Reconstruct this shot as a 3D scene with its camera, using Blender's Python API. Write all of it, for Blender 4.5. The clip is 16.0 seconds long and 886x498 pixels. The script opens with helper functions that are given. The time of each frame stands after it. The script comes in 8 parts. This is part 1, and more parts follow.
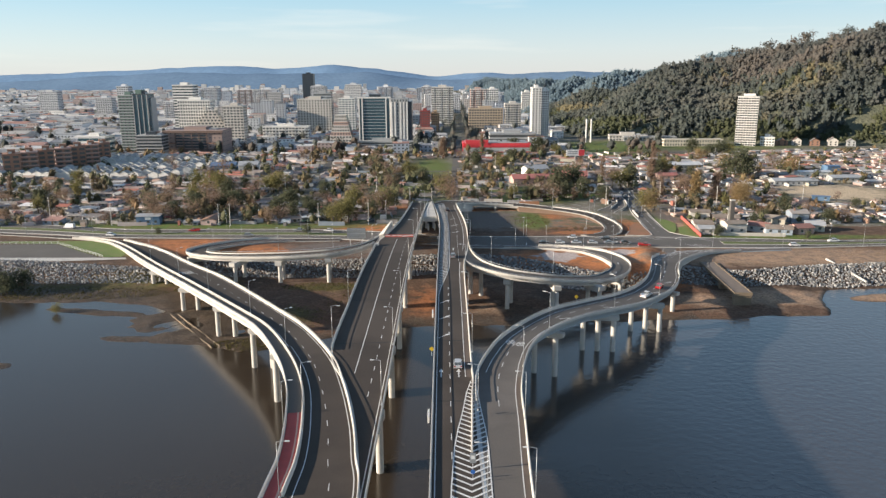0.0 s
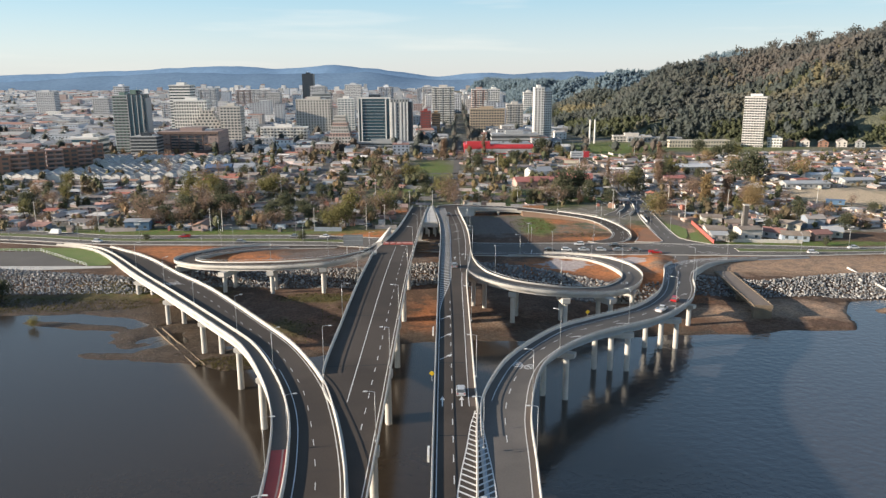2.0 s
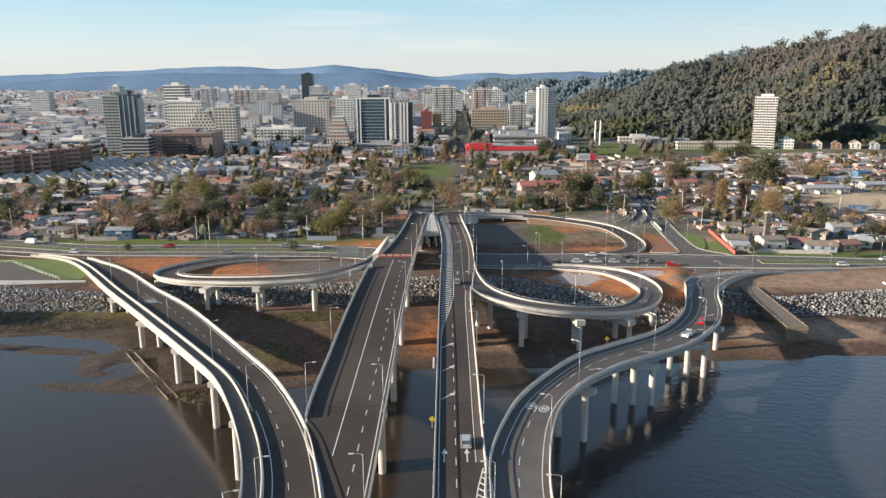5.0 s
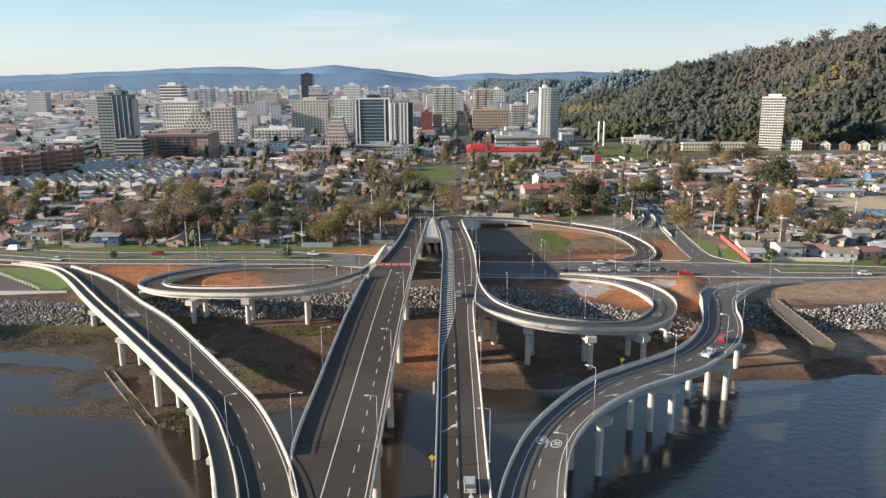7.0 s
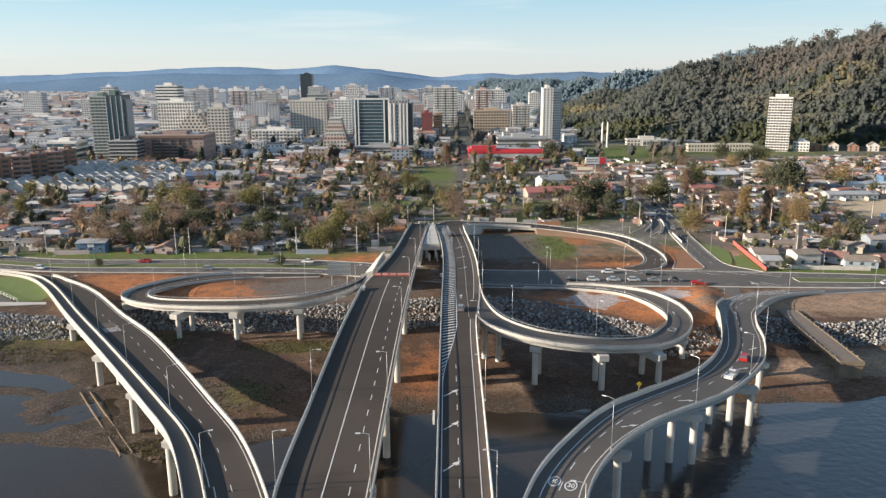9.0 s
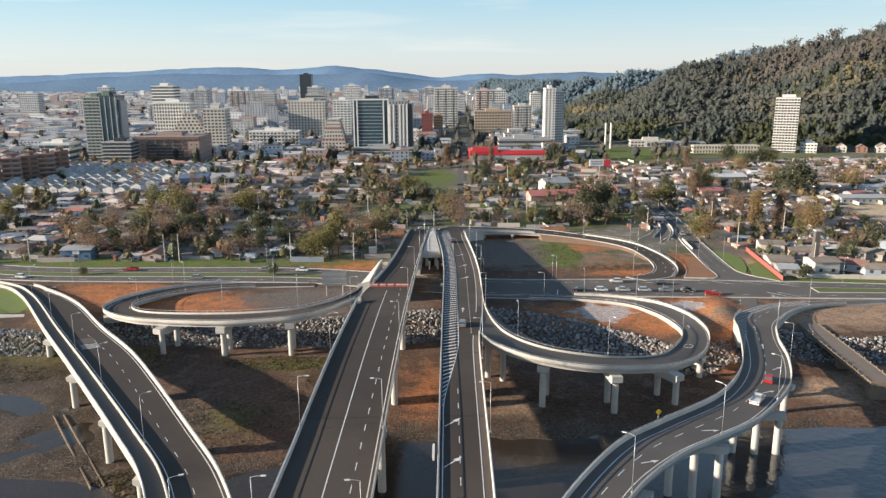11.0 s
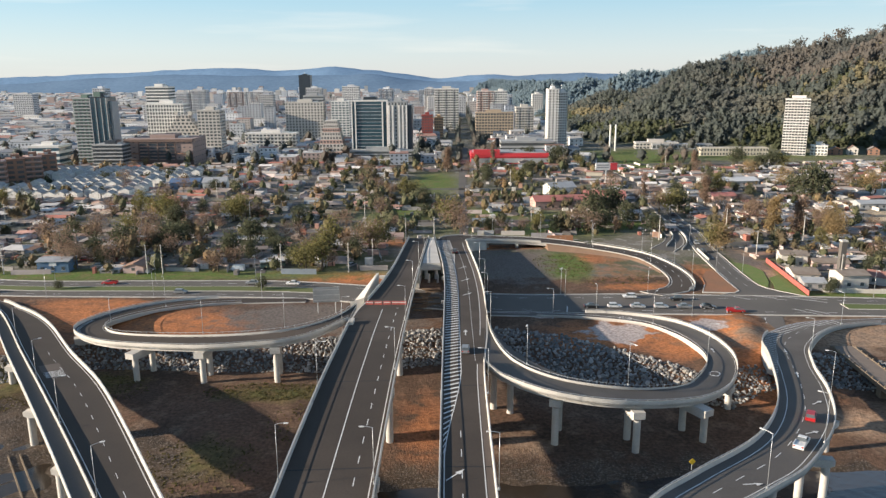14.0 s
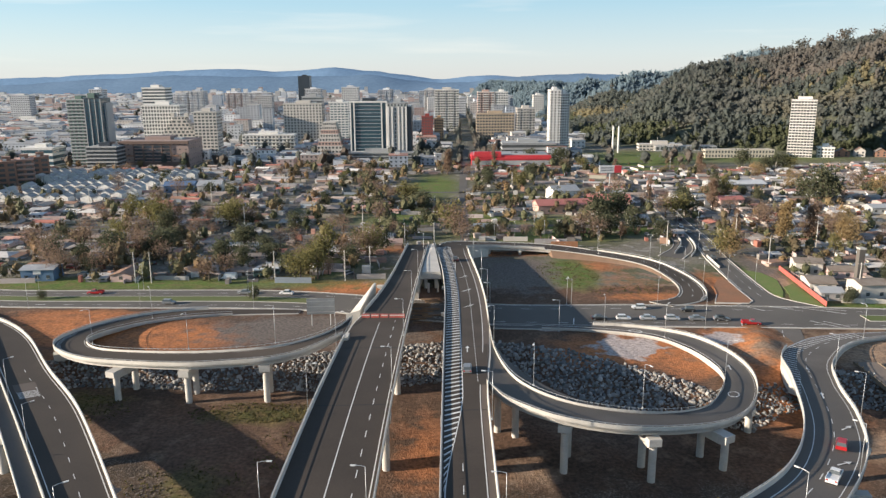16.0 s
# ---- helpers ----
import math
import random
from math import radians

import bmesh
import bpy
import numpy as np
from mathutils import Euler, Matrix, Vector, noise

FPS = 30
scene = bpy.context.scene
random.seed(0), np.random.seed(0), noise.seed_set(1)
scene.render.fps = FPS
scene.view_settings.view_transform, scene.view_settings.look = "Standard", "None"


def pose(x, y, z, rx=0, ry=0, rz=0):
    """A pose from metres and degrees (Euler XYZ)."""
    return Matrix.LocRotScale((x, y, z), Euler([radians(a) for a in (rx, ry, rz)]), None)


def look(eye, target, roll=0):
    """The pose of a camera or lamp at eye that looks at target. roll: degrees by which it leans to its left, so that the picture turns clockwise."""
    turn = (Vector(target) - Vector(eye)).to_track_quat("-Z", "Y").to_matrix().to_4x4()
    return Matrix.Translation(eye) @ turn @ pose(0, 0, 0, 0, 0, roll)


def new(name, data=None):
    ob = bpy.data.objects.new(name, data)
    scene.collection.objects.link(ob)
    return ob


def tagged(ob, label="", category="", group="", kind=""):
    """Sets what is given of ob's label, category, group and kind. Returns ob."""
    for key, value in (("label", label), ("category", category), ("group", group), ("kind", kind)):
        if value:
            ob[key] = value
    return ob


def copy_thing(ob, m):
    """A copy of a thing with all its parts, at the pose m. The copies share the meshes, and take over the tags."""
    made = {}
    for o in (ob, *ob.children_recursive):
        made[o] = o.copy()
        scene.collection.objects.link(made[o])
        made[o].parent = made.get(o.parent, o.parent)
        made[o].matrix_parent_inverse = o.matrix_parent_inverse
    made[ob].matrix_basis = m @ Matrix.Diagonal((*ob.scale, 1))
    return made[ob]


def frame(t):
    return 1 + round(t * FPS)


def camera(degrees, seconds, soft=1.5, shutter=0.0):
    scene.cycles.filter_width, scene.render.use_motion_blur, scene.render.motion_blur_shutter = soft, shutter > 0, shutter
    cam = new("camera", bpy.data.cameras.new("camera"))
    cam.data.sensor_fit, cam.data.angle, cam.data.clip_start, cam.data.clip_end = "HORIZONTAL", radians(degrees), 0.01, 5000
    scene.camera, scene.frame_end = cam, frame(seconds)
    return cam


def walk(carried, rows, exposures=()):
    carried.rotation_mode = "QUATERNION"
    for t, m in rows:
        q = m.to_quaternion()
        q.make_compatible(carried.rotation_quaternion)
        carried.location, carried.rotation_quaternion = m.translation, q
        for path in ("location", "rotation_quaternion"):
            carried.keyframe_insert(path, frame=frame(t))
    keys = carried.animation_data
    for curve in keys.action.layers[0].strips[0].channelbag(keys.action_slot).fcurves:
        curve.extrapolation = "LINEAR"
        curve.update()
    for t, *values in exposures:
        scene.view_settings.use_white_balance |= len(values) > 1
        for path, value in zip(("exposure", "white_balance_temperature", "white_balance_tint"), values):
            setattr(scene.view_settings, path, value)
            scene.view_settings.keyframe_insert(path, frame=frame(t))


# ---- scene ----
# ---- camera ----
cam = camera(61.64, 16.0, 1.4)
PATH = [
    (0, pose(0.00, 0.00, 75.60, 76.709, 0, 0.000) @ pose(0, 0, 0, 0, 0, -0.192)),
    (2, pose(-0.12, 14.67, 75.21, 76.724, 0, 0.061) @ pose(0, 0, 0, 0, 0, -0.205)),
    (4, pose(-0.24, 29.15, 74.81, 76.737, 0, 0.116) @ pose(0, 0, 0, 0, 0, -0.218)),
    (6, pose(-0.35, 43.32, 74.42, 76.751, 0, 0.163) @ pose(0, 0, 0, 0, 0, -0.231)),
    (8, pose(-0.45, 57.06, 74.05, 76.769, 0, 0.205) @ pose(0, 0, 0, 0, 0, -0.244)),
    (10, pose(-0.55, 70.26, 73.72, 76.794, 0, 0.239) @ pose(0, 0, 0, 0, 0, -0.258)),
    (12, pose(-0.65, 82.80, 73.45, 76.829, 0, 0.267) @ pose(0, 0, 0, 0, 0, -0.271)),
    (14, pose(-0.73, 94.55, 73.26, 76.877, 0, 0.289) @ pose(0, 0, 0, 0, 0, -0.284)),
    (16, pose(-0.81, 105.41, 73.17, 76.941, 0, 0.304) @ pose(0, 0, 0, 0, 0, -0.297)),
]
walk(cam, PATH, [(0, 1.04, 6800, 10), (16, 1.04, 6800, 10)])

# ---- daylight ----
SUN_ELEVATION, SUN_FROM = radians(14.3), radians(-101)  # bearing from +y, clockwise
world = bpy.data.worlds.new("world")
scene.world = world
world.use_nodes = True
wn = world.node_tree
sky = wn.nodes.new("ShaderNodeTexSky")
sky.sky_type, sky.sun_disc = "NISHITA", False
sky.sun_elevation, sky.sun_rotation = SUN_ELEVATION, -SUN_FROM
sky.air_density, sky.dust_density, sky.ozone_density = 1.0, 0.5, 3.0
# thin high haze whitens the clear sky, more towards the horizon
place = wn.nodes.new("ShaderNodeTexCoord")
split = wn.nodes.new("ShaderNodeSeparateXYZ")
wn.links.new(place.outputs["Generated"], split.inputs[0])
level = wn.nodes.new("ShaderNodeValToRGB")
stops = level.color_ramp.elements
for i, (at, c) in enumerate(((0.0, (0.62, 0.66, 0.70)), (0.03, (0.56, 0.655, 0.73)), (0.09, (0.36, 0.57, 0.72)), (0.3, (0.26, 0.42, 0.60)), (0.8, (0.07, 0.13, 0.25)))):
    e = stops[i] if i < 2 else stops.new(at)
    e.position, e.color = at, (*c, 1)
wn.links.new(split.outputs[2], level.inputs[0])
haze = wn.nodes.new("ShaderNodeVectorMath")
haze.operation, haze.inputs[3].default_value = "SCALE", 3.75
wn.links.new(level.outputs[0], haze.inputs[0])
wisp_place = wn.nodes.new("ShaderNodeMapping")
wisp_place.inputs["Scale"].default_value = (2.0, 2.0, 26.0)
wn.links.new(place.outputs["Generated"], wisp_place.inputs[0])
wisp = wn.nodes.new("ShaderNodeTexNoise")
wisp.inputs["Scale"].default_value, wisp.inputs["Detail"].default_value = 1.6, 6.0
wn.links.new(wisp_place.outputs[0], wisp.inputs["Vector"])
thin = wn.nodes.new("ShaderNodeMapRange")
thin.inputs[1].default_value, thin.inputs[2].default_value, thin.inputs[4].default_value = 0.56, 0.78, 0.55
wn.links.new(wisp.outputs["Fac"], thin.inputs[0])
cloudy = wn.nodes.new("ShaderNodeMix")
cloudy.data_type = "RGBA"
wn.links.new(thin.outputs[0], cloudy.inputs[0])
wn.links.new(haze.outputs[0], cloudy.inputs[6])
cloudy.inputs[7].default_value = (2.8, 2.9, 3.0, 1)
blue = wn.nodes.new("ShaderNodeMix")
blue.data_type = "RGBA"
blue.inputs[0].default_value = 0.85
wn.links.new(sky.outputs[0], blue.inputs[6])
wn.links.new(cloudy.outputs[2], blue.inputs[7])
wn.links.new(blue.outputs[2], wn.nodes["Background"].inputs[0])
wn.nodes["Background"].inputs[1].default_value = 0.15
sun = new("sun", bpy.data.lights.new("sun", "SUN"))
sun.data.energy, sun.data.angle, sun.data.color = 5.0, radians(0.6), (1.0, 0.88, 0.74)
sun_way = Vector((math.sin(SUN_FROM) * math.cos(SUN_ELEVATION), math.cos(SUN_FROM) * math.cos(SUN_ELEVATION), math.sin(SUN_ELEVATION)))
sun.matrix_world = look(sun_way * 300, (0, 0, 0))

# ---- materials ----
def material(name, base, rough=0.8, metal=0.0, second=None, scale=1.0, mix=0.5, bump=0.0, fine=12.0, vary=0.0, spec=0.5, third=None):
    """Two-scale noise between base and second colour, fine relief, and variation from piece to piece."""
    m = bpy.data.materials.new(name)
    m.use_nodes = True
    nt = m.node_tree
    b = nt.nodes["Principled BSDF"]
    b.inputs["Roughness"].default_value, b.inputs["Metallic"].default_value = rough, metal
    b.inputs["Specular IOR Level"].default_value = spec
    geo = nt.nodes.new("ShaderNodeNewGeometry")
    def noise_node(s, detail=5.0):
        n = nt.nodes.new("ShaderNodeTexNoise")
        n.inputs["Scale"].default_value, n.inputs["Detail"].default_value = s, detail
        nt.links.new(geo.outputs["Position"], n.inputs["Vector"])
        return n
    def blend(fac, a, c, low=0.35, high=0.65):
        r = nt.nodes.new("ShaderNodeMapRange")
        r.inputs[1].default_value, r.inputs[2].default_value = low, high
        nt.links.new(fac, r.inputs[0])
        x = nt.nodes.new("ShaderNodeMix")
        x.data_type = "RGBA"
        nt.links.new(r.outputs[0], x.inputs[0])
        for sock, v in ((x.inputs[6], a), (x.inputs[7], c)):
            if isinstance(v, tuple):
                sock.default_value = (*v, 1)
            else:
                nt.links.new(v, sock)
        return x.outputs[2]
    second = second or tuple(c * 0.75 for c in base)
    big = noise_node(scale)
    small = noise_node(scale * fine, 3.0)
    col = blend(big.outputs["Fac"], base, second, 0.5 - mix * 0.5, 0.5 + mix * 0.5)
    if third:
        other = noise_node(scale * 0.37)
        col = blend(other.outputs["Fac"], col, third, 0.5, 0.62)
    hsv = nt.nodes.new("ShaderNodeHueSaturation")
    nt.links.new(col, hsv.inputs["Color"])
    val = nt.nodes.new("ShaderNodeMapRange")
    val.inputs[3].default_value, val.inputs[4].default_value = 0.8, 1.2
    nt.links.new(small.outputs["Fac"], val.inputs[0])
    out = val.outputs[0]
    if vary:
        info = nt.nodes.new("ShaderNodeObjectInfo")
        add = nt.nodes.new("ShaderNodeMath")
        add.operation = "ADD"
        nt.links.new(info.outputs["Random"], add.inputs[0])
        nt.links.new(geo.outputs["Random Per Island"], add.inputs[1])
        fr = nt.nodes.new("ShaderNodeMath")
        fr.operation = "FRACT"
        nt.links.new(add.outputs[0], fr.inputs[0])
        rng = nt.nodes.new("ShaderNodeMapRange")
        rng.inputs[3].default_value, rng.inputs[4].default_value = 1 - vary, 1 + vary
        nt.links.new(fr.outputs[0], rng.inputs[0])
        mul = nt.nodes.new("ShaderNodeMath")
        mul.operation = "MULTIPLY"
        nt.links.new(out, mul.inputs[0])
        nt.links.new(rng.outputs[0], mul.inputs[1])
        out = mul.outputs[0]
    nt.links.new(out, hsv.inputs["Value"])
    nt.links.new(hsv.outputs[0], b.inputs["Base Color"])
    if bump:
        bp = nt.nodes.new("ShaderNodeBump")
        bp.inputs["Strength"].default_value, bp.inputs["Distance"].default_value = 0.6, bump
        nt.links.new(small.outputs["Fac"], bp.inputs["Height"])
        nt.links.new(bp.outputs[0], b.inputs["Normal"])
    return m


def palette(name, colours, rough=0.75, spread=0.25, scale=0.2, spec=0.4, metal=0.0):
    """One surface whose pieces each take one of several colours, with stains over them."""
    m = material(name, (0.5, 0.5, 0.5), rough, metal, second=(0.38, 0.38, 0.38), scale=scale, mix=0.6, fine=14, vary=spread, spec=spec)
    nt = m.node_tree
    b = nt.nodes["Principled BSDF"]
    info, geo = nt.nodes.new("ShaderNodeObjectInfo"), nt.nodes.new("ShaderNodeNewGeometry")
    add, fr = nt.nodes.new("ShaderNodeMath"), nt.nodes.new("ShaderNodeMath")
    add.operation, fr.operation = "MULTIPLY_ADD", "FRACT"
    add.inputs[1].default_value = 7.31
    nt.links.new(info.outputs["Random"], add.inputs[0])
    nt.links.new(geo.outputs["Random Per Island"], add.inputs[2])
    nt.links.new(add.outputs[0], fr.inputs[0])
    ramp = nt.nodes.new("ShaderNodeValToRGB")
    ramp.color_ramp.interpolation = "CONSTANT"
    els = ramp.color_ramp.elements
    for i, c in enumerate(colours):
        e = els[i] if i < 2 else els.new(i / len(colours))
        e.position, e.color = i / len(colours), (*c, 1)
    nt.links.new(fr.outputs[0], ramp.inputs[0])
    mul = nt.nodes.new("ShaderNodeMix")
    mul.data_type, mul.blend_type = "RGBA", "MULTIPLY"
    mul.inputs[0].default_value = 1.0
    stain = b.inputs["Base Color"].links[0].from_socket
    up = nt.nodes.new("ShaderNodeVectorMath")
    up.operation, up.inputs[3].default_value = "SCALE", 2.2
    nt.links.new(stain, up.inputs[0])
    nt.links.new(up.outputs[0], mul.inputs[6])
    nt.links.new(ramp.outputs[0], mul.inputs[7])
    nt.links.new(mul.outputs[2], b.inputs["Base Color"])
    return m


ASPHALT = material("asphalt", (0.0633, 0.0507, 0.042), 0.85, second=(0.049, 0.0396, 0.0332), scale=0.10, fine=40, bump=0.006, third=(0.0752, 0.0609, 0.0507), spec=0.3)
PALE_ASPHALT = material("grey_asphalt", (0.128, 0.116, 0.106), 0.85, second=(0.105, 0.095, 0.0871), scale=0.10, fine=40, bump=0.006, third=(0.147, 0.133, 0.122), spec=0.3)
OLD_ASPHALT = material("worn_asphalt", (0.12, 0.109, 0.0983), 0.88, second=(0.0907, 0.0841, 0.0765), scale=0.08, fine=40, bump=0.006)
CONCRETE = material("concrete", (0.55, 0.525, 0.484), 0.85, second=(0.435, 0.416, 0.384), scale=0.25, fine=12, bump=0.008)
RAW_CONCRETE = material("weathered_concrete", (0.248, 0.189, 0.131), 0.9, second=(0.16, 0.125, 0.0896), scale=0.3, fine=10, bump=0.03)
PAINT = material("road_paint", (0.74, 0.74, 0.72), 0.7, second=(0.55, 0.55, 0.54), scale=0.7, fine=20)
YELLOW = material("yellow_sign", (0.75, 0.48, 0.02), 0.5, scale=1.0)
WHITE = material("white_sign", (0.75, 0.75, 0.74), 0.5, scale=1.0)
BLUE = material("blue_sign", (0.03, 0.14, 0.45), 0.5, scale=1.0)
SIGNGREY = material("sign_back_grey", (0.33, 0.35, 0.36), 0.5, 0.4, scale=0.6)
STEEL = material("galvanised_steel", (0.55, 0.57, 0.58), 0.45, 0.5, scale=1.0)
GIRDER = material("painted_girder", (0.38, 0.43, 0.47), 0.5, second=(0.32, 0.37, 0.41), scale=0.2)
REDPAINT = material("red_cycle_paint", (0.44, 0.075, 0.07), 0.8, second=(0.35, 0.065, 0.06), scale=0.5, fine=20)
SHOULDER = material("brown_shoulder", (0.11, 0.085, 0.07), 0.85, second=(0.09, 0.072, 0.062), scale=0.3, fine=20)
RAILING_RED = material("red_barrier_paint", (0.46, 0.11, 0.09), 0.75, second=(0.38, 0.10, 0.08), scale=0.6)
STONE = palette("riprap_stone", [(0.218, 0.218, 0.216), (0.139, 0.141, 0.145), (0.29, 0.286, 0.277), (0.178, 0.179, 0.179), (0.356, 0.345, 0.33), (0.198, 0.185, 0.169)], 0.85, 0.2, 0.8)
GRASS = material("grass", (0.085, 0.12, 0.03), 0.95, second=(0.12, 0.13, 0.045), scale=0.15, fine=14, bump=0.06)
CLAY = material("orange_clay", (0.30, 0.13, 0.065), 0.95, second=(0.20, 0.115, 0.07), scale=0.12, fine=14, bump=0.12)
BANK_EARTH = material("bank_earth", (0.215, 0.135, 0.09), 0.95, second=(0.15, 0.10, 0.07), scale=0.2, fine=12, bump=0.1)
BARK = material("bark", (0.10, 0.075, 0.055), 0.9, scale=1.0, bump=0.02)
LEAF_DARK = material("evergreen_leaves", (0.078, 0.0871, 0.0559), 0.95, second=(0.107, 0.112, 0.0702), scale=0.3, fine=8, vary=0.2, spec=0.08)
LEAF_GREEN = material("olive_leaves", (0.155, 0.148, 0.0653), 0.95, second=(0.19, 0.168, 0.0743), scale=0.3, fine=8, vary=0.2, spec=0.08)
SEDGE = material("sedge_blades", (0.085, 0.085, 0.032), 0.95, second=(0.13, 0.105, 0.05), scale=0.2, fine=8, vary=0.25, spec=0.08)
LEAF_BROWN = material("autumn_leaves", (0.253, 0.173, 0.123), 0.95, second=(0.2, 0.149, 0.12), scale=0.3, fine=8, vary=0.2, spec=0.08)
# lifted, greyed leaf colour: some haze is painted in
WOODS = material("wooded_slope", (0.16, 0.17, 0.156), 0.85, second=(0.109, 0.128, 0.117), scale=0.05, mix=0.35, fine=6, vary=0.12, third=(0.188, 0.161, 0.14), spec=0.05)
FOREST_FLOOR = material("forest_undergrowth", (0.147, 0.147, 0.103), 0.95, second=(0.102, 0.11, 0.0783), scale=0.05, fine=7, bump=3.0, spec=0.05)
def soft_foliage(m, share=0.55):
    """A crown's many small leaves scatter light as one soft mass: shading normals lean towards the open sky."""
    nt = m.node_tree
    geo = nt.nodes.new("ShaderNodeNewGeometry")
    lean = nt.nodes.new("ShaderNodeMix")
    lean.data_type = "VECTOR"
    lean.inputs[0].default_value = share
    nt.links.new(geo.outputs["Normal"], lean.inputs[4])
    lean.inputs[5].default_value = (-0.50, -0.30, 0.81)
    unit = nt.nodes.new("ShaderNodeVectorMath")
    unit.operation = "NORMALIZE"
    nt.links.new(lean.outputs[1], unit.inputs[0])
    nt.links.new(unit.outputs[0], nt.nodes["Principled BSDF"].inputs["Normal"])
    return m
def leafy(m, share=0.4):
    """Thin leaves let part of the light through."""
    nt = m.node_tree
    b = nt.nodes["Principled BSDF"]
    through_leaf = nt.nodes.new("ShaderNodeBsdfTranslucent")
    nt.links.new(b.inputs["Base Color"].links[0].from_socket, through_leaf.inputs["Color"])
    mix = nt.nodes.new("ShaderNodeMixShader")
    mix.inputs[0].default_value = share
    nt.links.new(b.outputs[0], mix.inputs[1])
    nt.links.new(through_leaf.outputs[0], mix.inputs[2])
    nt.links.new(mix.outputs[0], nt.nodes["Material Output"].inputs["Surface"])
    return m
LEAF_GOLD = material("golden_leaves", (0.312, 0.215, 0.109), 0.95, second=(0.234, 0.182, 0.102), scale=0.3, fine=8, vary=0.2, spec=0.08)
for m in (LEAF_DARK, LEAF_GREEN, LEAF_BROWN, LEAF_GOLD, SEDGE):
    soft_foliage(leafy(m), 0.35)
HOUSE = palette("house_wall", [(0.438, 0.4, 0.37), (0.399, 0.335, 0.324), (0.546, 0.54, 0.543), (0.339, 0.248, 0.226), (0.418, 0.389, 0.324), (0.248, 0.292, 0.347), (0.517, 0.443, 0.44), (0.328, 0.313, 0.312), (0.478, 0.356, 0.336)], 0.85)
ROOF = palette("sheet_roof", [(0.329, 0.31, 0.296), (0.225, 0.198, 0.186), (0.474, 0.455, 0.435), (0.318, 0.198, 0.145), (0.291, 0.264, 0.244), (0.396, 0.164, 0.125), (0.66, 0.633, 0.607), (0.198, 0.178, 0.164), (0.383, 0.303, 0.252), (0.276, 0.252, 0.23), (0.555, 0.528, 0.495), (0.435, 0.356, 0.303), (0.501, 0.291, 0.238)], 0.75, 0.25, 0.5, 0.25)
CITY = palette("city_wall", [(0.601, 0.61, 0.63), (0.533, 0.52, 0.514), (0.553, 0.56, 0.578), (0.485, 0.45, 0.43), (0.698, 0.71, 0.735), (0.504, 0.51, 0.525), (0.436, 0.34, 0.315), (0.66, 0.65, 0.64), (0.407, 0.44, 0.493), (0.64, 0.66, 0.693)], 0.8, 0.15, 0.05)
CITY_ROOF = palette("city_roof", [(0.383, 0.383, 0.383), (0.479, 0.479, 0.469), (0.287, 0.287, 0.297), (0.335, 0.191, 0.153), (0.498, 0.479, 0.45), (0.239, 0.249, 0.268), (0.651, 0.641, 0.622)], 0.7, 0.2, 0.05)
WHITEWALL = material("white_render", (0.726, 0.71, 0.676), 0.8, second=(0.627, 0.611, 0.583), scale=0.08, fine=10)
TANWALL = material("tan_render", (0.539, 0.506, 0.463), 0.8, second=(0.468, 0.439, 0.404), scale=0.08, fine=10)
BRICKWALL = material("brown_brick", (0.30, 0.17, 0.12), 0.85, second=(0.25, 0.14, 0.10), scale=0.1, fine=14)
PINKWALL = material("pink_render", (0.50, 0.34, 0.29), 0.85, second=(0.45, 0.30, 0.26), scale=0.1, fine=14)
GREENWALL = material("dark_green_panel", (0.13, 0.20, 0.17), 0.5, second=(0.10, 0.165, 0.14), scale=0.1, fine=10)
GREYWALL = material("grey_panel", (0.36, 0.37, 0.37), 0.7, second=(0.31, 0.32, 0.33), scale=0.1, fine=10)
REDWALL = material("red_store_panel", (0.62, 0.045, 0.06), 0.5, second=(0.55, 0.05, 0.06), scale=0.1, fine=10)
DARKWALL = material("dark_blue_panel", (0.04, 0.05, 0.065), 0.35, second=(0.03, 0.04, 0.05), scale=0.1, fine=10)
GLASS = material("dark_window", (0.065, 0.078, 0.085), 0.15, second=(0.09, 0.10, 0.105), scale=0.15, spec=0.8)
CURTAIN = material("green_blue_glass", (0.035, 0.08, 0.105), 0.08, second=(0.05, 0.105, 0.135), scale=0.06, spec=0.9)
RUBBER = material("tyre_rubber", (0.02, 0.02, 0.02), 0.8, scale=3.0)
LAMP_LENS = material("pale_lens", (0.7, 0.7, 0.68), 0.25, scale=3.0)
TAIL_RED = material("red_lens", (0.4, 0.02, 0.02), 0.3, scale=3.0)
CAR_PAINTS = {n: material(n + "_car_paint", c, 0.28, 0.1, second=tuple(v * 0.9 for v in c), scale=1.0, spec=0.7) for n, c in (("white", (0.72, 0.72, 0.72)), ("red", (0.42, 0.02, 0.025)), ("grey", (0.22, 0.23, 0.24)), ("black", (0.02, 0.021, 0.024)), ("silver", (0.48, 0.49, 0.50)), ("blue", (0.04, 0.08, 0.2)))}
# distance haze is painted into the blue base colours of both ridges
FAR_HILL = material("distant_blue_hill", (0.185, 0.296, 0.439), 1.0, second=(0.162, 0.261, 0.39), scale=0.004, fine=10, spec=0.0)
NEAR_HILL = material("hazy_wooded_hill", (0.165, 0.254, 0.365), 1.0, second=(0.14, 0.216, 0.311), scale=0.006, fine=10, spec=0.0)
WATER = material("river_water", (0.0341, 0.0257, 0.0184), 0.10, second=(0.0423, 0.0326, 0.0239), scale=0.016, fine=34, bump=0.2, spec=0.8)
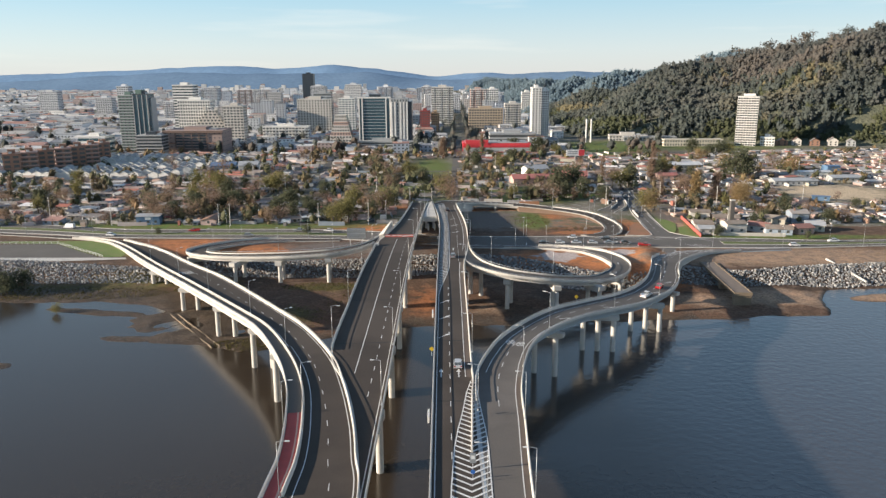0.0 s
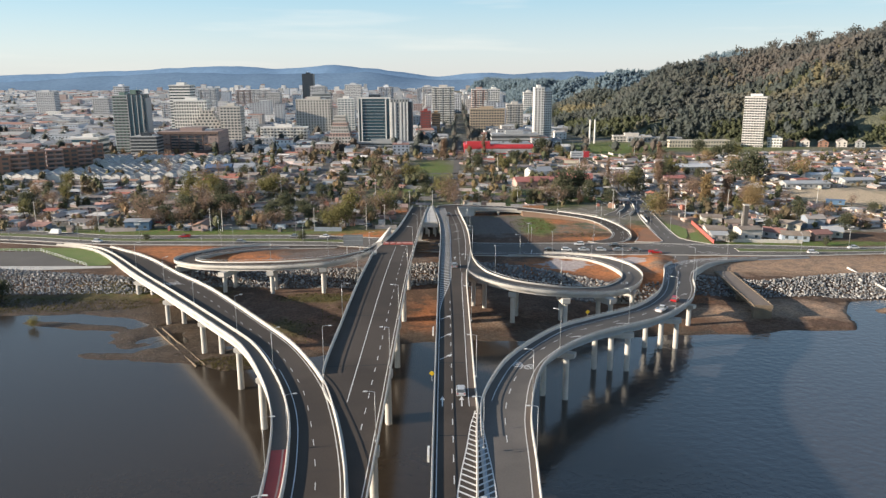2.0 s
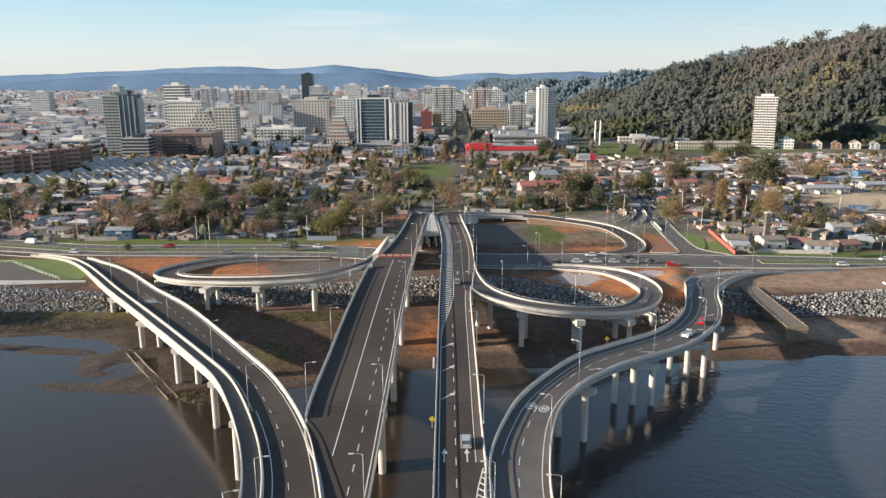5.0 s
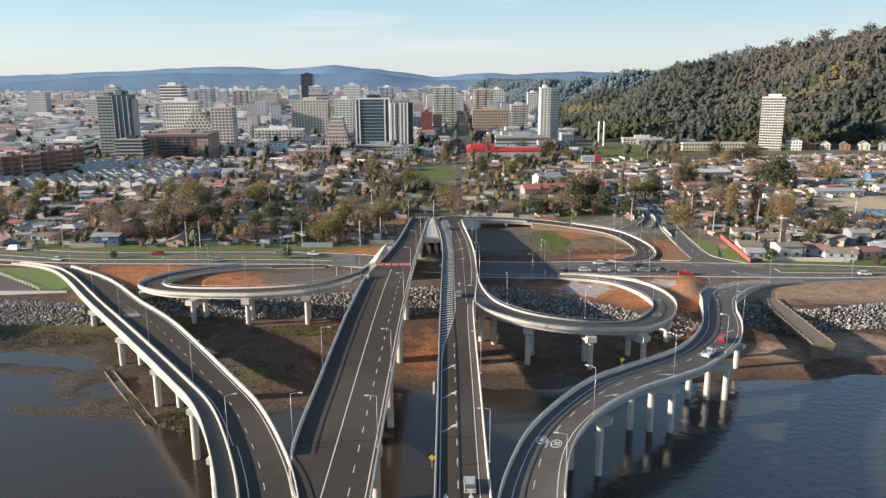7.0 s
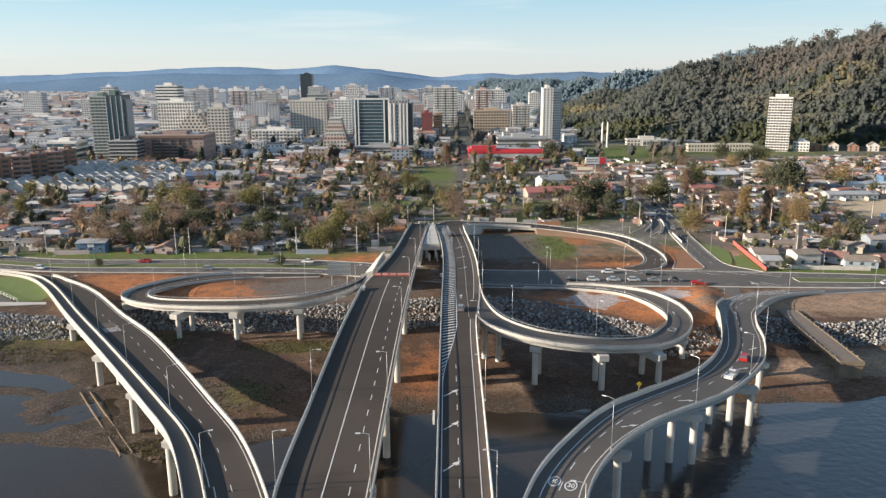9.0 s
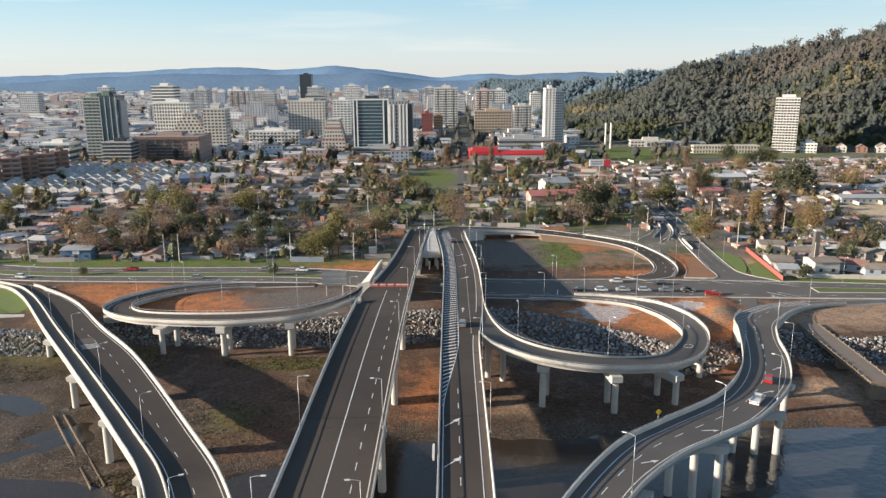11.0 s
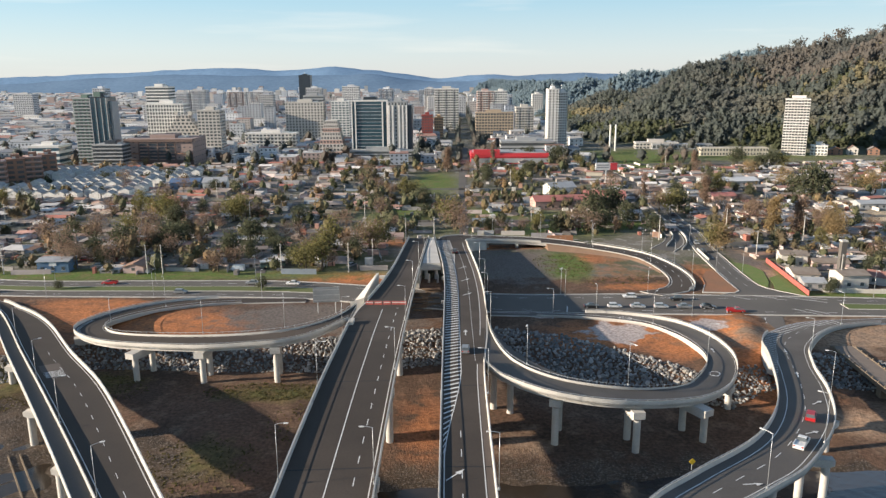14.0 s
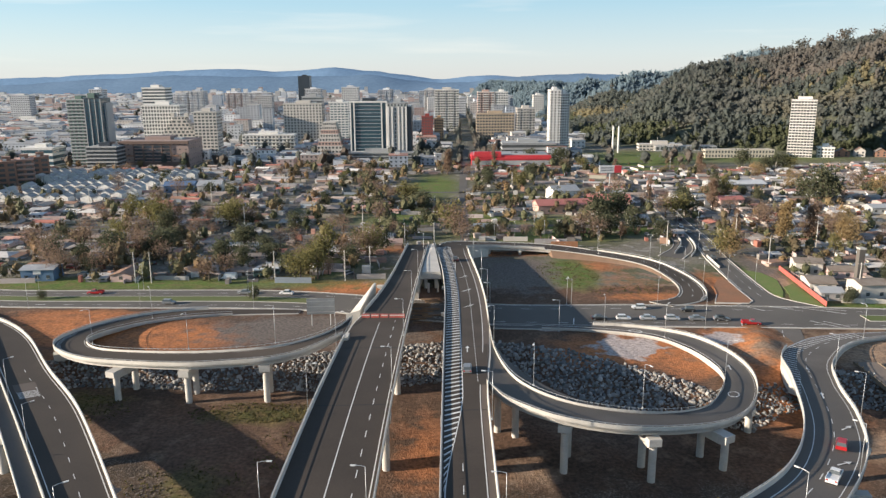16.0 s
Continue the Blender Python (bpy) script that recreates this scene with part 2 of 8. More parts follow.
def silty_shallows(m):
    """Brown silt clouds the water over the shallows to the west; the channel to the east is clear and blue grey."""
    nt = m.node_tree
    geo = nt.nodes.new("ShaderNodeNewGeometry")
    xyz = nt.nodes.new("ShaderNodeSeparateXYZ")
    nt.links.new(geo.outputs["Position"], xyz.inputs[0])
    drift = nt.nodes.new("ShaderNodeTexNoise")
    drift.inputs["Scale"].default_value = 0.02
    nt.links.new(geo.outputs["Position"], drift.inputs["Vector"])
    across = nt.nodes.new("ShaderNodeMath")
    across.operation, across.inputs[1].default_value = "MULTIPLY_ADD", 90.0
    nt.links.new(drift.outputs["Fac"], across.inputs[0])
    nt.links.new(xyz.outputs[0], across.inputs[2])
    clear = nt.nodes.new("ShaderNodeMapRange")
    clear.inputs[1].default_value, clear.inputs[2].default_value = 50.0, 115.0
    nt.links.new(across.outputs[0], clear.inputs[0])
    tint = nt.nodes.new("ShaderNodeMix")
    tint.data_type = "RGBA"
    tint.inputs[7].default_value = (0.048, 0.047, 0.052, 1)
    nt.links.new(clear.outputs[0], tint.inputs[0])
    b = nt.nodes["Principled BSDF"]
    nt.links.new(b.inputs["Base Color"].links[0].from_socket, tint.inputs[6])
    nt.links.new(tint.outputs[2], b.inputs["Base Color"])
    gloss = nt.nodes.new("ShaderNodeMapRange")
    gloss.inputs[3].default_value, gloss.inputs[4].default_value = 0.38, 1.0
    nt.links.new(clear.outputs[0], gloss.inputs[0])
    nt.links.new(gloss.outputs[0], b.inputs["Specular IOR Level"])
    still = nt.nodes.new("ShaderNodeMapRange")
    still.inputs[3].default_value, still.inputs[4].default_value = 0.17, 0.10
    nt.links.new(clear.outputs[0], still.inputs[0])
    nt.links.new(still.outputs[0], b.inputs["Roughness"])
    ripple = nt.nodes.new("ShaderNodeMapRange")
    ripple.inputs[3].default_value, ripple.inputs[4].default_value = 0.05, 0.7
    nt.links.new(clear.outputs[0], ripple.inputs[0])
    nt.links.new(ripple.outputs[0], b.inputs["Normal"].links[0].from_node.inputs["Strength"])
    return m
silty_shallows(WATER)
DARK_PANE = material("shaded_window", (0.035, 0.04, 0.043), 0.4, second=(0.06, 0.064, 0.066), scale=0.3, spec=0.3)
# slope tree colours raised towards bluish grey to stand in for haze
WOODS_GREEN = material("green_slope_trees", (0.172, 0.176, 0.156), 0.9, second=(0.115, 0.13, 0.122), scale=0.014, mix=0.25, fine=30, vary=0.1, third=(0.268, 0.237, 0.146), spec=0.05)
WOODS_BROWN = material("grey_brown_slope_trees", (0.148, 0.152, 0.146), 0.9, second=(0.103, 0.118, 0.112), scale=0.014, mix=0.25, fine=30, vary=0.1, third=(0.187, 0.17, 0.152), spec=0.05)


def ground_material():
    """Earth, clay, grass, town dirt and wet mud, laid by the zones that the ground mesh carries."""
    m = bpy.data.materials.new("ground_soil")
    m.use_nodes = True
    nt = m.node_tree
    b = nt.nodes["Principled BSDF"]
    b.inputs["Roughness"].default_value = 0.95
    b.inputs["Specular IOR Level"].default_value = 0.2
    geo = nt.nodes.new("ShaderNodeNewGeometry")
    def tex(s, d=6.0):
        n = nt.nodes.new("ShaderNodeTexNoise")
        n.inputs["Scale"].default_value, n.inputs["Detail"].default_value = s, d
        nt.links.new(geo.outputs["Position"], n.inputs["Vector"])
        return n.outputs["Fac"]
    def remap(v, a, c, lo=0.0, hi=1.0):
        r = nt.nodes.new("ShaderNodeMapRange")
        for i, k in enumerate((a, c, lo, hi)):
            r.inputs[i + 1].default_value = k
        nt.links.new(v, r.inputs[0])
        return r.outputs[0]
    def mixed(fac, a, c):
        x = nt.nodes.new("ShaderNodeMix")
        x.data_type = "RGBA"
        nt.links.new(fac, x.inputs[0])
        for sock, v in ((x.inputs[6], a), (x.inputs[7], c)):
            if isinstance(v, tuple):
                sock.default_value = (*v, 1)
            else:
                nt.links.new(v, sock)
        return x.outputs[2]
    big, mid, small, tiny = tex(0.05), tex(0.22), tex(1.3, 8.0), tex(2.6, 8.0)
    def zone(name, edge=0.16):
        at = nt.nodes.new("ShaderNodeAttribute")
        at.attribute_name = name
        s = nt.nodes.new("ShaderNodeMath")
        s.operation = "MULTIPLY_ADD"
        nt.links.new(mid, s.inputs[0])
        s.inputs[1].default_value = 0.9
        nt.links.new(at.outputs["Fac"], s.inputs[2])
        return remap(s.outputs[0], 0.95 - edge, 0.95 + edge)
    earth = mixed(remap(big, 0.4, 0.6), (0.138, 0.082, 0.055), (0.095, 0.062, 0.044))
    earth = mixed(remap(mid, 0.52, 0.66), earth, (0.17, 0.112, 0.078))
    clay = mixed(remap(mid, 0.42, 0.66), (0.47, 0.18, 0.072), (0.27, 0.12, 0.062))
    grass = mixed(remap(mid, 0.42, 0.6), (0.105, 0.165, 0.038), (0.15, 0.15, 0.058))
    sedge = mixed(remap(mid, 0.42, 0.6), (0.082, 0.085, 0.03), (0.125, 0.095, 0.045))
    town = mixed(remap(big, 0.42, 0.6), (0.18, 0.165, 0.135), (0.11, 0.112, 0.065))
    town = mixed(remap(mid, 0.55, 0.62), town, (0.27, 0.25, 0.225))
    sand = mixed(remap(mid, 0.40, 0.58), (0.40, 0.26, 0.17), (0.27, 0.19, 0.135))
    mud = mixed(remap(mid, 0.4, 0.6), (0.05, 0.037, 0.026), (0.085, 0.06, 0.041))
    mud = mixed(remap(tiny, 0.54, 0.62), mud, (0.15, 0.125, 0.105))
    col = earth
    for name, c in (("town", town), ("clay", clay), ("sedge", sedge), ("grass", grass), ("sand", sand), ("field", (0.52, 0.41, 0.285)), ("gravel", (0.155, 0.13, 0.115)), ("silt", (0.44, 0.375, 0.35)), ("mud", mud)):
        col = mixed(zone(name, 0.05 if name == "silt" else 0.16), col, c)
    hsv = nt.nodes.new("ShaderNodeHueSaturation")
    nt.links.new(col, hsv.inputs["Color"])
    nt.links.new(remap(small, 0.28, 0.72, 0.58, 1.4), hsv.inputs["Value"])
    nt.links.new(hsv.outputs[0], b.inputs["Base Color"])
    wet = zone("mud")
    nt.links.new(remap(wet, 0, 1, 0.95, 0.62), b.inputs["Roughness"])
    bp = nt.nodes.new("ShaderNodeBump")
    bp.inputs["Strength"].default_value, bp.inputs["Distance"].default_value = 0.9, 0.22
    nt.links.new(tiny, bp.inputs["Height"])
    nt.links.new(bp.outputs[0], b.inputs["Normal"])
    return m


GROUND = ground_material()


# ---- shared builders ----
def mesh_part(name, verts, faces, mat, parent=None, label="", smooth=False):
    me = bpy.data.meshes.new(name)
    me.from_pydata([tuple(v) for v in verts], [], [tuple(f) for f in faces])
    me.materials.append(mat)
    if smooth:
        me.shade_smooth()
    ob = new(name, me)
    if parent:
        ob.parent = parent
    if label:
        ob["label"] = label
    return ob


def thing(name, label, category, at=(0, 0, 0), turn=0.0, group="", kind=""):
    e = new(name)
    e.empty_display_size = 0.5
    e.matrix_world = pose(*at, 0, 0, turn)
    return tagged(e, label, category, group, kind)


class Bag:
    """Gathers boxes, cylinders and other pieces into one mesh."""
    def __init__(self):
        self.v, self.f = [], []

    def add(self, verts, faces):
        n = len(self.v)
        self.v += [tuple(v) for v in verts]
        self.f += [tuple(i + n for i in f) for f in faces]
        return self

    def box(self, x0, y0, z0, x1, y1, z1):
        v = [(x, y, z) for z in (z0, z1) for x, y in ((x0, y0), (x1, y0), (x1, y1), (x0, y1))]
        return self.add(v, [(3, 2, 1, 0), (4, 5, 6, 7), (0, 1, 5, 4), (1, 2, 6, 5), (2, 3, 7, 6), (3, 0, 4, 7)])

    def turned(self, cx, cy, z0, z1, w, d, a):
        c, s = math.cos(a), math.sin(a)
        v = [(cx + x * c - y * s, cy + x * s + y * c, z) for z in (z0, z1) for x, y in ((-w / 2, -d / 2), (w / 2, -d / 2), (w / 2, d / 2), (-w / 2, d / 2))]
        return self.add(v, [(3, 2, 1, 0), (4, 5, 6, 7), (0, 1, 5, 4), (1, 2, 6, 5), (2, 3, 7, 6), (3, 0, 4, 7)])

    def tube(self, p, q, r0, r1, n=8):
        p, q = Vector(p), Vector(q)
        d = (q - p).normalized()
        a = d.orthogonal().normalized()
        b = d.cross(a)
        ring = [(math.cos(2 * math.pi * i / n), math.sin(2 * math.pi * i / n)) for i in range(n)]
        v = [p + (a * c + b * s) * r0 for c, s in ring] + [q + (a * c + b * s) * r1 for c, s in ring]
        f = [(i, (i + 1) % n, n + (i + 1) % n, n + i) for i in range(n)]
        return self.add(v, f + [tuple(range(n))[::-1], tuple(range(n, 2 * n))])

    def make(self, name, mat, parent=None, label="", smooth=False):
        return mesh_part(name, self.v, self.f, mat, parent, label, smooth)


def curve_through(points, n):
    """n points evenly spaced along a smooth line through the control points."""
    P = np.array(points, float)
    P = np.vstack([2 * P[0] - P[1], P, 2 * P[-1] - P[-2]])
    out = []
    for i in range(1, len(P) - 2):
        a, b, c, d = P[i - 1:i + 3]
        for t in np.linspace(0, 1, 16, endpoint=False):
            out.append(0.5 * (2 * b + (c - a) * t + (2 * a - 5 * b + 4 * c - d) * t * t + (3 * b - a - 3 * c + d) * t ** 3))
    out = np.array(out + [P[-2]])
    s = np.concatenate([[0], np.cumsum(np.linalg.norm(np.diff(out, axis=0), axis=1))])
    u = np.linspace(0, s[-1], n)
    return np.stack([np.interp(u, s, out[:, k]) for k in range(3)], 1)


class Ribbon:
    """A strip of road between a left and a right edge."""
    def __init__(self, left, right, n):
        self.L, self.R, self.n = curve_through(left, n), curve_through(right, n), n
        d = self.R - self.L
        d[:, 2] = 0
        self.w = np.linalg.norm(d, axis=1)
        self.side = d / self.w[:, None]
        mid = (self.L + self.R) / 2
        self.s = np.concatenate([[0], np.cumsum(np.linalg.norm(np.diff(mid, axis=0), axis=1))])
        self.mid = mid

    def row(self, spec):
        """spec: (edge 0 left, 1 right, 0..1 between; metres inwards from an edge; height)"""
        e, off, h = spec
        u = e + (off if e < 0.5 else -off) / self.w
        return self.L + (self.R - self.L) * u[:, None] + np.array([0, 0, h])

    def sweep(self, profile, closed=True, a=0, b=None):
        rows = np.stack([self.row(p) for p in profile], 1)[a:b]
        n, k = rows.shape[:2]
        verts = rows.reshape(-1, 3)
        faces = []
        for i in range(n - 1):
            for j in range(k if closed else k - 1):
                j2 = (j + 1) % k
                faces.append((i * k + j, i * k + j2, (i + 1) * k + j2, (i + 1) * k + j))
        if closed:
            faces += [tuple(range(k))[::-1], tuple(range((n - 1) * k, n * k))]
        return verts, faces

    def at(self, s, spec):
        r = self.row(spec)
        return np.array([np.interp(s, self.s, r[:, k]) for k in range(3)])

    def heading(self, s):
        a, b = self.at(s - 0.5, (0.5, 0, 0)), self.at(s + 0.5, (0.5, 0, 0))
        return math.atan2(b[1] - a[1], b[0] - a[0])

    def nearest(self, x, y):
        return self.s[int(np.argmin((self.mid[:, 0] - x) ** 2 + (self.mid[:, 1] - y) ** 2))]


# ---- ground and water ----
def smooth(a, b, v):
    t = np.clip((v - a) / (b - a), 0, 1)
    return t * t * (3 - 2 * t)


SHORE = np.array([(-900, 250), (-230, 244), (-147, 243), (-128, 242), (-112, 243), (-98, 240), (-86, 230), (-78, 216), (-70, 203), (-58, 195), (-46, 198), (-36, 206), (-15, 216), (20, 218), (60, 221), (72, 221.5), (91, 222.8), (101, 224.7), (111, 225.6), (124, 226.6), (127, 233), (129, 242), (132, 247.6), (137, 254), (160, 256.5), (260, 262), (900, 280)], float)
TOE = np.array([(-900, 262), (-165, 261), (-104, 262), (-88, 272), (-70, 270), (-40, 269), (-26, 268), (8, 276), (20, 277), (29, 264), (46, 252), (62, 248), (72, 256), (82, 260), (104, 255.5), (112, 256.5), (126, 258), (141, 257.5), (160, 259.5), (900, 285)], float)
CREST = np.array([(-900, 287), (-175, 284), (-112, 270), (-92, 284), (-71, 281), (-40, 282), (-26, 286), (8, 293), (16, 290), (32, 284), (50, 268), (59, 259), (72, 272), (90, 272), (110, 263.5), (118, 265.5), (131, 269.4), (144, 272.3), (165, 275), (200, 278), (900, 305)], float)


def wobble(x, y, size, seed=0.0):
    x, y = np.asarray(x, float) / size + seed, np.asarray(y, float) / size - seed
    return (np.sin(x * 1.7 + np.sin(y * 1.3)) + np.sin(y * 2.1 + 1.3 * np.sin(x * 0.9 + 2)) + 0.5 * np.sin(x * 4.3 + y * 3.1) + 0.5 * np.sin(x * 3.1 - y * 5.2)) / 3


def ground_height(x, y):
    x, y = np.asarray(x, float), np.asarray(y, float)
    shore = np.interp(x, SHORE[:, 0], SHORE[:, 1]) + 1.5 * wobble(x, y, 9.0)
    toe, crest = np.interp(x, TOE[:, 0], TOE[:, 1]), np.interp(x, CREST[:, 0], CREST[:, 1])
    flat = -1.6 + 2.0 * smooth(-6, 2, y - shore) + 1.0 * smooth(2, 30, y - shore) + 0.18 * wobble(x, y, 5.0) + 0.1 * wobble(x, y, 2.1, 3.0)
    bank = 4.5 + 0.0 * x
    z = flat + (bank - flat) * smooth(0, 1, (y - toe) / np.maximum(crest - toe, 3))
    z = z + 3.0 * smooth(760, 1500, y)
    # clay mound between the loop and the east ramp
    z = z + 1.6 * np.exp(-((x - 81 - 0.25 * (y - 287)) / 4.5) ** 2 - ((y - 287) / 12) ** 2)
    # spit, sand bars and the shallows beside the left ramp
    z = np.where((y > 230) & (y < 256) & (x > 130) & (x < 195), np.maximum(z, 0.55 - ((y - 245.5 - 0.1 * (x - 160)) / 6.5) ** 2 - ((x - 162) / 26) ** 4 + 0.15 * wobble(x, y, 4.0)), z)
    bar = 0.38 - ((y - 206 + 0.10 * (x + 95)) / 3.4) ** 2 - ((x + 84) / 20) ** 4 + 0.2 * wobble(x, y, 3.0)
    z = np.maximum(z, np.where((y < 225) & (x < -55), bar, -9))
    # low mudflat with standing pools round the old jetty, and a mud bar off the reeds
    flat_here = smooth(0, 1, 1.6 - np.sqrt(((x + 78) / 24) ** 2 + ((y - 222) / 19) ** 2))
    z = z * (1 - flat_here) + flat_here * (0.12 + 0.42 * wobble(x, y, 6.5, 1.0) + 0.22 * wobble(x, y, 2.4, 2.0) + 0.6 * smooth(228, 244, y))
    bar = 0.42 - ((y - 232 + 0.22 * (x + 115)) / 4.2) ** 2 - ((x + 113) / 22) ** 4 + 0.3 * wobble(x, y, 4.0)
    z = np.maximum(z, np.where((y < 245) & (x < -85), bar, -9))
    bar = 0.2 - ((y - 186) / 5) ** 2 - ((x + 122) / 10) ** 4 + 0.2 * wobble(x, y, 3.0)
    return np.maximum(z, np.where((y < 205) & (x < -100), bar, -9))


def axis(lo, hi, step, far_lo, far_hi, grow):
    mid = list(np.arange(lo, hi + 0.01, step))
    s, v = step, mid[-1]
    while v < far_hi:
        s *= grow
        v += s
        mid.append(min(v, far_hi))
    s, v, low = step, mid[0], []
    while v > far_lo:
        s *= grow
        v -= s
        low.append(max(v, far_lo))
    return np.array(low[::-1] + mid)


def sheet(xs, ys, height):
    X, Y = np.meshgrid(xs, ys)
    Z = height(X, Y)
    nx = len(xs)
    verts = np.stack([X.ravel(), Y.ravel(), Z.ravel()], 1)
    faces = [(j * nx + i, j * nx + i + 1, (j + 1) * nx + i + 1, (j + 1) * nx + i) for j in range(len(ys) - 1) for i in range(nx - 1)]
    return verts, faces


v, f = sheet(axis(-190, 190, 1.5, -4900, 4900, 1.15), axis(185, 345, 1.5, -700, 4900, 1.12), ground_height)
ground = tagged(mesh_part("ground", v, f, GROUND, smooth=True), "brown earth river bank, clay, grass and town dirt", "ground", kind="structure")


def inside(x, y, cx, cy, rx, ry, turn=0.0):
    """1 in the middle of an ellipse, 0.5 at its rim, falling to 0."""
    c, s = math.cos(radians(turn)), math.sin(radians(turn))
    u, w = ((x - cx) * c + (y - cy) * s) / rx, (-(x - cx) * s + (y - cy) * c) / ry
    return np.clip(1.0 - 0.5 * np.sqrt(u * u + w * w), 0, 1)


gx, gy, gz = (np.array(v)[:, k] for k in range(3))
toe, crest, shore = (np.interp(gx, P[:, 0], P[:, 1]) for P in (TOE, CREST, SHORE))
ZONES = {
    "town": np.clip(0.5 + (gy - 345) / 12, 0, 1),
    "clay": np.max([inside(gx, gy, 46, 286, 20, 11), inside(gx, gy, 58, 276, 8, 9), inside(gx, gy, -76, 297, 22, 11), inside(gx, gy, -102, 303, 30, 13), inside(gx, gy, -110, 315, 20, 6), inside(gx, gy, 60, 350, 26, 26) * 0.5, inside(gx, gy, 64, 333, 14, 4), inside(gx, gy, 52, 372, 16, 10) * 0.8, inside(gx, gy, 78, 285, 10, 22) * 1.1, inside(gx, gy, 76, 256, 14, 12) * 0.8,
                    inside(gx, gy, -35, 345, 16, 8), inside(gx, gy, 20, 392, 18, 5), inside(gx, gy, -6, 320, 12, 10) * 0.7, inside(gx, gy, -10, 400, 25, 8) * 0.9, inside(gx, gy, -5, 238, 8, 20) * 0.66, inside(gx, gy, 90, 345, 7, 18) * 0.9], 0),
    "sedge": np.max([inside(gx, gy, 160, 289, 70, 9) * 0.85, inside(gx, gy, -140, 252, 45, 9), inside(gx, gy, -60, 202, 10, 6) * 1.0, inside(gx, gy, -108, 262, 26, 8) * 0.85, inside(gx, gy, -50, 225, 12, 10) * 0.75, inside(gx, gy, -40, 255, 16, 5) * 0.85, inside(gx, gy, -85, 262, 12, 8) * 0.8], 0),
    "grass": np.max([inside(gx, gy, 43, 362, 8, 17) * 1.25, inside(gx, gy, 78, 440, 26, 12), inside(gx, gy, -146, 304, 22, 9, -28) * 1.0, inside(gx, gy, 105, 350, 6, 20), inside(gx, gy, -120, 347, 90, 7) * 0.72, inside(gx, gy, 116, 340, 4, 18), inside(gx, gy, 150, 322, 50, 5), inside(gx, gy, -120, 350, 100, 9) * 0.9, inside(gx, gy, 40, 425, 50, 14) * 0.85, inside(gx, gy, -8, 585, 16, 46), inside(gx, gy, 55, 440, 40, 18) * 0.9,
                     inside(gx, gy, 20, 470, 30, 18) * 0.85, inside(gx, gy, 160, 700, 36, 60), inside(gx, gy, 38, 533, 22, 14), inside(gx, gy, -22, 470, 30, 30) * 0.8, inside(gx, gy, 60, 455, 30, 22) * 0.85, inside(gx, gy, 170, 760, 60, 40), inside(gx, gy, 250, 735, 120, 30), inside(gx, gy, 140, 640, 14, 90), inside(gx, gy, -45, 375, 14, 20) * 0.8], 0),
    "silt": np.max([inside(gx, gy, 46, 288, 8.6, 7.4, 10), inside(gx, gy, 73, 294, 5, 5), inside(gx, gy, 28, 302, 5, 1.8) * 0.9], 0),
    "field": inside(gx, gy, 238, 447, 34, 30),
    "gravel": np.max([inside(gx, gy, -42, 302, 24, 13), inside(gx, gy, -20, 300, 14, 20) * 0.9, inside(gx, gy, 25, 365, 14, 26) * 0.95, inside(gx, gy, 113, 372, 5, 16) * 0.9], 0),
    "sand": np.max([inside(gx, gy, 150, 292, 70, 10) * 0.82, inside(gx, gy, 118, 243, 26, 8), inside(gx, gy, 88, 240, 14, 7) * 0.9, inside(gx, gy, 162, 246, 28, 8), inside(gx, gy, 140, 283, 64, 11), inside(gx, gy, -110, 240, 26, 5) * 0.75, inside(gx, gy, 14, 232, 10, 9) * 0.6, inside(gx, gy, 113.5, 354, 3, 18), inside(gx, gy, 116, 378, 4, 12)], 0),
    "mud": np.where(gy < 300, np.clip(0.5 + (np.where(gx > 80, 0.1, np.where(gx < -45, 0.85, 0.5)) - gz) / 0.9, 0, 1), 0) * 0.95,
}
for zone_name, values in ZONES.items():
    ground.data.attributes.new(zone_name, "FLOAT", "POINT").data.foreach_set("value", np.asarray(values, np.float32))

v, f = sheet(axis(-200, 200, 20, -3000, 3000, 1.5), axis(-100, 260, 20, -700, 320, 1.5), lambda x, y: 0 * x)
water = tagged(mesh_part("water", v, f, WATER), "dark calm river water with faint ripples", "river", kind="structure")


# ---- bridges and ramps ----
def deck_z(y):
    return float(np.interp(y, [60, 100, 240, 292, 340, 390], [14.7, 14.5, 14.0, 12.0, 10.3, 9.0]))


def on_deck(pts):
    return [(x, y, deck_z(y)) for x, y in pts]


MAIN = Ribbon(on_deck([(-2.2, 55), (-2.2, 135), (-2.0, 216), (-1.7, 270), (-1.5, 312), (-2.2, 340), (-3.5, 361), (-4.7, 376), (-5.4, 388)]),
              on_deck([(6.2, 55), (6.2, 143), (6.5, 184), (6.9, 230), (7.6, 246), (9.0, 263), (9.9, 285), (10.2, 307), (9.9, 325), (9.4, 339), (8.3, 359), (7.6, 371), (7.2, 388)]), 170)
LEFT = Ribbon(on_deck([(-11.9, 90), (-12.6, 98), (-16.2, 123), (-20.2, 141), (-25.4, 158), (-26, 193), (-26, 229), (-25.6, 262), (-25, 282), (-22.8, 297), (-20.4, 318), (-18.8, 339), (-16.8, 378), (-16.1, 390)]),
              on_deck([(-11.5, 90), (-11.5, 98), (-11.4, 123), (-11.3, 141), (-11.3, 160), (-11.3, 193), (-11.2, 229), (-11, 262), (-10.7, 282), (-10.0, 320), (-9.4, 345), (-8.3, 377), (-7.9, 390)]), 150)
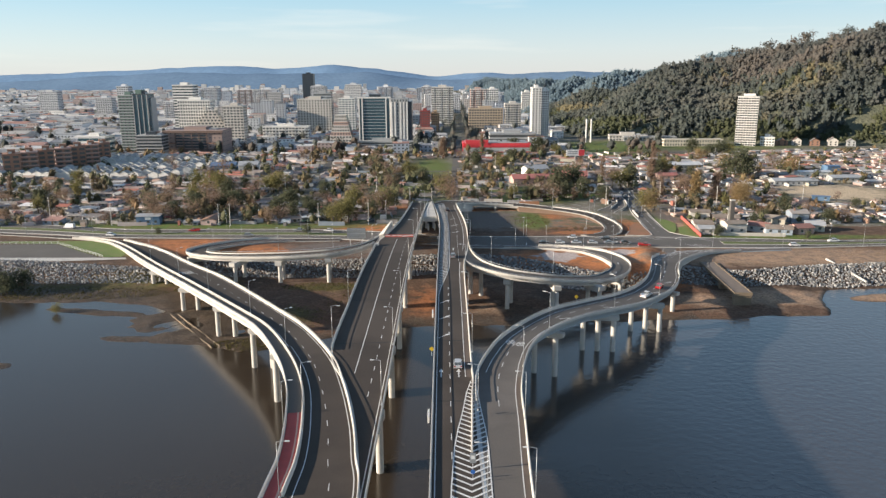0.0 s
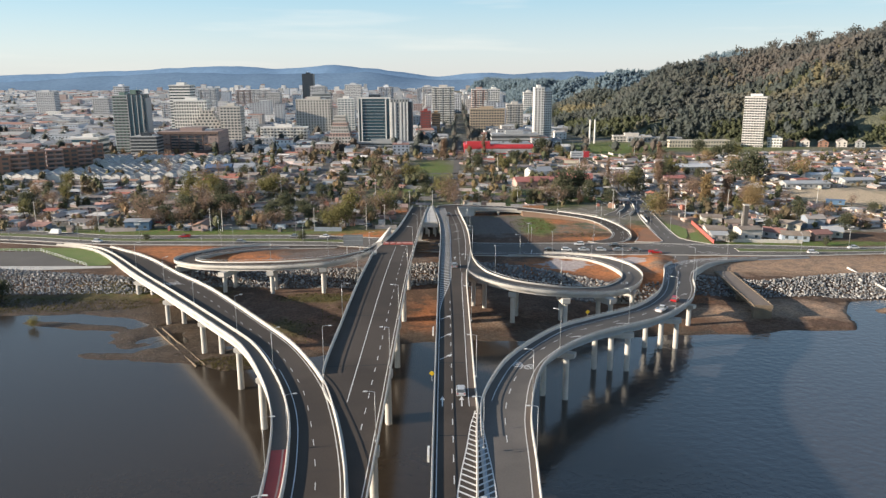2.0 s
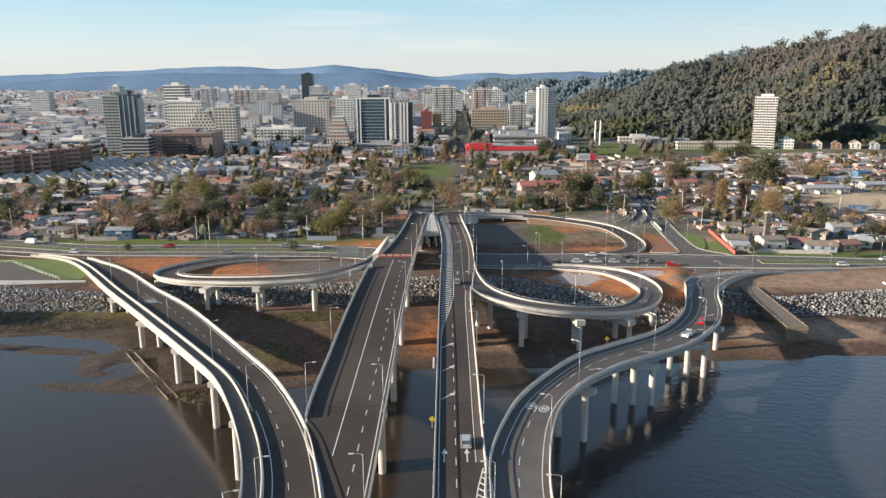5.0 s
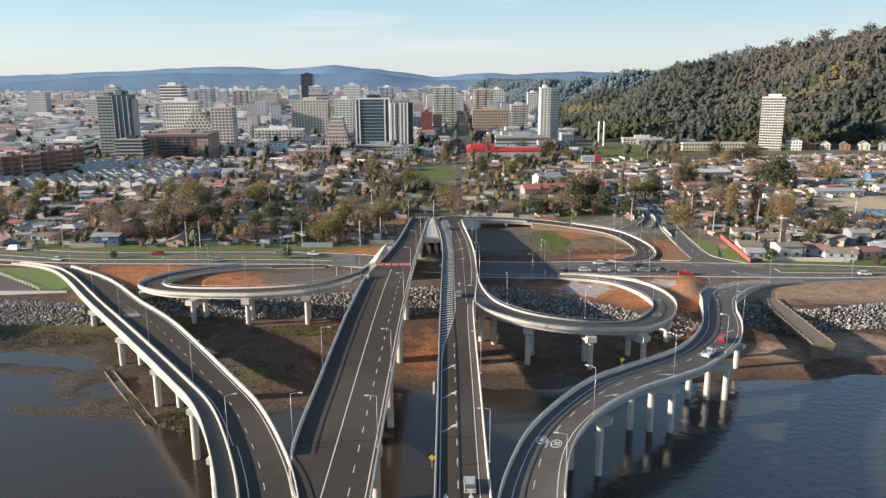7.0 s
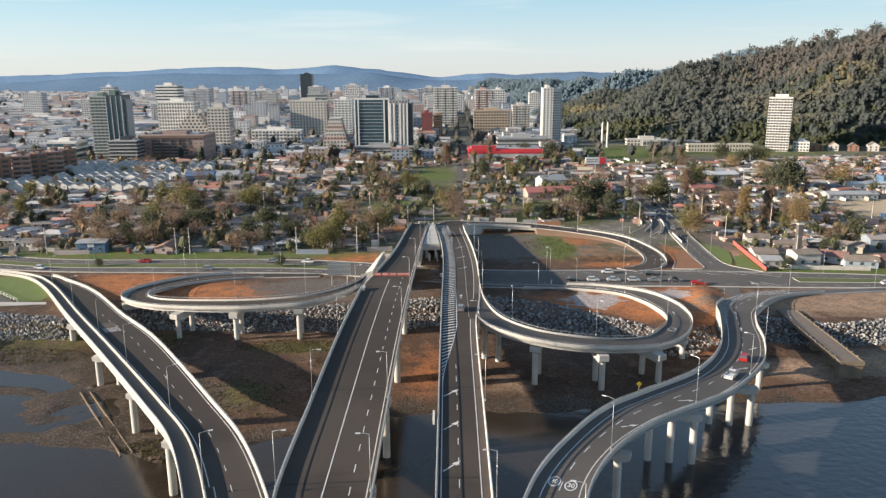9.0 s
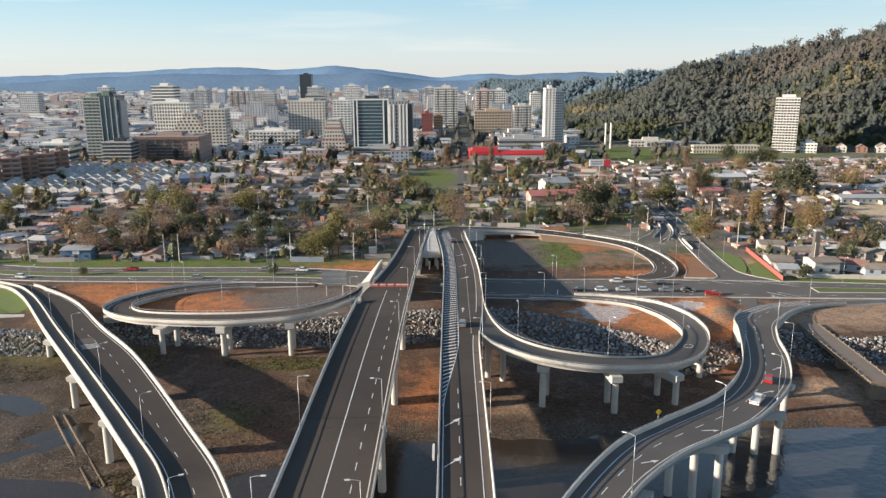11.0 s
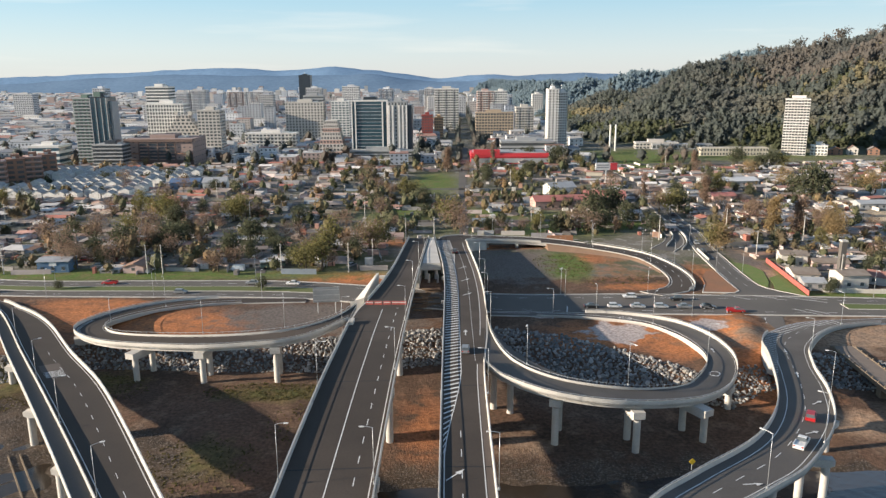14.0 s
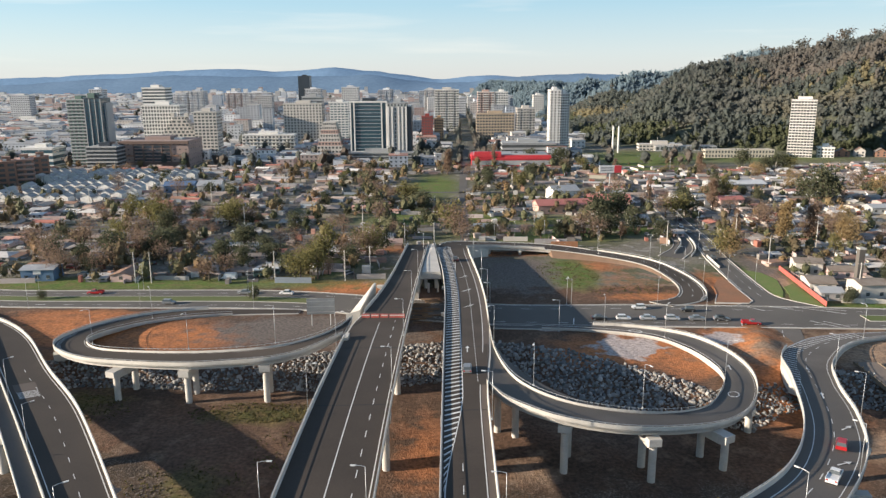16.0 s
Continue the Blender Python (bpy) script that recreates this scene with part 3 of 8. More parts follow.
WEST = Ribbon([(-27.4, 55, 14.7), (-27.2, 98, 14.5), (-27.2, 110, 14.5), (-29, 125, 14.4), (-32.2, 141, 14), (-38, 158, 13.5), (-48, 180, 12.3), (-60, 198, 11.2), (-85, 233, 9), (-109, 266, 6.9), (-136, 303, 5.2), (-152, 317, 4.9), (-176, 325, 4.75), (-215, 334, 4.7)],
              [(-11.6, 55, 14.7), (-12.6, 98, 14.5), (-14.2, 110, 14.5), (-16.2, 123, 14.4), (-20.2, 141, 14), (-25.4, 158, 13.6), (-35.5, 181, 12.1), (-47, 200, 11), (-74, 242, 8.4), (-94, 268, 6.7), (-114, 295, 5.2), (-130, 310, 4.9), (-150, 322, 4.75), (-213, 338, 4.7)], 220)
EAST = Ribbon([(6.2, 55, 14.72), (6.2, 78, 14.61), (6.2, 100, 14.5), (6.2, 120, 14.43), (6.25, 135, 14.375), (7, 146, 14.34), (10, 157.5, 14.3), (14, 168, 14.2), (21, 180, 13.9), (29, 191, 13.4), (38, 199.5, 12.6), (54, 214.5, 11.1), (66, 234, 9.6), (75, 259, 8.2), (79.5, 274, 7.0), (88, 286, 5.8), (104, 296, 4.9), (143, 300, 4.75)],
              [(13, 55, 14.72), (13.1, 78, 14.61), (13.4, 98, 14.5), (14.8, 122, 14.42), (16, 140, 14.36), (20, 160, 14.2), (27, 174, 13.8), (37.5, 186.5, 12.9), (49, 196, 11.9), (58.5, 204.5, 11.0), (71.5, 222, 9.6), (79, 239, 8.6), (84, 256, 7.7), (92, 273, 6.5), (109, 290, 5.0), (143, 296.5, 4.75)], 220)
LOOP_EAST = Ribbon([(9.9, 290, 12.08), (9.7, 279, 12.5), (9.9, 264, 13.05), (12, 250, 13.2), (16, 242, 12.9), (23, 237, 12.2), (32, 235.5, 11.3), (41, 237, 10.1), (50, 242, 8.8), (57, 252, 7.6), (61.5, 262, 6.6), (62.5, 272, 5.9), (60, 284, 5.3), (53, 294, 5.0), (36, 300, 4.8), (12, 302.5, 4.75)],
                   [(7, 243, 13.9), (8.5, 239, 13.75), (11, 235, 13.5), (18, 230, 12.8), (26, 228, 11.9), (34, 228, 11.1), (44, 231, 9.8), (53, 236, 8.6), (61, 245, 7.5), (67, 257, 6.7), (70, 270, 6.0), (69, 284, 5.4), (63, 296, 5.0), (50, 303, 4.85), (36, 305, 4.8), (12, 306.5, 4.75)], 180)
LOOP_WEST = Ribbon([(-26, 276, 12.5), (-32, 266, 12.4), (-39, 261, 12), (-49, 260, 11.4), (-60, 260, 10.9), (-74, 263.5, 10), (-86, 268, 9.2), (-96, 276, 8.2), (-101.5, 285, 7.2), (-102, 295, 6.3), (-98, 307, 5.3), (-88, 316, 4.9), (-72, 320.5, 4.8), (-45, 320.5, 4.76)],
                   [(-25.6, 291, 12.0), (-28, 282, 12.3), (-33, 274, 12.3), (-41, 269, 11.9), (-54, 268, 11.1), (-69, 270, 10.2), (-84, 275, 9), (-92, 283, 7.7), (-94, 291, 6.8), (-91, 301, 5.6), (-83, 309.5, 4.95), (-68, 314.5, 4.8), (-45, 316.3, 4.76)], 160)
LOOP_NORTH = Ribbon([(-4.8, 387, 9.0), (0, 396, 8.8), (13, 398, 8.3), (39, 398.5, 7), (60, 390, 6), (76, 377.5, 5.4), (82.5, 361, 5), (84, 343, 4.85), (80, 329, 4.8), (68, 322, 4.75)],
                    [(6.3, 378, 9.3), (8.5, 385, 8.9), (22, 389, 7.9), (38, 389, 7), (57, 381.5, 6.1), (71, 370, 5.5), (75.5, 354, 5.1), (75.5, 341, 4.9), (71, 331, 4.8), (62, 327, 4.75)], 110)

BARRIER = [(0, -0.4), (0, 0.72), (0.04, 0.76), (0.18, 0.76), (0.22, 0.34), (0.30, 0.1), (0.30, -0.02)]


def bridge(name, label, rib, barriers, girder_depth=1.5, skip=(), surface=(0.42, 0.42), under=CONCRETE, overhang=0.35, low_side=None, top=None):
    th = thing(name, label, "bridge", tuple(rib.mid[0]))
    inv = th.matrix_world.inverted()
    def put(part_name, vf, mat, note="", smooth=False):
        o = mesh_part(part_name, vf[0], vf[1], mat, th, note, smooth)
        o.matrix_parent_inverse = inv
        return o
    put("deck_slab", rib.sweep([(0, 0, -0.03), (1, 0, -0.03), (1, 0, -0.4), (1, overhang, -0.55), (1, overhang + 0.15, -girder_depth), (0, overhang + 0.15, -girder_depth), (0, overhang, -0.55), (0, 0, -0.4)]), under, "pale concrete deck and girder")
    put("carriageway", rib.sweep([(0, surface[0] - 0.05, 0), (1, surface[1] - 0.05, 0)], False), top or ASPHALT, "dark asphalt")
    for side, a, b in barriers:
        a, b = int(a * rib.n), int(b * rib.n)
        k = 0.62 if side == low_side else 1.0
        put("parapet", rib.sweep([(side, o, h * k) for o, h in (BARRIER if side == 0 else BARRIER[::-1])], True, a, b), CONCRETE, "pale concrete traffic barrier")
        put("hand_rail", rib.sweep([(side, 0.06, 0.98), (side, 0.14, 0.98), (side, 0.14, 1.06), (side, 0.06, 1.06)][::1 if side else -1], True, a, b), STEEL, "thin steel rail")
    return th, put


def strip_at(rib, u_spec, w, h, a, b, steps):
    """A flat painted strip of width w between two stations a and b."""
    v, f = [], []
    for i in range(steps + 1):
        s = a + (b - a) * i / steps
        e, off = u_spec
        v += [rib.at(s, (e, off, h)), rib.at(s, (e, off + w, h))]
    for i in range(steps):
        f.append((2 * i, 2 * i + 1, 2 * i + 3, 2 * i + 2))
    return v, f


def solid_line(rib, put, spec, a, b, w=0.16):
    put("edge_line", strip_at(rib, spec, w, 0.02, a, b, max(4, int((b - a) / 2))), PAINT, "white painted line")


def dashes(rib, put, spec, a, b, length=2.4, gap=4.2, w=0.15):
    s = a
    while s < b:
        put("lane_dash", strip_at(rib, spec, w, 0.02, s, min(s + length, b), 2), PAINT)
        s += length + gap


def hatch(rib, put, left_of, right_of, a, b, step=2.0, slant=1.2, w=0.45):
    """Slanting bars between two offsets that follow the station; both given as functions."""
    s = a
    while s < b:
        l0, r0 = left_of(s), right_of(s + slant)
        if r0 - l0 > 0.2:
            put("hatch_bar", ([rib.at(s, (0, l0, 0.02)), rib.at(s + slant, (0, r0, 0.02)), rib.at(s + slant + w, (0, r0, 0.02)), rib.at(s + w, (0, l0, 0.02))], [(0, 1, 2, 3)]), PAINT, "white slanting hatch bar")
        s += step


def settle(rib, pts, h=0.03):
    """Lay flat marks on the sloping road."""
    return [(p[0], p[1], float(rib.at(rib.nearest(p[0], p[1]), (0.5, 0, h))[2])) for p in pts]


def arrow(rib, put, s, spec, length=5.0, turn=0.0):
    o = rib.at(s, (*spec, 0.02))
    a = rib.heading(s) + turn
    d, n = np.array([math.cos(a), math.sin(a), 0]), np.array([-math.sin(a), math.cos(a), 0])
    d[2] = (rib.at(s + 2, (*spec, 0.02))[2] - o[2]) / 2
    pts = [(0, -0.12), (length * 0.62, -0.12), (length * 0.62, -0.5), (length, 0), (length * 0.62, 0.5), (length * 0.62, 0.12), (0, 0.12)]
    put("arrow_marking", (settle(rib, [o + d * x + n * y for x, y in pts]), [(0, 1, 5, 6), (2, 3, 4)]), PAINT, "white painted arrow")


def ring_mark(rib, put, s, spec, r=1.5, digits=True):
    """A painted speed roundel, with its number as letters of paint."""
    o = rib.at(s, (*spec, 0.02))
    a = rib.heading(s)
    d, n = np.array([math.cos(a), math.sin(a), 0]), np.array([-math.sin(a), math.cos(a), 0])
    k = 28
    v = [o + (d * 1.6 * math.sin(t) + n * math.cos(t)) * rr for rr in (r, r * 0.8) for t in np.linspace(0, 2 * math.pi, k, endpoint=False)]
    put("roundel", (settle(rib, v), [(i, (i + 1) % k, k + (i + 1) % k, k + i) for i in range(k)]), PAINT, "white painted speed roundel")
    if digits:
        txt = bpy.data.curves.new("speed_number", "FONT")
        txt.body, txt.align_x, txt.align_y, txt.size = "30", "CENTER", "CENTER", 1.15
        txt.offset = 0.03
        ob = new("speed_number", txt)
        me = bpy.data.meshes.new_from_object(ob)
        bpy.data.objects.remove(ob)
        me.transform(Matrix(((-n[0], d[0] * 1.5, 0, o[0]), (-n[1], d[1] * 1.5, 0, o[1]), (0, 0, 1, o[2] + 0.004), (0, 0, 0, 1))))
        put("speed_number", (settle(rib, [tuple(q.co) for q in me.vertices], 0.034), [tuple(p.vertices) for p in me.polygons]), PAINT, "painted number 30")


def rail_posts(rib, put, side, a, b, step=2.0):
    bag = Bag()
    s = a
    while s < b:
        x, y, z = rib.at(s, (side, 0.1, 0.74))
        bag.box(x - 0.06, y - 0.06, z, x + 0.06, y + 0.06, z + 0.34)
        s += step
    o = put("rail_posts", (bag.v, bag.f), STEEL)
    tagged(o, kind="stuff")


def bent(put, columns, top, cap_from, cap_to, cap_w=2.1, cap_h=1.8, radius=0.75):
    """Round columns under one cross beam."""
    for x, y in columns:
        z = float(ground_height(x, y)) - 0.6
        put("column", (lambda b: (b.v, b.f))(Bag().tube((x, y, z), (x, y, top - cap_h + 0.02), radius, radius, 20)), CONCRETE, "round concrete column")
    (x0, y0), (x1, y1) = cap_from, cap_to
    a = math.atan2(y1 - y0, x1 - x0)
    b = Bag()
    c, s = math.cos(a), math.sin(a)
    n = math.hypot(x1 - x0, y1 - y0)
    prof = [(0, top), (n, top), (n, top - cap_h * 0.75), (n - 0.9, top - cap_h), (0.9, top - cap_h), (0, top - cap_h * 0.75)]
    v = [(x0 + u * c - k * s, y0 + u * s + k * c, z) for k in (-cap_w / 2, cap_w / 2) for u, z in prof]
    f = [tuple(range(6)), tuple(range(11, 5, -1))] + [(i, 6 + i, 6 + (i + 1) % 6, (i + 1) % 6) for i in range(6)]
    put("cap_beam", (v, f), CONCRETE, "pale concrete cross beam")


def joint(rib, put, s, w=0.35):
    put("expansion_joint", (lambda r: (r, [(0, 1, 3, 2)]))([rib.at(s, (0, 0.45, 0.012)), rib.at(s, (1, 0.45, 0.012)), rib.at(s + w, (0, 0.45, 0.012)), rib.at(s + w, (1, 0.45, 0.012))]), RUBBER)


# main bridge, with its hatched left lane and brown shoulder
th, put = bridge("main_bridge", "straight concrete road bridge with dark asphalt and hatched lane", MAIN, [(0, 0, 1), (1, 0.27, 0.565), (1, 0.70, 0.98)], 2.05, low_side=0)
S = MAIN.nearest
end = MAIN.s[-1]
dashes(MAIN, put, (0, 3.5), 2, S(2, 214))
dashes(MAIN, put, (0, 7.1), S(2, 244), S(2, 366), 0.9, 0.9)
solid_line(MAIN, put, (1, 1.55), S(2, 143), S(2, 243))
solid_line(MAIN, put, (1, 1.75), S(2, 262), end - 8)
put("shoulder", strip_at(MAIN, (1, 0.4), 1.3, 0.012, S(2, 268), end - 14, 50), SHOULDER, "brown paved shoulder strip")
solid_line(MAIN, put, (0, 0.75), 2, S(2, 205))
put("shoulder", strip_at(MAIN, (1, 0.4), 1.0, 0.012, S(2, 143), S(2, 243), 50), SHOULDER, "brown paved shoulder strip")
def hatch_edge(s):
    return 0.7 + 3.3 * float(smooth(S(2, 198), S(2, 240), s)) + 1.5 * float(smooth(S(2, 336), S(2, 364), s))
hatch(MAIN, put, lambda s: 0.6, hatch_edge, S(2, 200), end - 4, 2.1, 1.5, 0.6)
b = Bag()
for s in np.arange(S(2, 198), end - 4, 2.0):
    p = [MAIN.at(s + k, (0, hatch_edge(s + k) + o, 0.022)) for k in (0, 2.0) for o in (0, 0.16)]
    b.add(p, [(0, 1, 3, 2)])
put("hatch_border", (b.v, b.f), PAINT, "white painted line")
for y in (168, 181, 195, 300, 318, 335):
    arrow(MAIN, put, S(2, y), (0, 1.1 if y < 230 else 5.3), 4.4, -0.7)
for y in (143, 262):
    arrow(MAIN, put, S(2, y), (0, 5.4), 4.5)
arrow(MAIN, put, S(2, 143), (0, 1.7), 4.5)
for y in (131, 165.5, 198.5, 231, 265):
    bent(put, [(-0.6, y), (4.6, y)], deck_z(y) - 1.68, (-2.1, y), (6.3, y))
    joint(MAIN, put, S(2, y))
for y in (300, 330):
    bent(put, [(-1.0, y), (2.3, y), (5.4, y)], deck_z(y) - 1.68, (-2.4, y), (6.9, y), 1.2, 1.0, 0.5)
rail_posts(MAIN, put, 0, 5, end)
put("abutment_wall", MAIN.sweep([(0, 0.1, -0.3), (1, 0.1, -0.3), (1, 0.1, -6.5), (0, 0.1, -6.5)], True, int(0.885 * MAIN.n), None), CONCRETE, "pale concrete abutment")

# wide bridge, unfinished, closed by a red barrier
th, put = bridge("wide_bridge", "wide concrete bridge closed by red and white barrier", LEFT, [(0, 0.235, 0.615), (0, 0.68, 1), (1, 0, 1)], 2.05)
S = LEFT.nearest
end = LEFT.s[-1]
solid_line(LEFT, put, (1, 7.3), S(-15, 146), S(-18, 285), 0.18)
dashes(LEFT, put, (1, 3.4), S(-12, 134), S(-18, 288))
solid_line(LEFT, put, (1, 0.8), 6, end - 3)
for y in (131, 165.5, 198, 232.4, 266):
    bent(put, [(-12.4, y), (-18.5, y)] if y < 160 else [(-12.4, y), (-18.5, y), (-24.6, y)], deck_z(y) - 1.68, (-25.5 if y > 160 else -20, y), (-11.3, y))
for y in (300, 332):
    bent(put, [(-12.4, y), (-17, y), (-21.5, y)], deck_z(y) - 1.68, (-23, y), (-11, y), 1.2, 1.0, 0.5)
for y in (163, 198, 232.4, 266, 300):
    joint(LEFT, put, S(-18, y))
put("abutment_wall", LEFT.sweep([(0, 0.1, -0.3), (1, 0.1, -0.3), (1, 0.1, -6.5), (0, -1.2, -6.5)], True, int(0.80 * LEFT.n), None), CONCRETE, "pale concrete retaining wall")
P = [(-28.2, 297, deck_z(297) - 1.2), (-24.3, 297, deck_z(297) + 0.1), (-22.3, 322, deck_z(322) + 1.5), (-22.9, 322, deck_z(322) + 1.5), (-28.0, 302, deck_z(302) - 2.6)]
put("wing_wall", (P + [(x, y, 4.2) for x, y, z in P], [(0, 1, 2, 3, 4), (0, 5, 6, 1), (1, 6, 7, 2), (2, 7, 8, 3), (3, 8, 9, 4), (4, 9, 5, 0)]), CONCRETE, "pale concrete wing wall")
# paved nose between the two bridge ends, on a cross beam and two columns
tri = Bag()
P = [(-9.2, 342.5, deck_z(342.5) + 0.25), (-2.9, 342.5, deck_z(342.5) + 0.25), (-5.8, 388, deck_z(388) + 0.9), (-7.6, 388, deck_z(388) + 0.25)]
tri.add(P + [(x, y, z - 0.7) for x, y, z in P], [(0, 1, 2, 3), (4, 7, 6, 5), (0, 4, 5, 1), (1, 5, 6, 2), (2, 6, 7, 3), (3, 7, 4, 0)])
put("apron_slab", (tri.v, tri.f), CONCRETE, "pale concrete sloping apron")
put("apron_beam", (lambda b: (b.v, b.f))(Bag().box(-9.6, 342.6, deck_z(343) - 2.3, -2.7, 345.2, deck_z(343) - 0.45)), CONCRETE, "grey concrete cross beam")
for x in (-7.9, -4.4):
    put("column", (lambda b: (b.v, b.f))(Bag().tube((x, 344, 4.0), (x, 344, deck_z(343) - 2.28), 0.6, 0.6, 16)), CONCRETE, "round concrete column")

# west ramp with the walkway on its outer side
th, put = bridge("west_ramp", "long curving concrete ramp with walkway beside dark carriageway", WEST, [(0, 0, 0.86), (1, 0, 0.80)], 1.65, overhang=0.08)
S = WEST.nearest
W_END = S(-140, 306)
put("middle_kerb", WEST.sweep([(0, 3.0, 0), (0, 3.0, 0.75), (0, 3.08, 0.82), (0, 3.25, 0.82), (0, 3.34, 0.35), (0, 3.45, 0)], True, 26, int(0.86 * WEST.n)), CONCRETE, "pale concrete divider")
put("walkway", WEST.sweep([(0, 0.4, 0.05), (0, 3.0, 0.05)], False, 0, int(0.86 * WEST.n)), OLD_ASPHALT, "dark paved walkway")
red_to = int(np.argmin(abs(WEST.s - S(-20, 131))))
put("red_cycle_lane", WEST.sweep([(0, 0.42, 0.062), (0, 2.98, 0.062)], False, 0, red_to), REDPAINT, "red painted cycle lane")
put("red_kerb_band", WEST.sweep([(0, 2.2, 0.075), (0, 2.5, 0.075)], False, 0, red_to), PINKWALL, "pale red band")
dashes(WEST, put, (1, 4.6), 2, S(-100, 268), 2.2, 5.0, 0.12)
solid_line(WEST, put, (0, 4.6), 2, S(-36, 165))
solid_line(WEST, put, (1, 0.8), 2, W_END)
solid_line(WEST, put, (0, 4.0), S(-36, 165), W_END)
s = S(-90, 255)
hatch(WEST, put, lambda q: 5.2, lambda q: 9.2, s - 4.5, s, 0.8, 0.0, 0.3)
put("worn_patch", strip_at(WEST, (0, 5.0), 4.4, 0.016, s, s + 6, 4), SHOULDER, "pale worn surface patch")
for x, y in ((-39.4, 163.5), (-50, 184.6), (-66.4, 208.2), (-85.4, 233.5), (-106, 262.1)):
    z = float(WEST.at(S(x + 2, y + 1), (0.2, 0, 0))[2]) - 1.3
    bent(put, [(x, y), (x + 5.0, y - 0.4)], z, (x - 1.0, y + 0.1), (x + 6.2, y - 0.5), 1.8, 1.25)
for y in (131, 98):
    bent(put, [(-24, y), (-17, y)], 12.7, (-27, y), (-14, y))
rail_posts(WEST, put, 0, 4, W_END)

# east ramp
th, put = bridge("east_ramp", "curving ramp with pale barriers and grey painted steel girder", EAST, [(0, 0.245, 0.80), (1, 0, 0.93)], 2.0, under=GIRDER, overhang=1.2, top=PALE_ASPHALT)
S = EAST.nearest
dashes(EAST, put, (0.48, 0), S(9, 130), S(104, 292), 2.6, 4.0)
solid_line(EAST, put, (0, 1.9), S(9, 145), S(72, 245))
solid_line(EAST, put, (1, 1.3), 2, S(120, 295))
put("shoulder", strip_at(EAST, (1, 0.4), 0.9, 0.012, 2, S(14, 145), 30), SHOULDER, "brown paved shoulder strip")
ring_mark(EAST, put, S(17, 164.5), (0.35, 0), 0.95)
ring_mark(EAST, put, S(17, 164.5), (0.65, 0), 0.95)
hatch(EAST, put, lambda q: 0.6, lambda q: 0.8 + 3.2 * float(smooth(S(70, 240), S(84, 268), q)), S(70, 240), S(110, 294), 1.9, 1.0, 0.4)
solid_line(EAST, put, (0, 2.0), S(72, 245), S(78, 255))
for x, y, off in ((30, 184, 0.62), (45, 197, 0.62), (62, 218, 0.62), (72, 232, 0.62), (79, 246, 0.5), (84, 262, 0.5)):
    arrow(EAST, put, S(x, y), (off, 0), 3.4, -0.55 if y < 240 else 0.0)
for cols, caps in ((((23.5, 180.3), (28.5, 178.0)), ((20.5, 182), (30.5, 177.5))), (((39, 196.6), (43, 195.8), (47.2, 195.3)), ((36.5, 197.1), (48.6, 195.2))), (((56.4, 212.2), (60.5, 211.5), (64.7, 211.3)), ((54.2, 212.7), (65.8, 211.1))), (((74, 229), (69, 234.5)), ((67.6, 235.8), (75.2, 227.8)))):
    z = float(EAST.at(S(*cols[1]), (0.5, 0, 0))[2]) - 1.98
    bent(put, cols, z, *caps, 1.8, 1.4, 0.7)
for y in (131, 98):
    bent(put, [(8, y), (12.5, y)], 12.3, (6.6, y), (14, y))
rail_posts(EAST, put, 1, 4, S(100, 284), 1.6)
rail_posts(EAST, put, 0, S(8, 150), S(79, 272), 1.6)
put("abutment_wall", EAST.sweep([(0, 0.1, -0.3), (1, 0.1, -0.3), (1, 0.1, -4.2), (0, 0.1, -4.2)], True, int(0.72 * EAST.n), int(0.9 * EAST.n)), CONCRETE, "pale concrete abutment")

# gore between the main bridge and the east ramp
gore = thing("painted_gore", "white chevron hatching between two diverging bridge lanes", "road marking", (6.2, 100, 14.5))
inv = gore.matrix_world.inverted()
def gore_mid(y):
    return float(np.interp(y, [40, 100, 112, 126, 135, 143], [2.6, 4.25, 4.7, 5.3, 5.6, 6.2]))
def gore_half(y):
    return float(np.interp(y, [40, 100, 112, 119, 126, 135, 143], [3.5, 3.05, 2.85, 2.4, 1.75, 1.1, 0.3]))
for side in (-1, 1):
    for y in np.arange(58, 141, 1.75):
        w, z, x = gore_half(y), deck_z(y) + 0.05, gore_mid(y)
        q = [(x, y - 0.25, z), (x + side * w, y + w * 0.7, deck_z(y + w * 0.7) + 0.05), (x + side * w, y + w * 0.7 + 0.45, deck_z(y + w * 0.7) + 0.05), (x, y + 0.25, z)]
        mesh_part("chevron_bar", q, [(0, 1, 2, 3) if side > 0 else (3, 2, 1, 0)], PAINT, gore).matrix_parent_inverse = inv
    v = [(gore_mid(y) + side * gore_half(y) + o, y + gore_half(y) * 0.7, deck_z(y + gore_half(y) * 0.7) + 0.055) for y in np.arange(56, 143, 1.5) for o in (-0.1, 0.1)]
    mesh_part("border_line", v, [(2 * i, 2 * i + 1, 2 * i + 3, 2 * i + 2) for i in range(len(v) // 2 - 1)], PAINT, gore).matrix_parent_inverse = inv
ys = np.arange(112, 147, 2.5)
v = [(gore_mid(y) + o, y, deck_z(y) + h) for y in ys for o, h in ((-0.2, 0.0), (-0.12, 0.7), (0.12, 0.7), (0.2, 0.0))]
f = [(i * 4 + j, i * 4 + j + 1, i * 4 + j + 5, i * 4 + j + 4) for i in range(len(ys) - 1) for j in range(3)] + [(3, 2, 1, 0), tuple(len(v) - 4 + k for k in range(4))]
mesh_part("nose_kerb", v, f, CONCRETE, gore, "low concrete nose divider").matrix_parent_inverse = inv

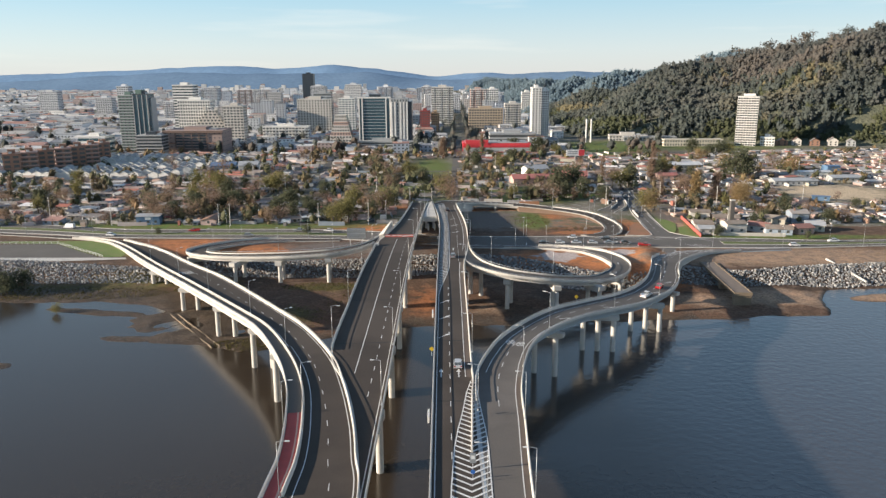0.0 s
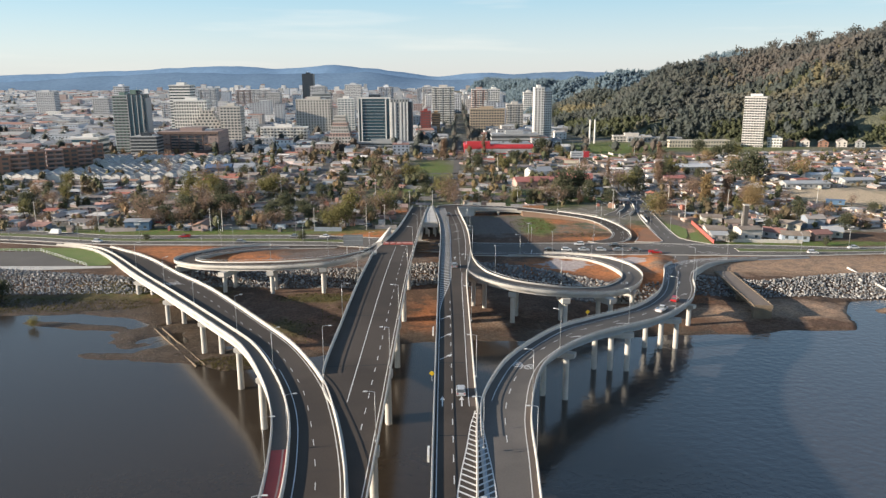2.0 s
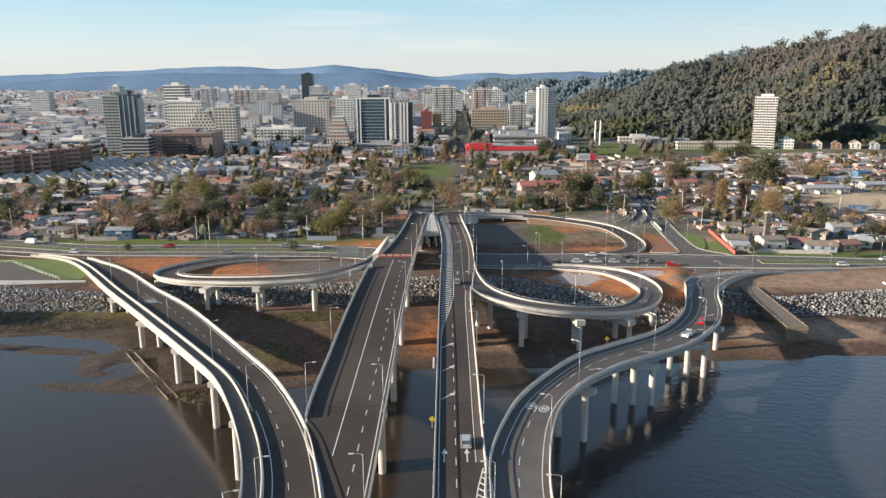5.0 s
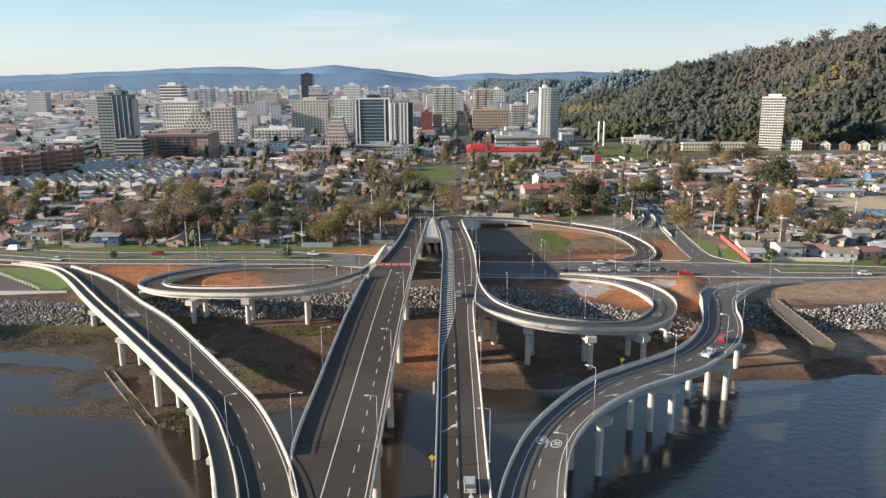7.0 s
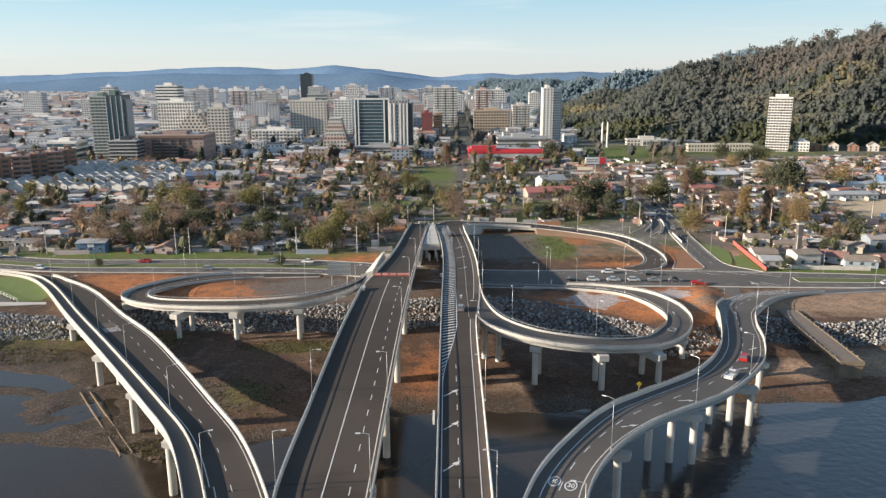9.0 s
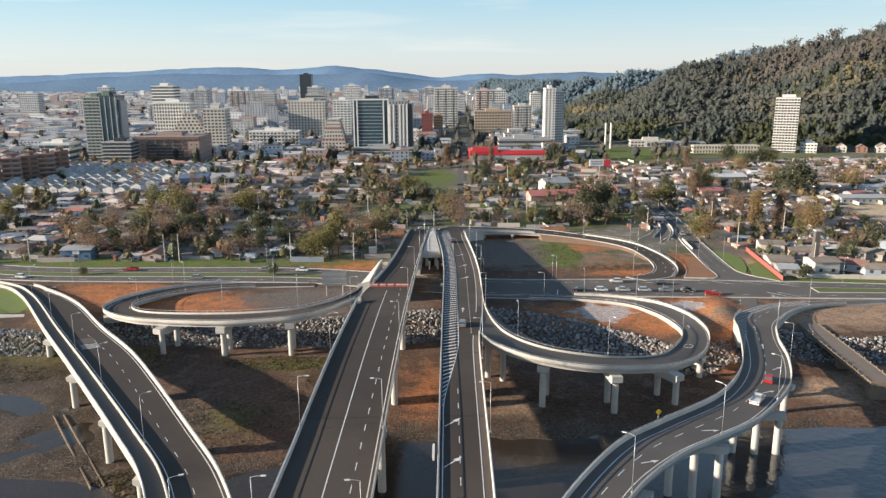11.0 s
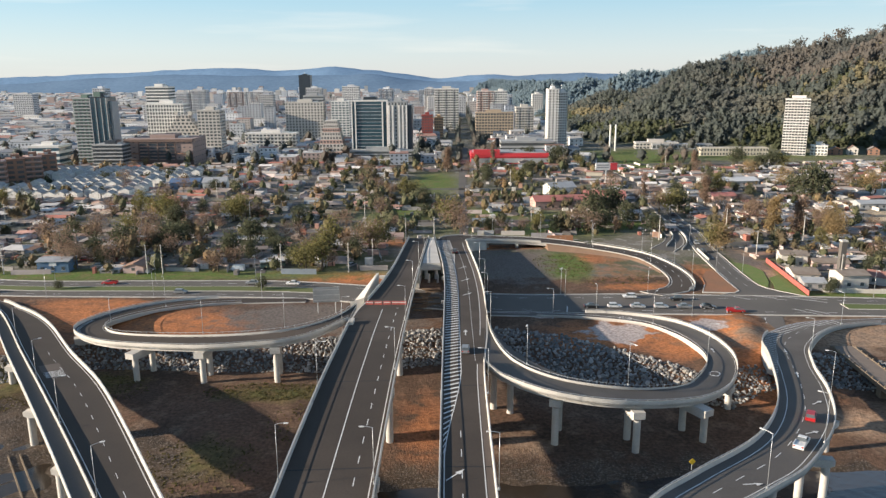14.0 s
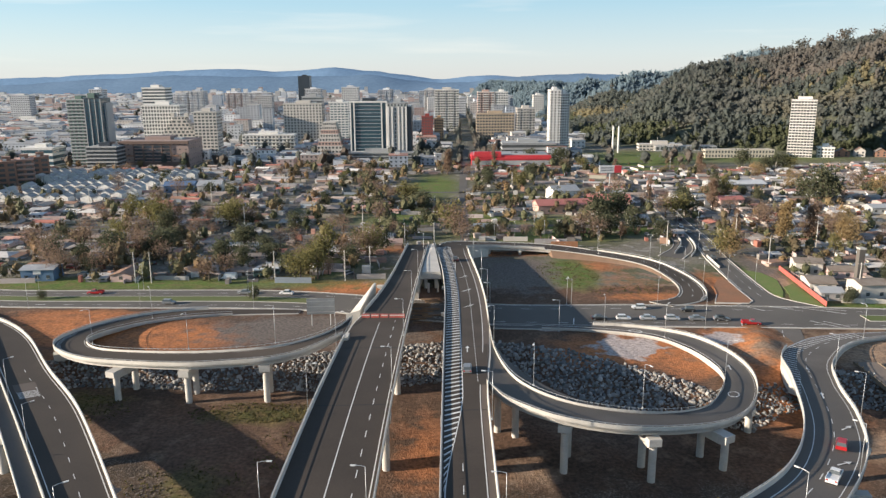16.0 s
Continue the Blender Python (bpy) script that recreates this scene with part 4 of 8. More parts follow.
# the bridges run on over the river behind
for name, x0, x1 in (("west_approach_bridge", -27.4, -11.6), ("east_approach_bridge", -2.2, 13.0)):
    rib = Ribbon([(x0, -260, 14.7), (x0, -100, 14.7), (x0, 54.8, 14.7)], [(x1, -260, 14.7), (x1, -100, 14.7), (x1, 54.8, 14.7)], 60)
    th, put = bridge(name, "long straight concrete bridge over the river", rib, [(0, 0, 1), (1, 0, 1)], 1.7)
    dashes(rib, put, (0.5, 0), 2, 310, 2.4, 12)
    for y in range(-240, 70, 34):
        bent(put, [(x0 + 2, y), ((x0 + x1) / 2, y), (x1 - 2, y)], 13.0, (x0 + 0.3, y), (x1 - 0.3, y))

# loops
th, put = bridge("east_loop_ramp", "pale concrete loop ramp curling down to the avenue", LOOP_EAST, [(0, 0, 0.93), (1, 0, 0.84)], 1.25, overhang=0.9, low_side=0, top=PALE_ASPHALT)
S = LOOP_EAST.nearest
solid_line(LOOP_EAST, put, (0, 1.0), S(14, 240), S(50, 300))
solid_line(LOOP_EAST, put, (1, 1.0), S(14, 240), S(50, 300))
ring_mark(LOOP_EAST, put, S(61, 250), (0.5, 0), 1.2, False)
ring_mark(LOOP_EAST, put, S(50, 298), (0.5, 0), 1.2, False)
arrow(LOOP_EAST, put, S(66, 268), (0.5, 0), 3.5)
for cols, caps in ((((20.9, 231.7), (22.5, 237.5)), ((20.6, 230.6), (22.8, 238.6))), (((36.5, 228.8), (36.0, 234)), ((36.65, 227.8), (35.9, 235.2))), (((51.1, 232.7), (48.3, 237.5)), ((51.6, 231.6), (47.8, 238.4))), (((61.2, 246.7), (56.6, 250.4)), ((61.9, 246.1), (56.0, 250.9))), (((9.5, 247), (13, 245)), ((8.3, 248), (14.5, 244)))):
    mid = ((cols[0][0] + cols[1][0]) / 2, (cols[0][1] + cols[1][1]) / 2)
    bent(put, cols, float(LOOP_EAST.at(S(*mid), (0.5, 0, 0))[2]) - 1.23, *caps, 2.4, 1.9, 0.72)
rail_posts(LOOP_EAST, put, 1, 3, S(66, 290), 1.7)
rail_posts(LOOP_EAST, put, 0, 8, S(60, 286), 1.7)
th, put = bridge("west_loop_ramp", "pale concrete loop ramp on round columns", LOOP_WEST, [(0, 0, 0.84), (1, 0, 0.88)], 1.2, overhang=0.9, low_side=1)
S = LOOP_WEST.nearest
solid_line(LOOP_WEST, put, (0, 1.0), S(-30, 272), S(-85, 310))
solid_line(LOOP_WEST, put, (1, 1.0), S(-30, 272), S(-85, 310))
hatch(LOOP_WEST, put, lambda q: 1.2, lambda q: 2.2, S(-88, 272), S(-98, 292), 1.0, 0.4, 0.3)
for cols, caps in ((((-41.8, 262.3), (-42.3, 267.5)), ((-41.6, 260.4), (-42.5, 269.2))), (((-59.4, 261.6), (-59.3, 266.6)), ((-59.6, 259.7), (-59.1, 268.5))), (((-76.3, 263.4), (-74.4, 269)), ((-77, 261.8), (-73.8, 271))), (((-97, 280), (-92.5, 282.5)), ((-98.8, 279), (-91.5, 283)))):
    mid = ((cols[0][0] + cols[1][0]) / 2, (cols[0][1] + cols[1][1]) / 2)
    bent(put, cols, float(LOOP_WEST.at(S(*mid), (0.5, 0, 0))[2]) - 1.18, *caps, 2.4, 1.9, 0.72)
rail_posts(LOOP_WEST, put, 0, 3, S(-100, 300), 1.7)
rail_posts(LOOP_WEST, put, 1, 3, S(-95, 298), 1.7)
th, put = bridge("north_loop_ramp", "loop ramp joining bridge end to the avenue", LOOP_NORTH, [(0, 0.45, 0.93), (1, 0.04, 0.3)], 1.2, low_side=0)
put("kerb", LOOP_NORTH.sweep([(0, 0.0, -0.3), (0, 0.0, 0.2), (0, 0.3, 0.2), (0, 0.3, -0.3)], True, 2, 48), CONCRETE)
put("kerb", LOOP_NORTH.sweep([(1, 0.0, -0.3), (1, 0.0, 0.15), (1, 0.25, 0.15), (1, 0.25, -0.3)][::-1], True, 33, 104), CONCRETE)
S = LOOP_NORTH.nearest
solid_line(LOOP_NORTH, put, (0, 0.9), 6, S(75, 330))
solid_line(LOOP_NORTH, put, (1, 0.9), 6, S(75, 330))
dashes(LOOP_NORTH, put, (0.5, 0), 8, S(75, 330), 2.2, 4)
put("abutment_wall", LOOP_NORTH.sweep([(0, 0.1, -0.3), (1, 0.1, -0.3), (1, 0.1, -6), (0, 0.1, -6)], True, 0, 14), CONCRETE, "pale concrete abutment")
rail_posts(LOOP_NORTH, put, 0, 4, S(80, 332), 2.0)
put("embankment", LOOP_NORTH.sweep([(0, -0.2, -0.15), (1, -0.2, -0.15), (1, -5, -3.4), (0, -5, -3.4)], True, 34, 84), BANK_EARTH, "sloping earth embankment")
for x, y in ((16, 394), (28, 393.5)):
    bent(put, [(x, y - 2), (x, y + 2)], float(LOOP_NORTH.at(S(x, y), (0.5, 0, 0))[2]) - 1.18, (x, y - 4), (x, y + 4), 1.0, 0.8, 0.5)

# ---- streets on the ground ----
def street(name, label, left, right, n, z, mat, kerbs=True):
    rib = Ribbon([(x, y, z) for x, y in left], [(x, y, z) for x, y in right], n)
    v, f = rib.sweep([(0, 0, 0), (1, 0, 0)], False)
    road = tagged(mesh_part(name, v, f, mat), label, "road", kind="structure")
    def put(part_name, vf, m, note=""):
        return mesh_part(part_name, vf[0], vf[1], m, road, note)
    if kerbs:
        for side in (0, 1):
            put("kerb", rib.sweep([(side, 0, -0.3), (side, 0, 0.15), (side, -0.25, 0.15), (side, -0.25, -0.3)][::1 if side else -1]), CONCRETE, "pale concrete kerb")
    return rib, put


AVENUE, put = street("road_avenue", "wide asphalt avenue with grass median and lane lines",
    [(-900, 425), (-400, 378), (-214, 357), (-149, 343), (-98, 342), (-50, 340), (13, 325), (60, 324), (112, 320.5), (139, 318), (158, 315.5), (190, 315), (400, 328), (900, 360)],
    [(-900, 397), (-400, 354), (-215, 337.5), (-150, 325.5), (-110, 323), (-66, 322), (-42, 319.5), (-12, 311), (17, 305), (60, 303.5), (105, 301.5), (145, 300.5), (190, 304), (400, 317), (900, 345)], 260, 4.62, OLD_ASPHALT)
S = AVENUE.nearest
for a, b in ((S(-880, 400), S(-34, 327)), (S(122, 312), S(880, 355))):
    i, j = int(np.argmin(abs(AVENUE.s - a))), int(np.argmin(abs(AVENUE.s - b)))
    put("median_kerb", AVENUE.sweep([(0.37, 0, -0.1), (0.37, 0, 0.14), (0.66, 0, 0.14), (0.66, 0, -0.1)], True, i, j), CONCRETE, "pale concrete kerb")
    put("median_grass", AVENUE.sweep([(0.385, 0, 0.15), (0.645, 0, 0.15)], False, i, j), GRASS, "green grass median")
for spec in ((0.18, 0), (0.84, 0)):
    dashes(AVENUE, put, spec, S(-190, 340), S(190, 315), 3.0, 6.0)
for spec in ((0, 0.5), (1, 0.6)):
    solid_line(AVENUE, put, spec, S(-300, 350), S(300, 325))
AVENUE_PUT = put
DIAGONAL, put = street("road_diagonal", "asphalt street leading from junction towards the hill",
    [(86, 322), (94, 328), (95.2, 342), (97, 364), (99.2, 386), (102.5, 405), (104.7, 423), (105, 445), (106.5, 470), (112, 520), (113, 560), (112, 610), (111, 661), (108, 741), (100, 900)],
    [(113, 320.5), (104, 331), (103.5, 344), (105.4, 368), (108, 394), (111.5, 415), (113.5, 445), (116, 470), (122, 520), (124, 560), (122, 610), (120, 661), (117, 741), (109, 900)], 140, 4.68, OLD_ASPHALT)
dashes(DIAGONAL, put, (0.5, 0), 12, 300, 2.6, 5)
put("edge_line", strip_at(DIAGONAL, (0, 0.5), 0.16, 0.02, 18, 250, 60), PAINT)
put("edge_line", strip_at(DIAGONAL, (1, 0.7), 0.16, 0.02, 18, 250, 60), PAINT)
STREETS = [DIAGONAL]
for name, l, r in (("road_town_street", [(5, 415), (5.5, 480), (7, 560), (10, 700), (14, 900)], [(9, 415), (10, 480), (12, 560), (16, 700), (24, 900)]),
                   ("road_rail_front", [(-700, 735), (-300, 692), (0, 688), (110, 684), (330, 690), (700, 670)], [(-700, 727), (-300, 684), (0, 680), (110, 676), (330, 682), (700, 662)]),
                   ("road_west_lane", [(-70, 352), (-74, 380), (-80, 430), (-88, 520), (-100, 680)], [(-66, 352), (-70, 380), (-76, 430), (-84, 520), (-96, 680)]),
                   ("road_west_street", [(-330, 470), (-150, 452), (0, 452), (96, 452)], [(-330, 465), (-150, 447), (0, 447), (96, 447)]),
                   ("road_middle_street", [(-420, 605), (-150, 565), (0, 556), (108, 552)], [(-420, 600), (-150, 560), (0, 551), (108, 547)]),
                   ("road_east_street", [(117, 400), (180, 404), (280, 420), (420, 450)], [(117, 395), (180, 399), (280, 415), (420, 445)]),
                   ("road_east_lane", [(128, 500), (220, 510), (340, 530), (460, 560)], [(128, 496), (220, 506), (340, 526), (460, 556)])):
    rib, put = street(name, "narrow asphalt town street between houses", l, r, 40, 4.6, OLD_ASPHALT, False)
    STREETS.append(rib)

# curved white barriers where the diagonal street passes the north loop
street("road_slip", "curved grey slip lane joining the diagonal street", [(82, 388), (91, 401), (95.5, 414), (97.5, 426), (101, 446)], [(89.5, 382.5), (97.5, 396), (101.6, 411), (103.4, 428), (104.5, 446)], 30, 4.64, OLD_ASPHALT)
for pts in ([(103.4, 437), (104, 428), (102.6, 411), (99, 396.4), (93.9, 386)], [(99.5, 424), (97, 409), (89, 391)], [(99.9, 386), (98.4, 368)]):
    rib = Ribbon([(x, y, 4.55) for x, y in pts], [(x + 0.35, y, 4.55) for x, y in pts], 24)
    th = thing("concrete_barrier", "curved pale concrete traffic barrier beside street", "barrier", (*pts[0], 4.5))
    v, f = rib.sweep([(0, 0, 0), (0, 0.05, 0.9), (1, 0.05, 0.9), (1, 0, 0)])
    mesh_part("barrier_wall", v, f, CONCRETE, th).matrix_parent_inverse = th.matrix_world.inverted()
    v, f = rib.sweep([(0, 0.1, 0.9), (0, 0.1, 0.96), (1, 0.1, 0.96), (1, 0.1, 0.9)])
    mesh_part("coping", v, f, WHITE, th).matrix_parent_inverse = th.matrix_world.inverted()

# short access road between the loop and the east ramp, with its kerbs and lane marks
v = [(86, 302.2, 4.6), (97.3, 302, 4.6), (94.2, 292.3, 4.56), (90.6, 287.7, 4.54), (84.6, 283.5, 4.5), (83.6, 290, 4.54)]
stub = tagged(mesh_part("road_access", v, [(5, 4, 3, 2, 1, 0)], PALE_ASPHALT), "short grey access road beside the ramp end", "road", kind="structure")
for a, b in (((86, 302.2), (97.3, 302)), ((86, 302.2), (83.6, 290)), ((83.6, 290), (84.6, 283.5))):
    n = math.hypot(b[0] - a[0], b[1] - a[1])
    mesh_part("kerb", *(lambda g: (g.v, g.f))(Bag().turned((a[0] + b[0]) / 2, (a[1] + b[1]) / 2, 4.4, 4.78, n, 0.35, math.atan2(b[1] - a[1], b[0] - a[0]))), CONCRETE, stub, "pale concrete kerb")
for x, y in ((87.2, 287.5), (88.4, 291), (89.6, 294.5), (90.8, 298)):
    mesh_part("lane_dash", [(x - 0.1, y, 4.62), (x + 0.1, y, 4.62), (x + 0.75, y + 1.9, 4.63), (x + 0.55, y + 1.9, 4.63)], [(0, 1, 2, 3)], PAINT, stub)
# stop lines and guide lines across the junction
def painted(a, b, w=0.3):
    d = np.array([b[0] - a[0], b[1] - a[1]], float)
    n = np.array([-d[1], d[0]]) / np.linalg.norm(d) * w / 2
    AVENUE_PUT("stop_line", ([(a[0] - n[0], a[1] - n[1], 4.71), (b[0] - n[0], b[1] - n[1], 4.71), (b[0] + n[0], b[1] + n[1], 4.71), (a[0] + n[0], a[1] + n[1], 4.71)], [(0, 1, 2, 3)]), PAINT, "white painted line")
for a, b in (((103, 307.8), (108.8, 302)), ((106.5, 307.5), (111.5, 302.6)), ((104.3, 321), (116.5, 314)), ((96, 322), (103, 318.5)), ((82, 304), (84, 310)), ((35, 305.5), (36, 311)), ((112, 319), (118, 317)), ((90, 321), (94, 317.5))):
    painted(a, b)
# clay island with a pale kerb where the loop meets the avenue
v = [(82, 325.5), (92, 324.6), (94.2, 327), (94.6, 340), (95.5, 352), (92, 352), (88, 344), (85.5, 334)]
isle = tagged(mesh_part("pavement_island", [(x, y, z) for z in (4.84, 4.5) for x, y in v], [tuple(range(8))] + [(8 + i, 8 + (i + 1) % 8, (i + 1) % 8, i) for i in range(8)], CLAY), "clay traffic island with pale kerb", "island", kind="structure")
for i in (0, 1, 2, 3, 7):
    a, b = v[i], v[(i + 1) % 8]
    n = math.hypot(b[0] - a[0], b[1] - a[1])
    mesh_part("kerb", *(lambda g: (g.v, g.f))(Bag().turned((a[0] + b[0]) / 2, (a[1] + b[1]) / 2, 4.5, 4.9, n, 0.3, math.atan2(b[1] - a[1], b[0] - a[0]))), CONCRETE, isle, "pale concrete kerb")


# ---- street furniture ----
def street_lamp(height=9.0, arm=1.35):
    th = thing("street_lamp", "slim galvanised street lamp with single arm", "street lamp", group="street lamps")
    Bag().tube((0, 0, 0), (0, 0, height), 0.06, 0.036, 8).make("pole", STEEL, th, smooth=True)
    Bag().tube((0, 0, 0), (0, 0, 0.35), 0.2, 0.17, 8).make("base", STEEL, th)
    b = Bag().tube((0, 0, height - 0.05), (arm * 0.5, 0, height + 0.12), 0.045, 0.04, 6)
    b.tube((arm * 0.5, 0, height + 0.12), (arm, 0, height + 0.15), 0.04, 0.035, 6).make("arm", STEEL, th)
    head = Bag().box(arm - 0.1, -0.13, height + 0.09, arm + 0.6, 0.13, height + 0.2).make("luminaire", WHITE, th, "pale lamp head")
    Bag().box(arm, -0.1, height + 0.06, arm + 0.52, 0.1, height + 0.09).make("lens", LAMP_LENS, head)
    return th


lamp = street_lamp()
spots = []
def lamp_on(rib, x, y, side, inward=True, off=0.2, lift=0.9):
    s = rib.nearest(x, y)
    px, py, pz = rib.at(s, (side, off, lift))
    a = math.degrees(rib.heading(s)) + (-90 if side == 0 else 90)
    spots.append(pose(px, py, pz, 0, 0, a if inward else a + 180))
for y in (129, 160, 193, 237, 270, 300, 332, 362):
    lamp_on(LEFT, -11, y, 1)
for y in (161, 194, 228, 262):
    lamp_on(LEFT, -26, y, 0)
for y in (96, 126, 156, 191, 225, 304, 330, 358):
    lamp_on(MAIN, 6.5, y, 1, True, -0.15)
for x, y in ((-21, 98), (-26, 127), (-38, 162), (-54, 190), (-74, 220), (-92, 246), (-112, 275), (-135, 302)):
    s = WEST.nearest(x, y)
    spots.append(pose(*WEST.at(s, (0, 3.2, 0.8)), 0, 0, math.degrees(WEST.heading(s)) - 90))
for x, y in ((-28, 80), (-29, 118)):
    lamp_on(WEST, x, y, 0)
for x, y in ((13.5, 96), (15.2, 124.5), (17.2, 148.7), (27.6, 172.4), (47.4, 193.7), (66, 212), (80, 238), (88, 264), (108, 289)):
    lamp_on(EAST, x, y, 1)
for x, y in ((14, 246), (30, 236), (48, 240), (62, 268), (54, 294)):
    lamp_on(LOOP_EAST, x, y, 0)
for x, y in ((-46, 268), (-66, 270), (-90, 282), (-84, 306)):
    lamp_on(LOOP_WEST, x, y, 1)
for x, y in ((20, 398), (40, 398), (60, 390), (76, 377), (83, 358), (84, 341)):
    lamp_on(LOOP_NORTH, x, y, 0)
for x, y in ((24, 388), (56, 381), (74, 362)):
    lamp_on(LOOP_NORTH, x, y, 1)
for x in (-205, -172, -138, -104, -70, 34, 64, 134, 168, 205):
    lamp_on(AVENUE, x, 330, 0, True, -0.8, -0.1)
    lamp_on(AVENUE, x + 9, 310, 1, True, -0.8, -0.1)
for s in (30, 75, 120, 170):
    for side in (0, 1):
        lamp_on(DIAGONAL, *DIAGONAL.at(s, (0.5, 0, 0))[:2], side, True, -0.6, -0.1)
for x, y in ((30, 300), (37, 322), (12, 318)):
    spots.append(pose(x, y, 4.5, 0, 0, 180))
lamp.matrix_basis = spots[0]
for m in spots[1:]:
    copy_thing(lamp, m)


def utility_pole():
    th = thing("utility_pole", "grey concrete utility pole with wooden cross arms", "utility pole", group="utility poles")
    Bag().tube((0, 0, 0), (0, 0, 11), 0.2, 0.13, 8).make("post", CONCRETE, th)
    for z in (10.3, 9.2):
        Bag().box(-1.1, -0.06, z, 1.1, 0.06, z + 0.14).make("cross_arm", BARK, th)
    b = Bag()
    for x in (-0.9, -0.3, 0.3, 0.9):
        b.tube((x, 0, 10.44), (x, 0, 10.65), 0.06, 0.04, 6)
    b.make("insulators", WHITE, th)
    return th


pole = utility_pole()
rng = random.Random(5)
spots = [pose(x, y, 4.4, 0, 0, rng.uniform(-20, 20)) for x, y in
         [(-108, 351.5), (-102.5, 351.5), (-192, 498), (-132, 515), (-6, 403), (-60, 352), (-36, 353), (-28, 360), (-18, 402), (-150, 440), (-95, 445), (-40, 446), (40, 446), (-210, 440), (-40, 565), (40, 565), (-100, 567), (130, 333), (150, 402), (200, 408), (260, 415), (180, 512), (250, 520), (118, 372), (124, 420), (-160, 352), (-200, 372), (90, 405), (160, 640), (225, 615), (-240, 640), (330, 560)]]
pole.matrix_basis = spots[0]
for m in spots[1:]:
    copy_thing(pole, m)

# painted signs
def sign_post(name, label, at, turn, panel, mat, height, face=None):
    th = thing(name, label, "road sign", at, turn)
    Bag().tube((0, 0, 0), (0, 0, height), 0.05, 0.05, 6).make("post", STEEL, th)
    b = Bag()
    if panel == "diamond":
        r = 0.58
        b.add([(0, -0.08 - o, height - r - 0.1 + r + dz) if not dx else (dx, -0.08 - o, height - 0.1) for o in (0, 0.04) for dx, dz in ((0, r), (r, 0), (0, -r), (-r, 0))], [(3, 2, 1, 0), (4, 5, 6, 7), (0, 1, 5, 4), (1, 2, 6, 5), (2, 3, 7, 6), (3, 0, 4, 7)])
    elif panel == "disc":
        b.tube((0, -0.12, height), (0, -0.06, height), 0.36, 0.36, 20)
    else:
        w, h = panel
        b.box(-w / 2, -0.12, height - h, w / 2, -0.06, height)
    p = b.make("panel", mat, th)
    if face:
        Bag().box(*face).make("emblem", WHITE, p)
    return th


sign_post("warning_sign", "yellow diamond warning sign on ramp parapet", (37.5, 200.2, 12.9), 10, "diamond", YELLOW, 1.6)
sign_post("warning_sign", "yellow diamond warning sign beside bridge parapet", (-2.6, 155.5, 14.4), 0, "diamond", YELLOW, 1.8)
sign_post("gore_sign", "white rectangular sign in painted gore", (4.6, 106.5, 14.5), 0, (0.95, 1.7), SIGNGREY, 2.9, (-0.3, -0.135, 1.9, 0.3, -0.12, 2.5))
sign_post("keep_side_sign", "round blue sign in front of gore", (4.5, 103.8, 14.5), 0, "disc", BLUE, 1.2)
for y in (126, 186):
    th = thing("side_box", "pale cabinet fixed outside bridge parapet", "cabinet", (-2.6, y, 13.6))
    Bag().box(-0.3, -1.6, 0, 0, 1.6, 1.3).make("body", WHITE, th)
    Bag().box(-0.36, -1.4, 0.1, -0.3, 1.4, 1.2).make("door", CONCRETE, th)

# red and white barrier across the wide bridge
y0 = 290
for x in (-22.0, -19.6, -17.2, -14.8, -12.9):
    th = thing("road_barrier", "red plastic road barrier closing bridge lanes", "barrier", (x, y0, deck_z(y0)), 0, "row of red barriers")
    b = Bag().box(-1.05, -0.25, 0, 1.05, 0.25, 0.3)
    b.box(-1.05, -0.12, 0.3, 1.05, 0.12, 1.0).make("body", RAILING_RED, th)
    Bag().box(-0.9, -0.135, 0.55, 0.9, -0.12, 0.75).make("stripe", WHITE, th)
th = thing("stacked_barriers", "stack of grey barriers beside bridge parapet", "barrier", (-24.6, 272, deck_z(272)))
for i in range(3):
    Bag().box(-0.5, -1.4 + i * 1.0, 0, 0.5, -0.6 + i * 1.0, 1.0).make("barrier_block", CONCRETE, th)

# large sign seen from behind, near the west loop
th = thing("gantry_sign", "large grey road sign on two posts", "road sign", (-36.5, 306, 4.5), 5)
for x in (-2.6, 2.6):
    Bag().tube((x, 0, 0), (x, 0, 7.6), 0.16, 0.13, 8).make("post", STEEL, th)
p = Bag().box(-3.9, -0.2, 3.4, 3.9, -0.08, 8.0).make("panel", SIGNGREY, th)
for z in (4.0, 5.6, 7.2):
    Bag().box(-3.9, -0.28, z, 3.9, -0.2, z + 0.12).make("brace", STEEL, p)


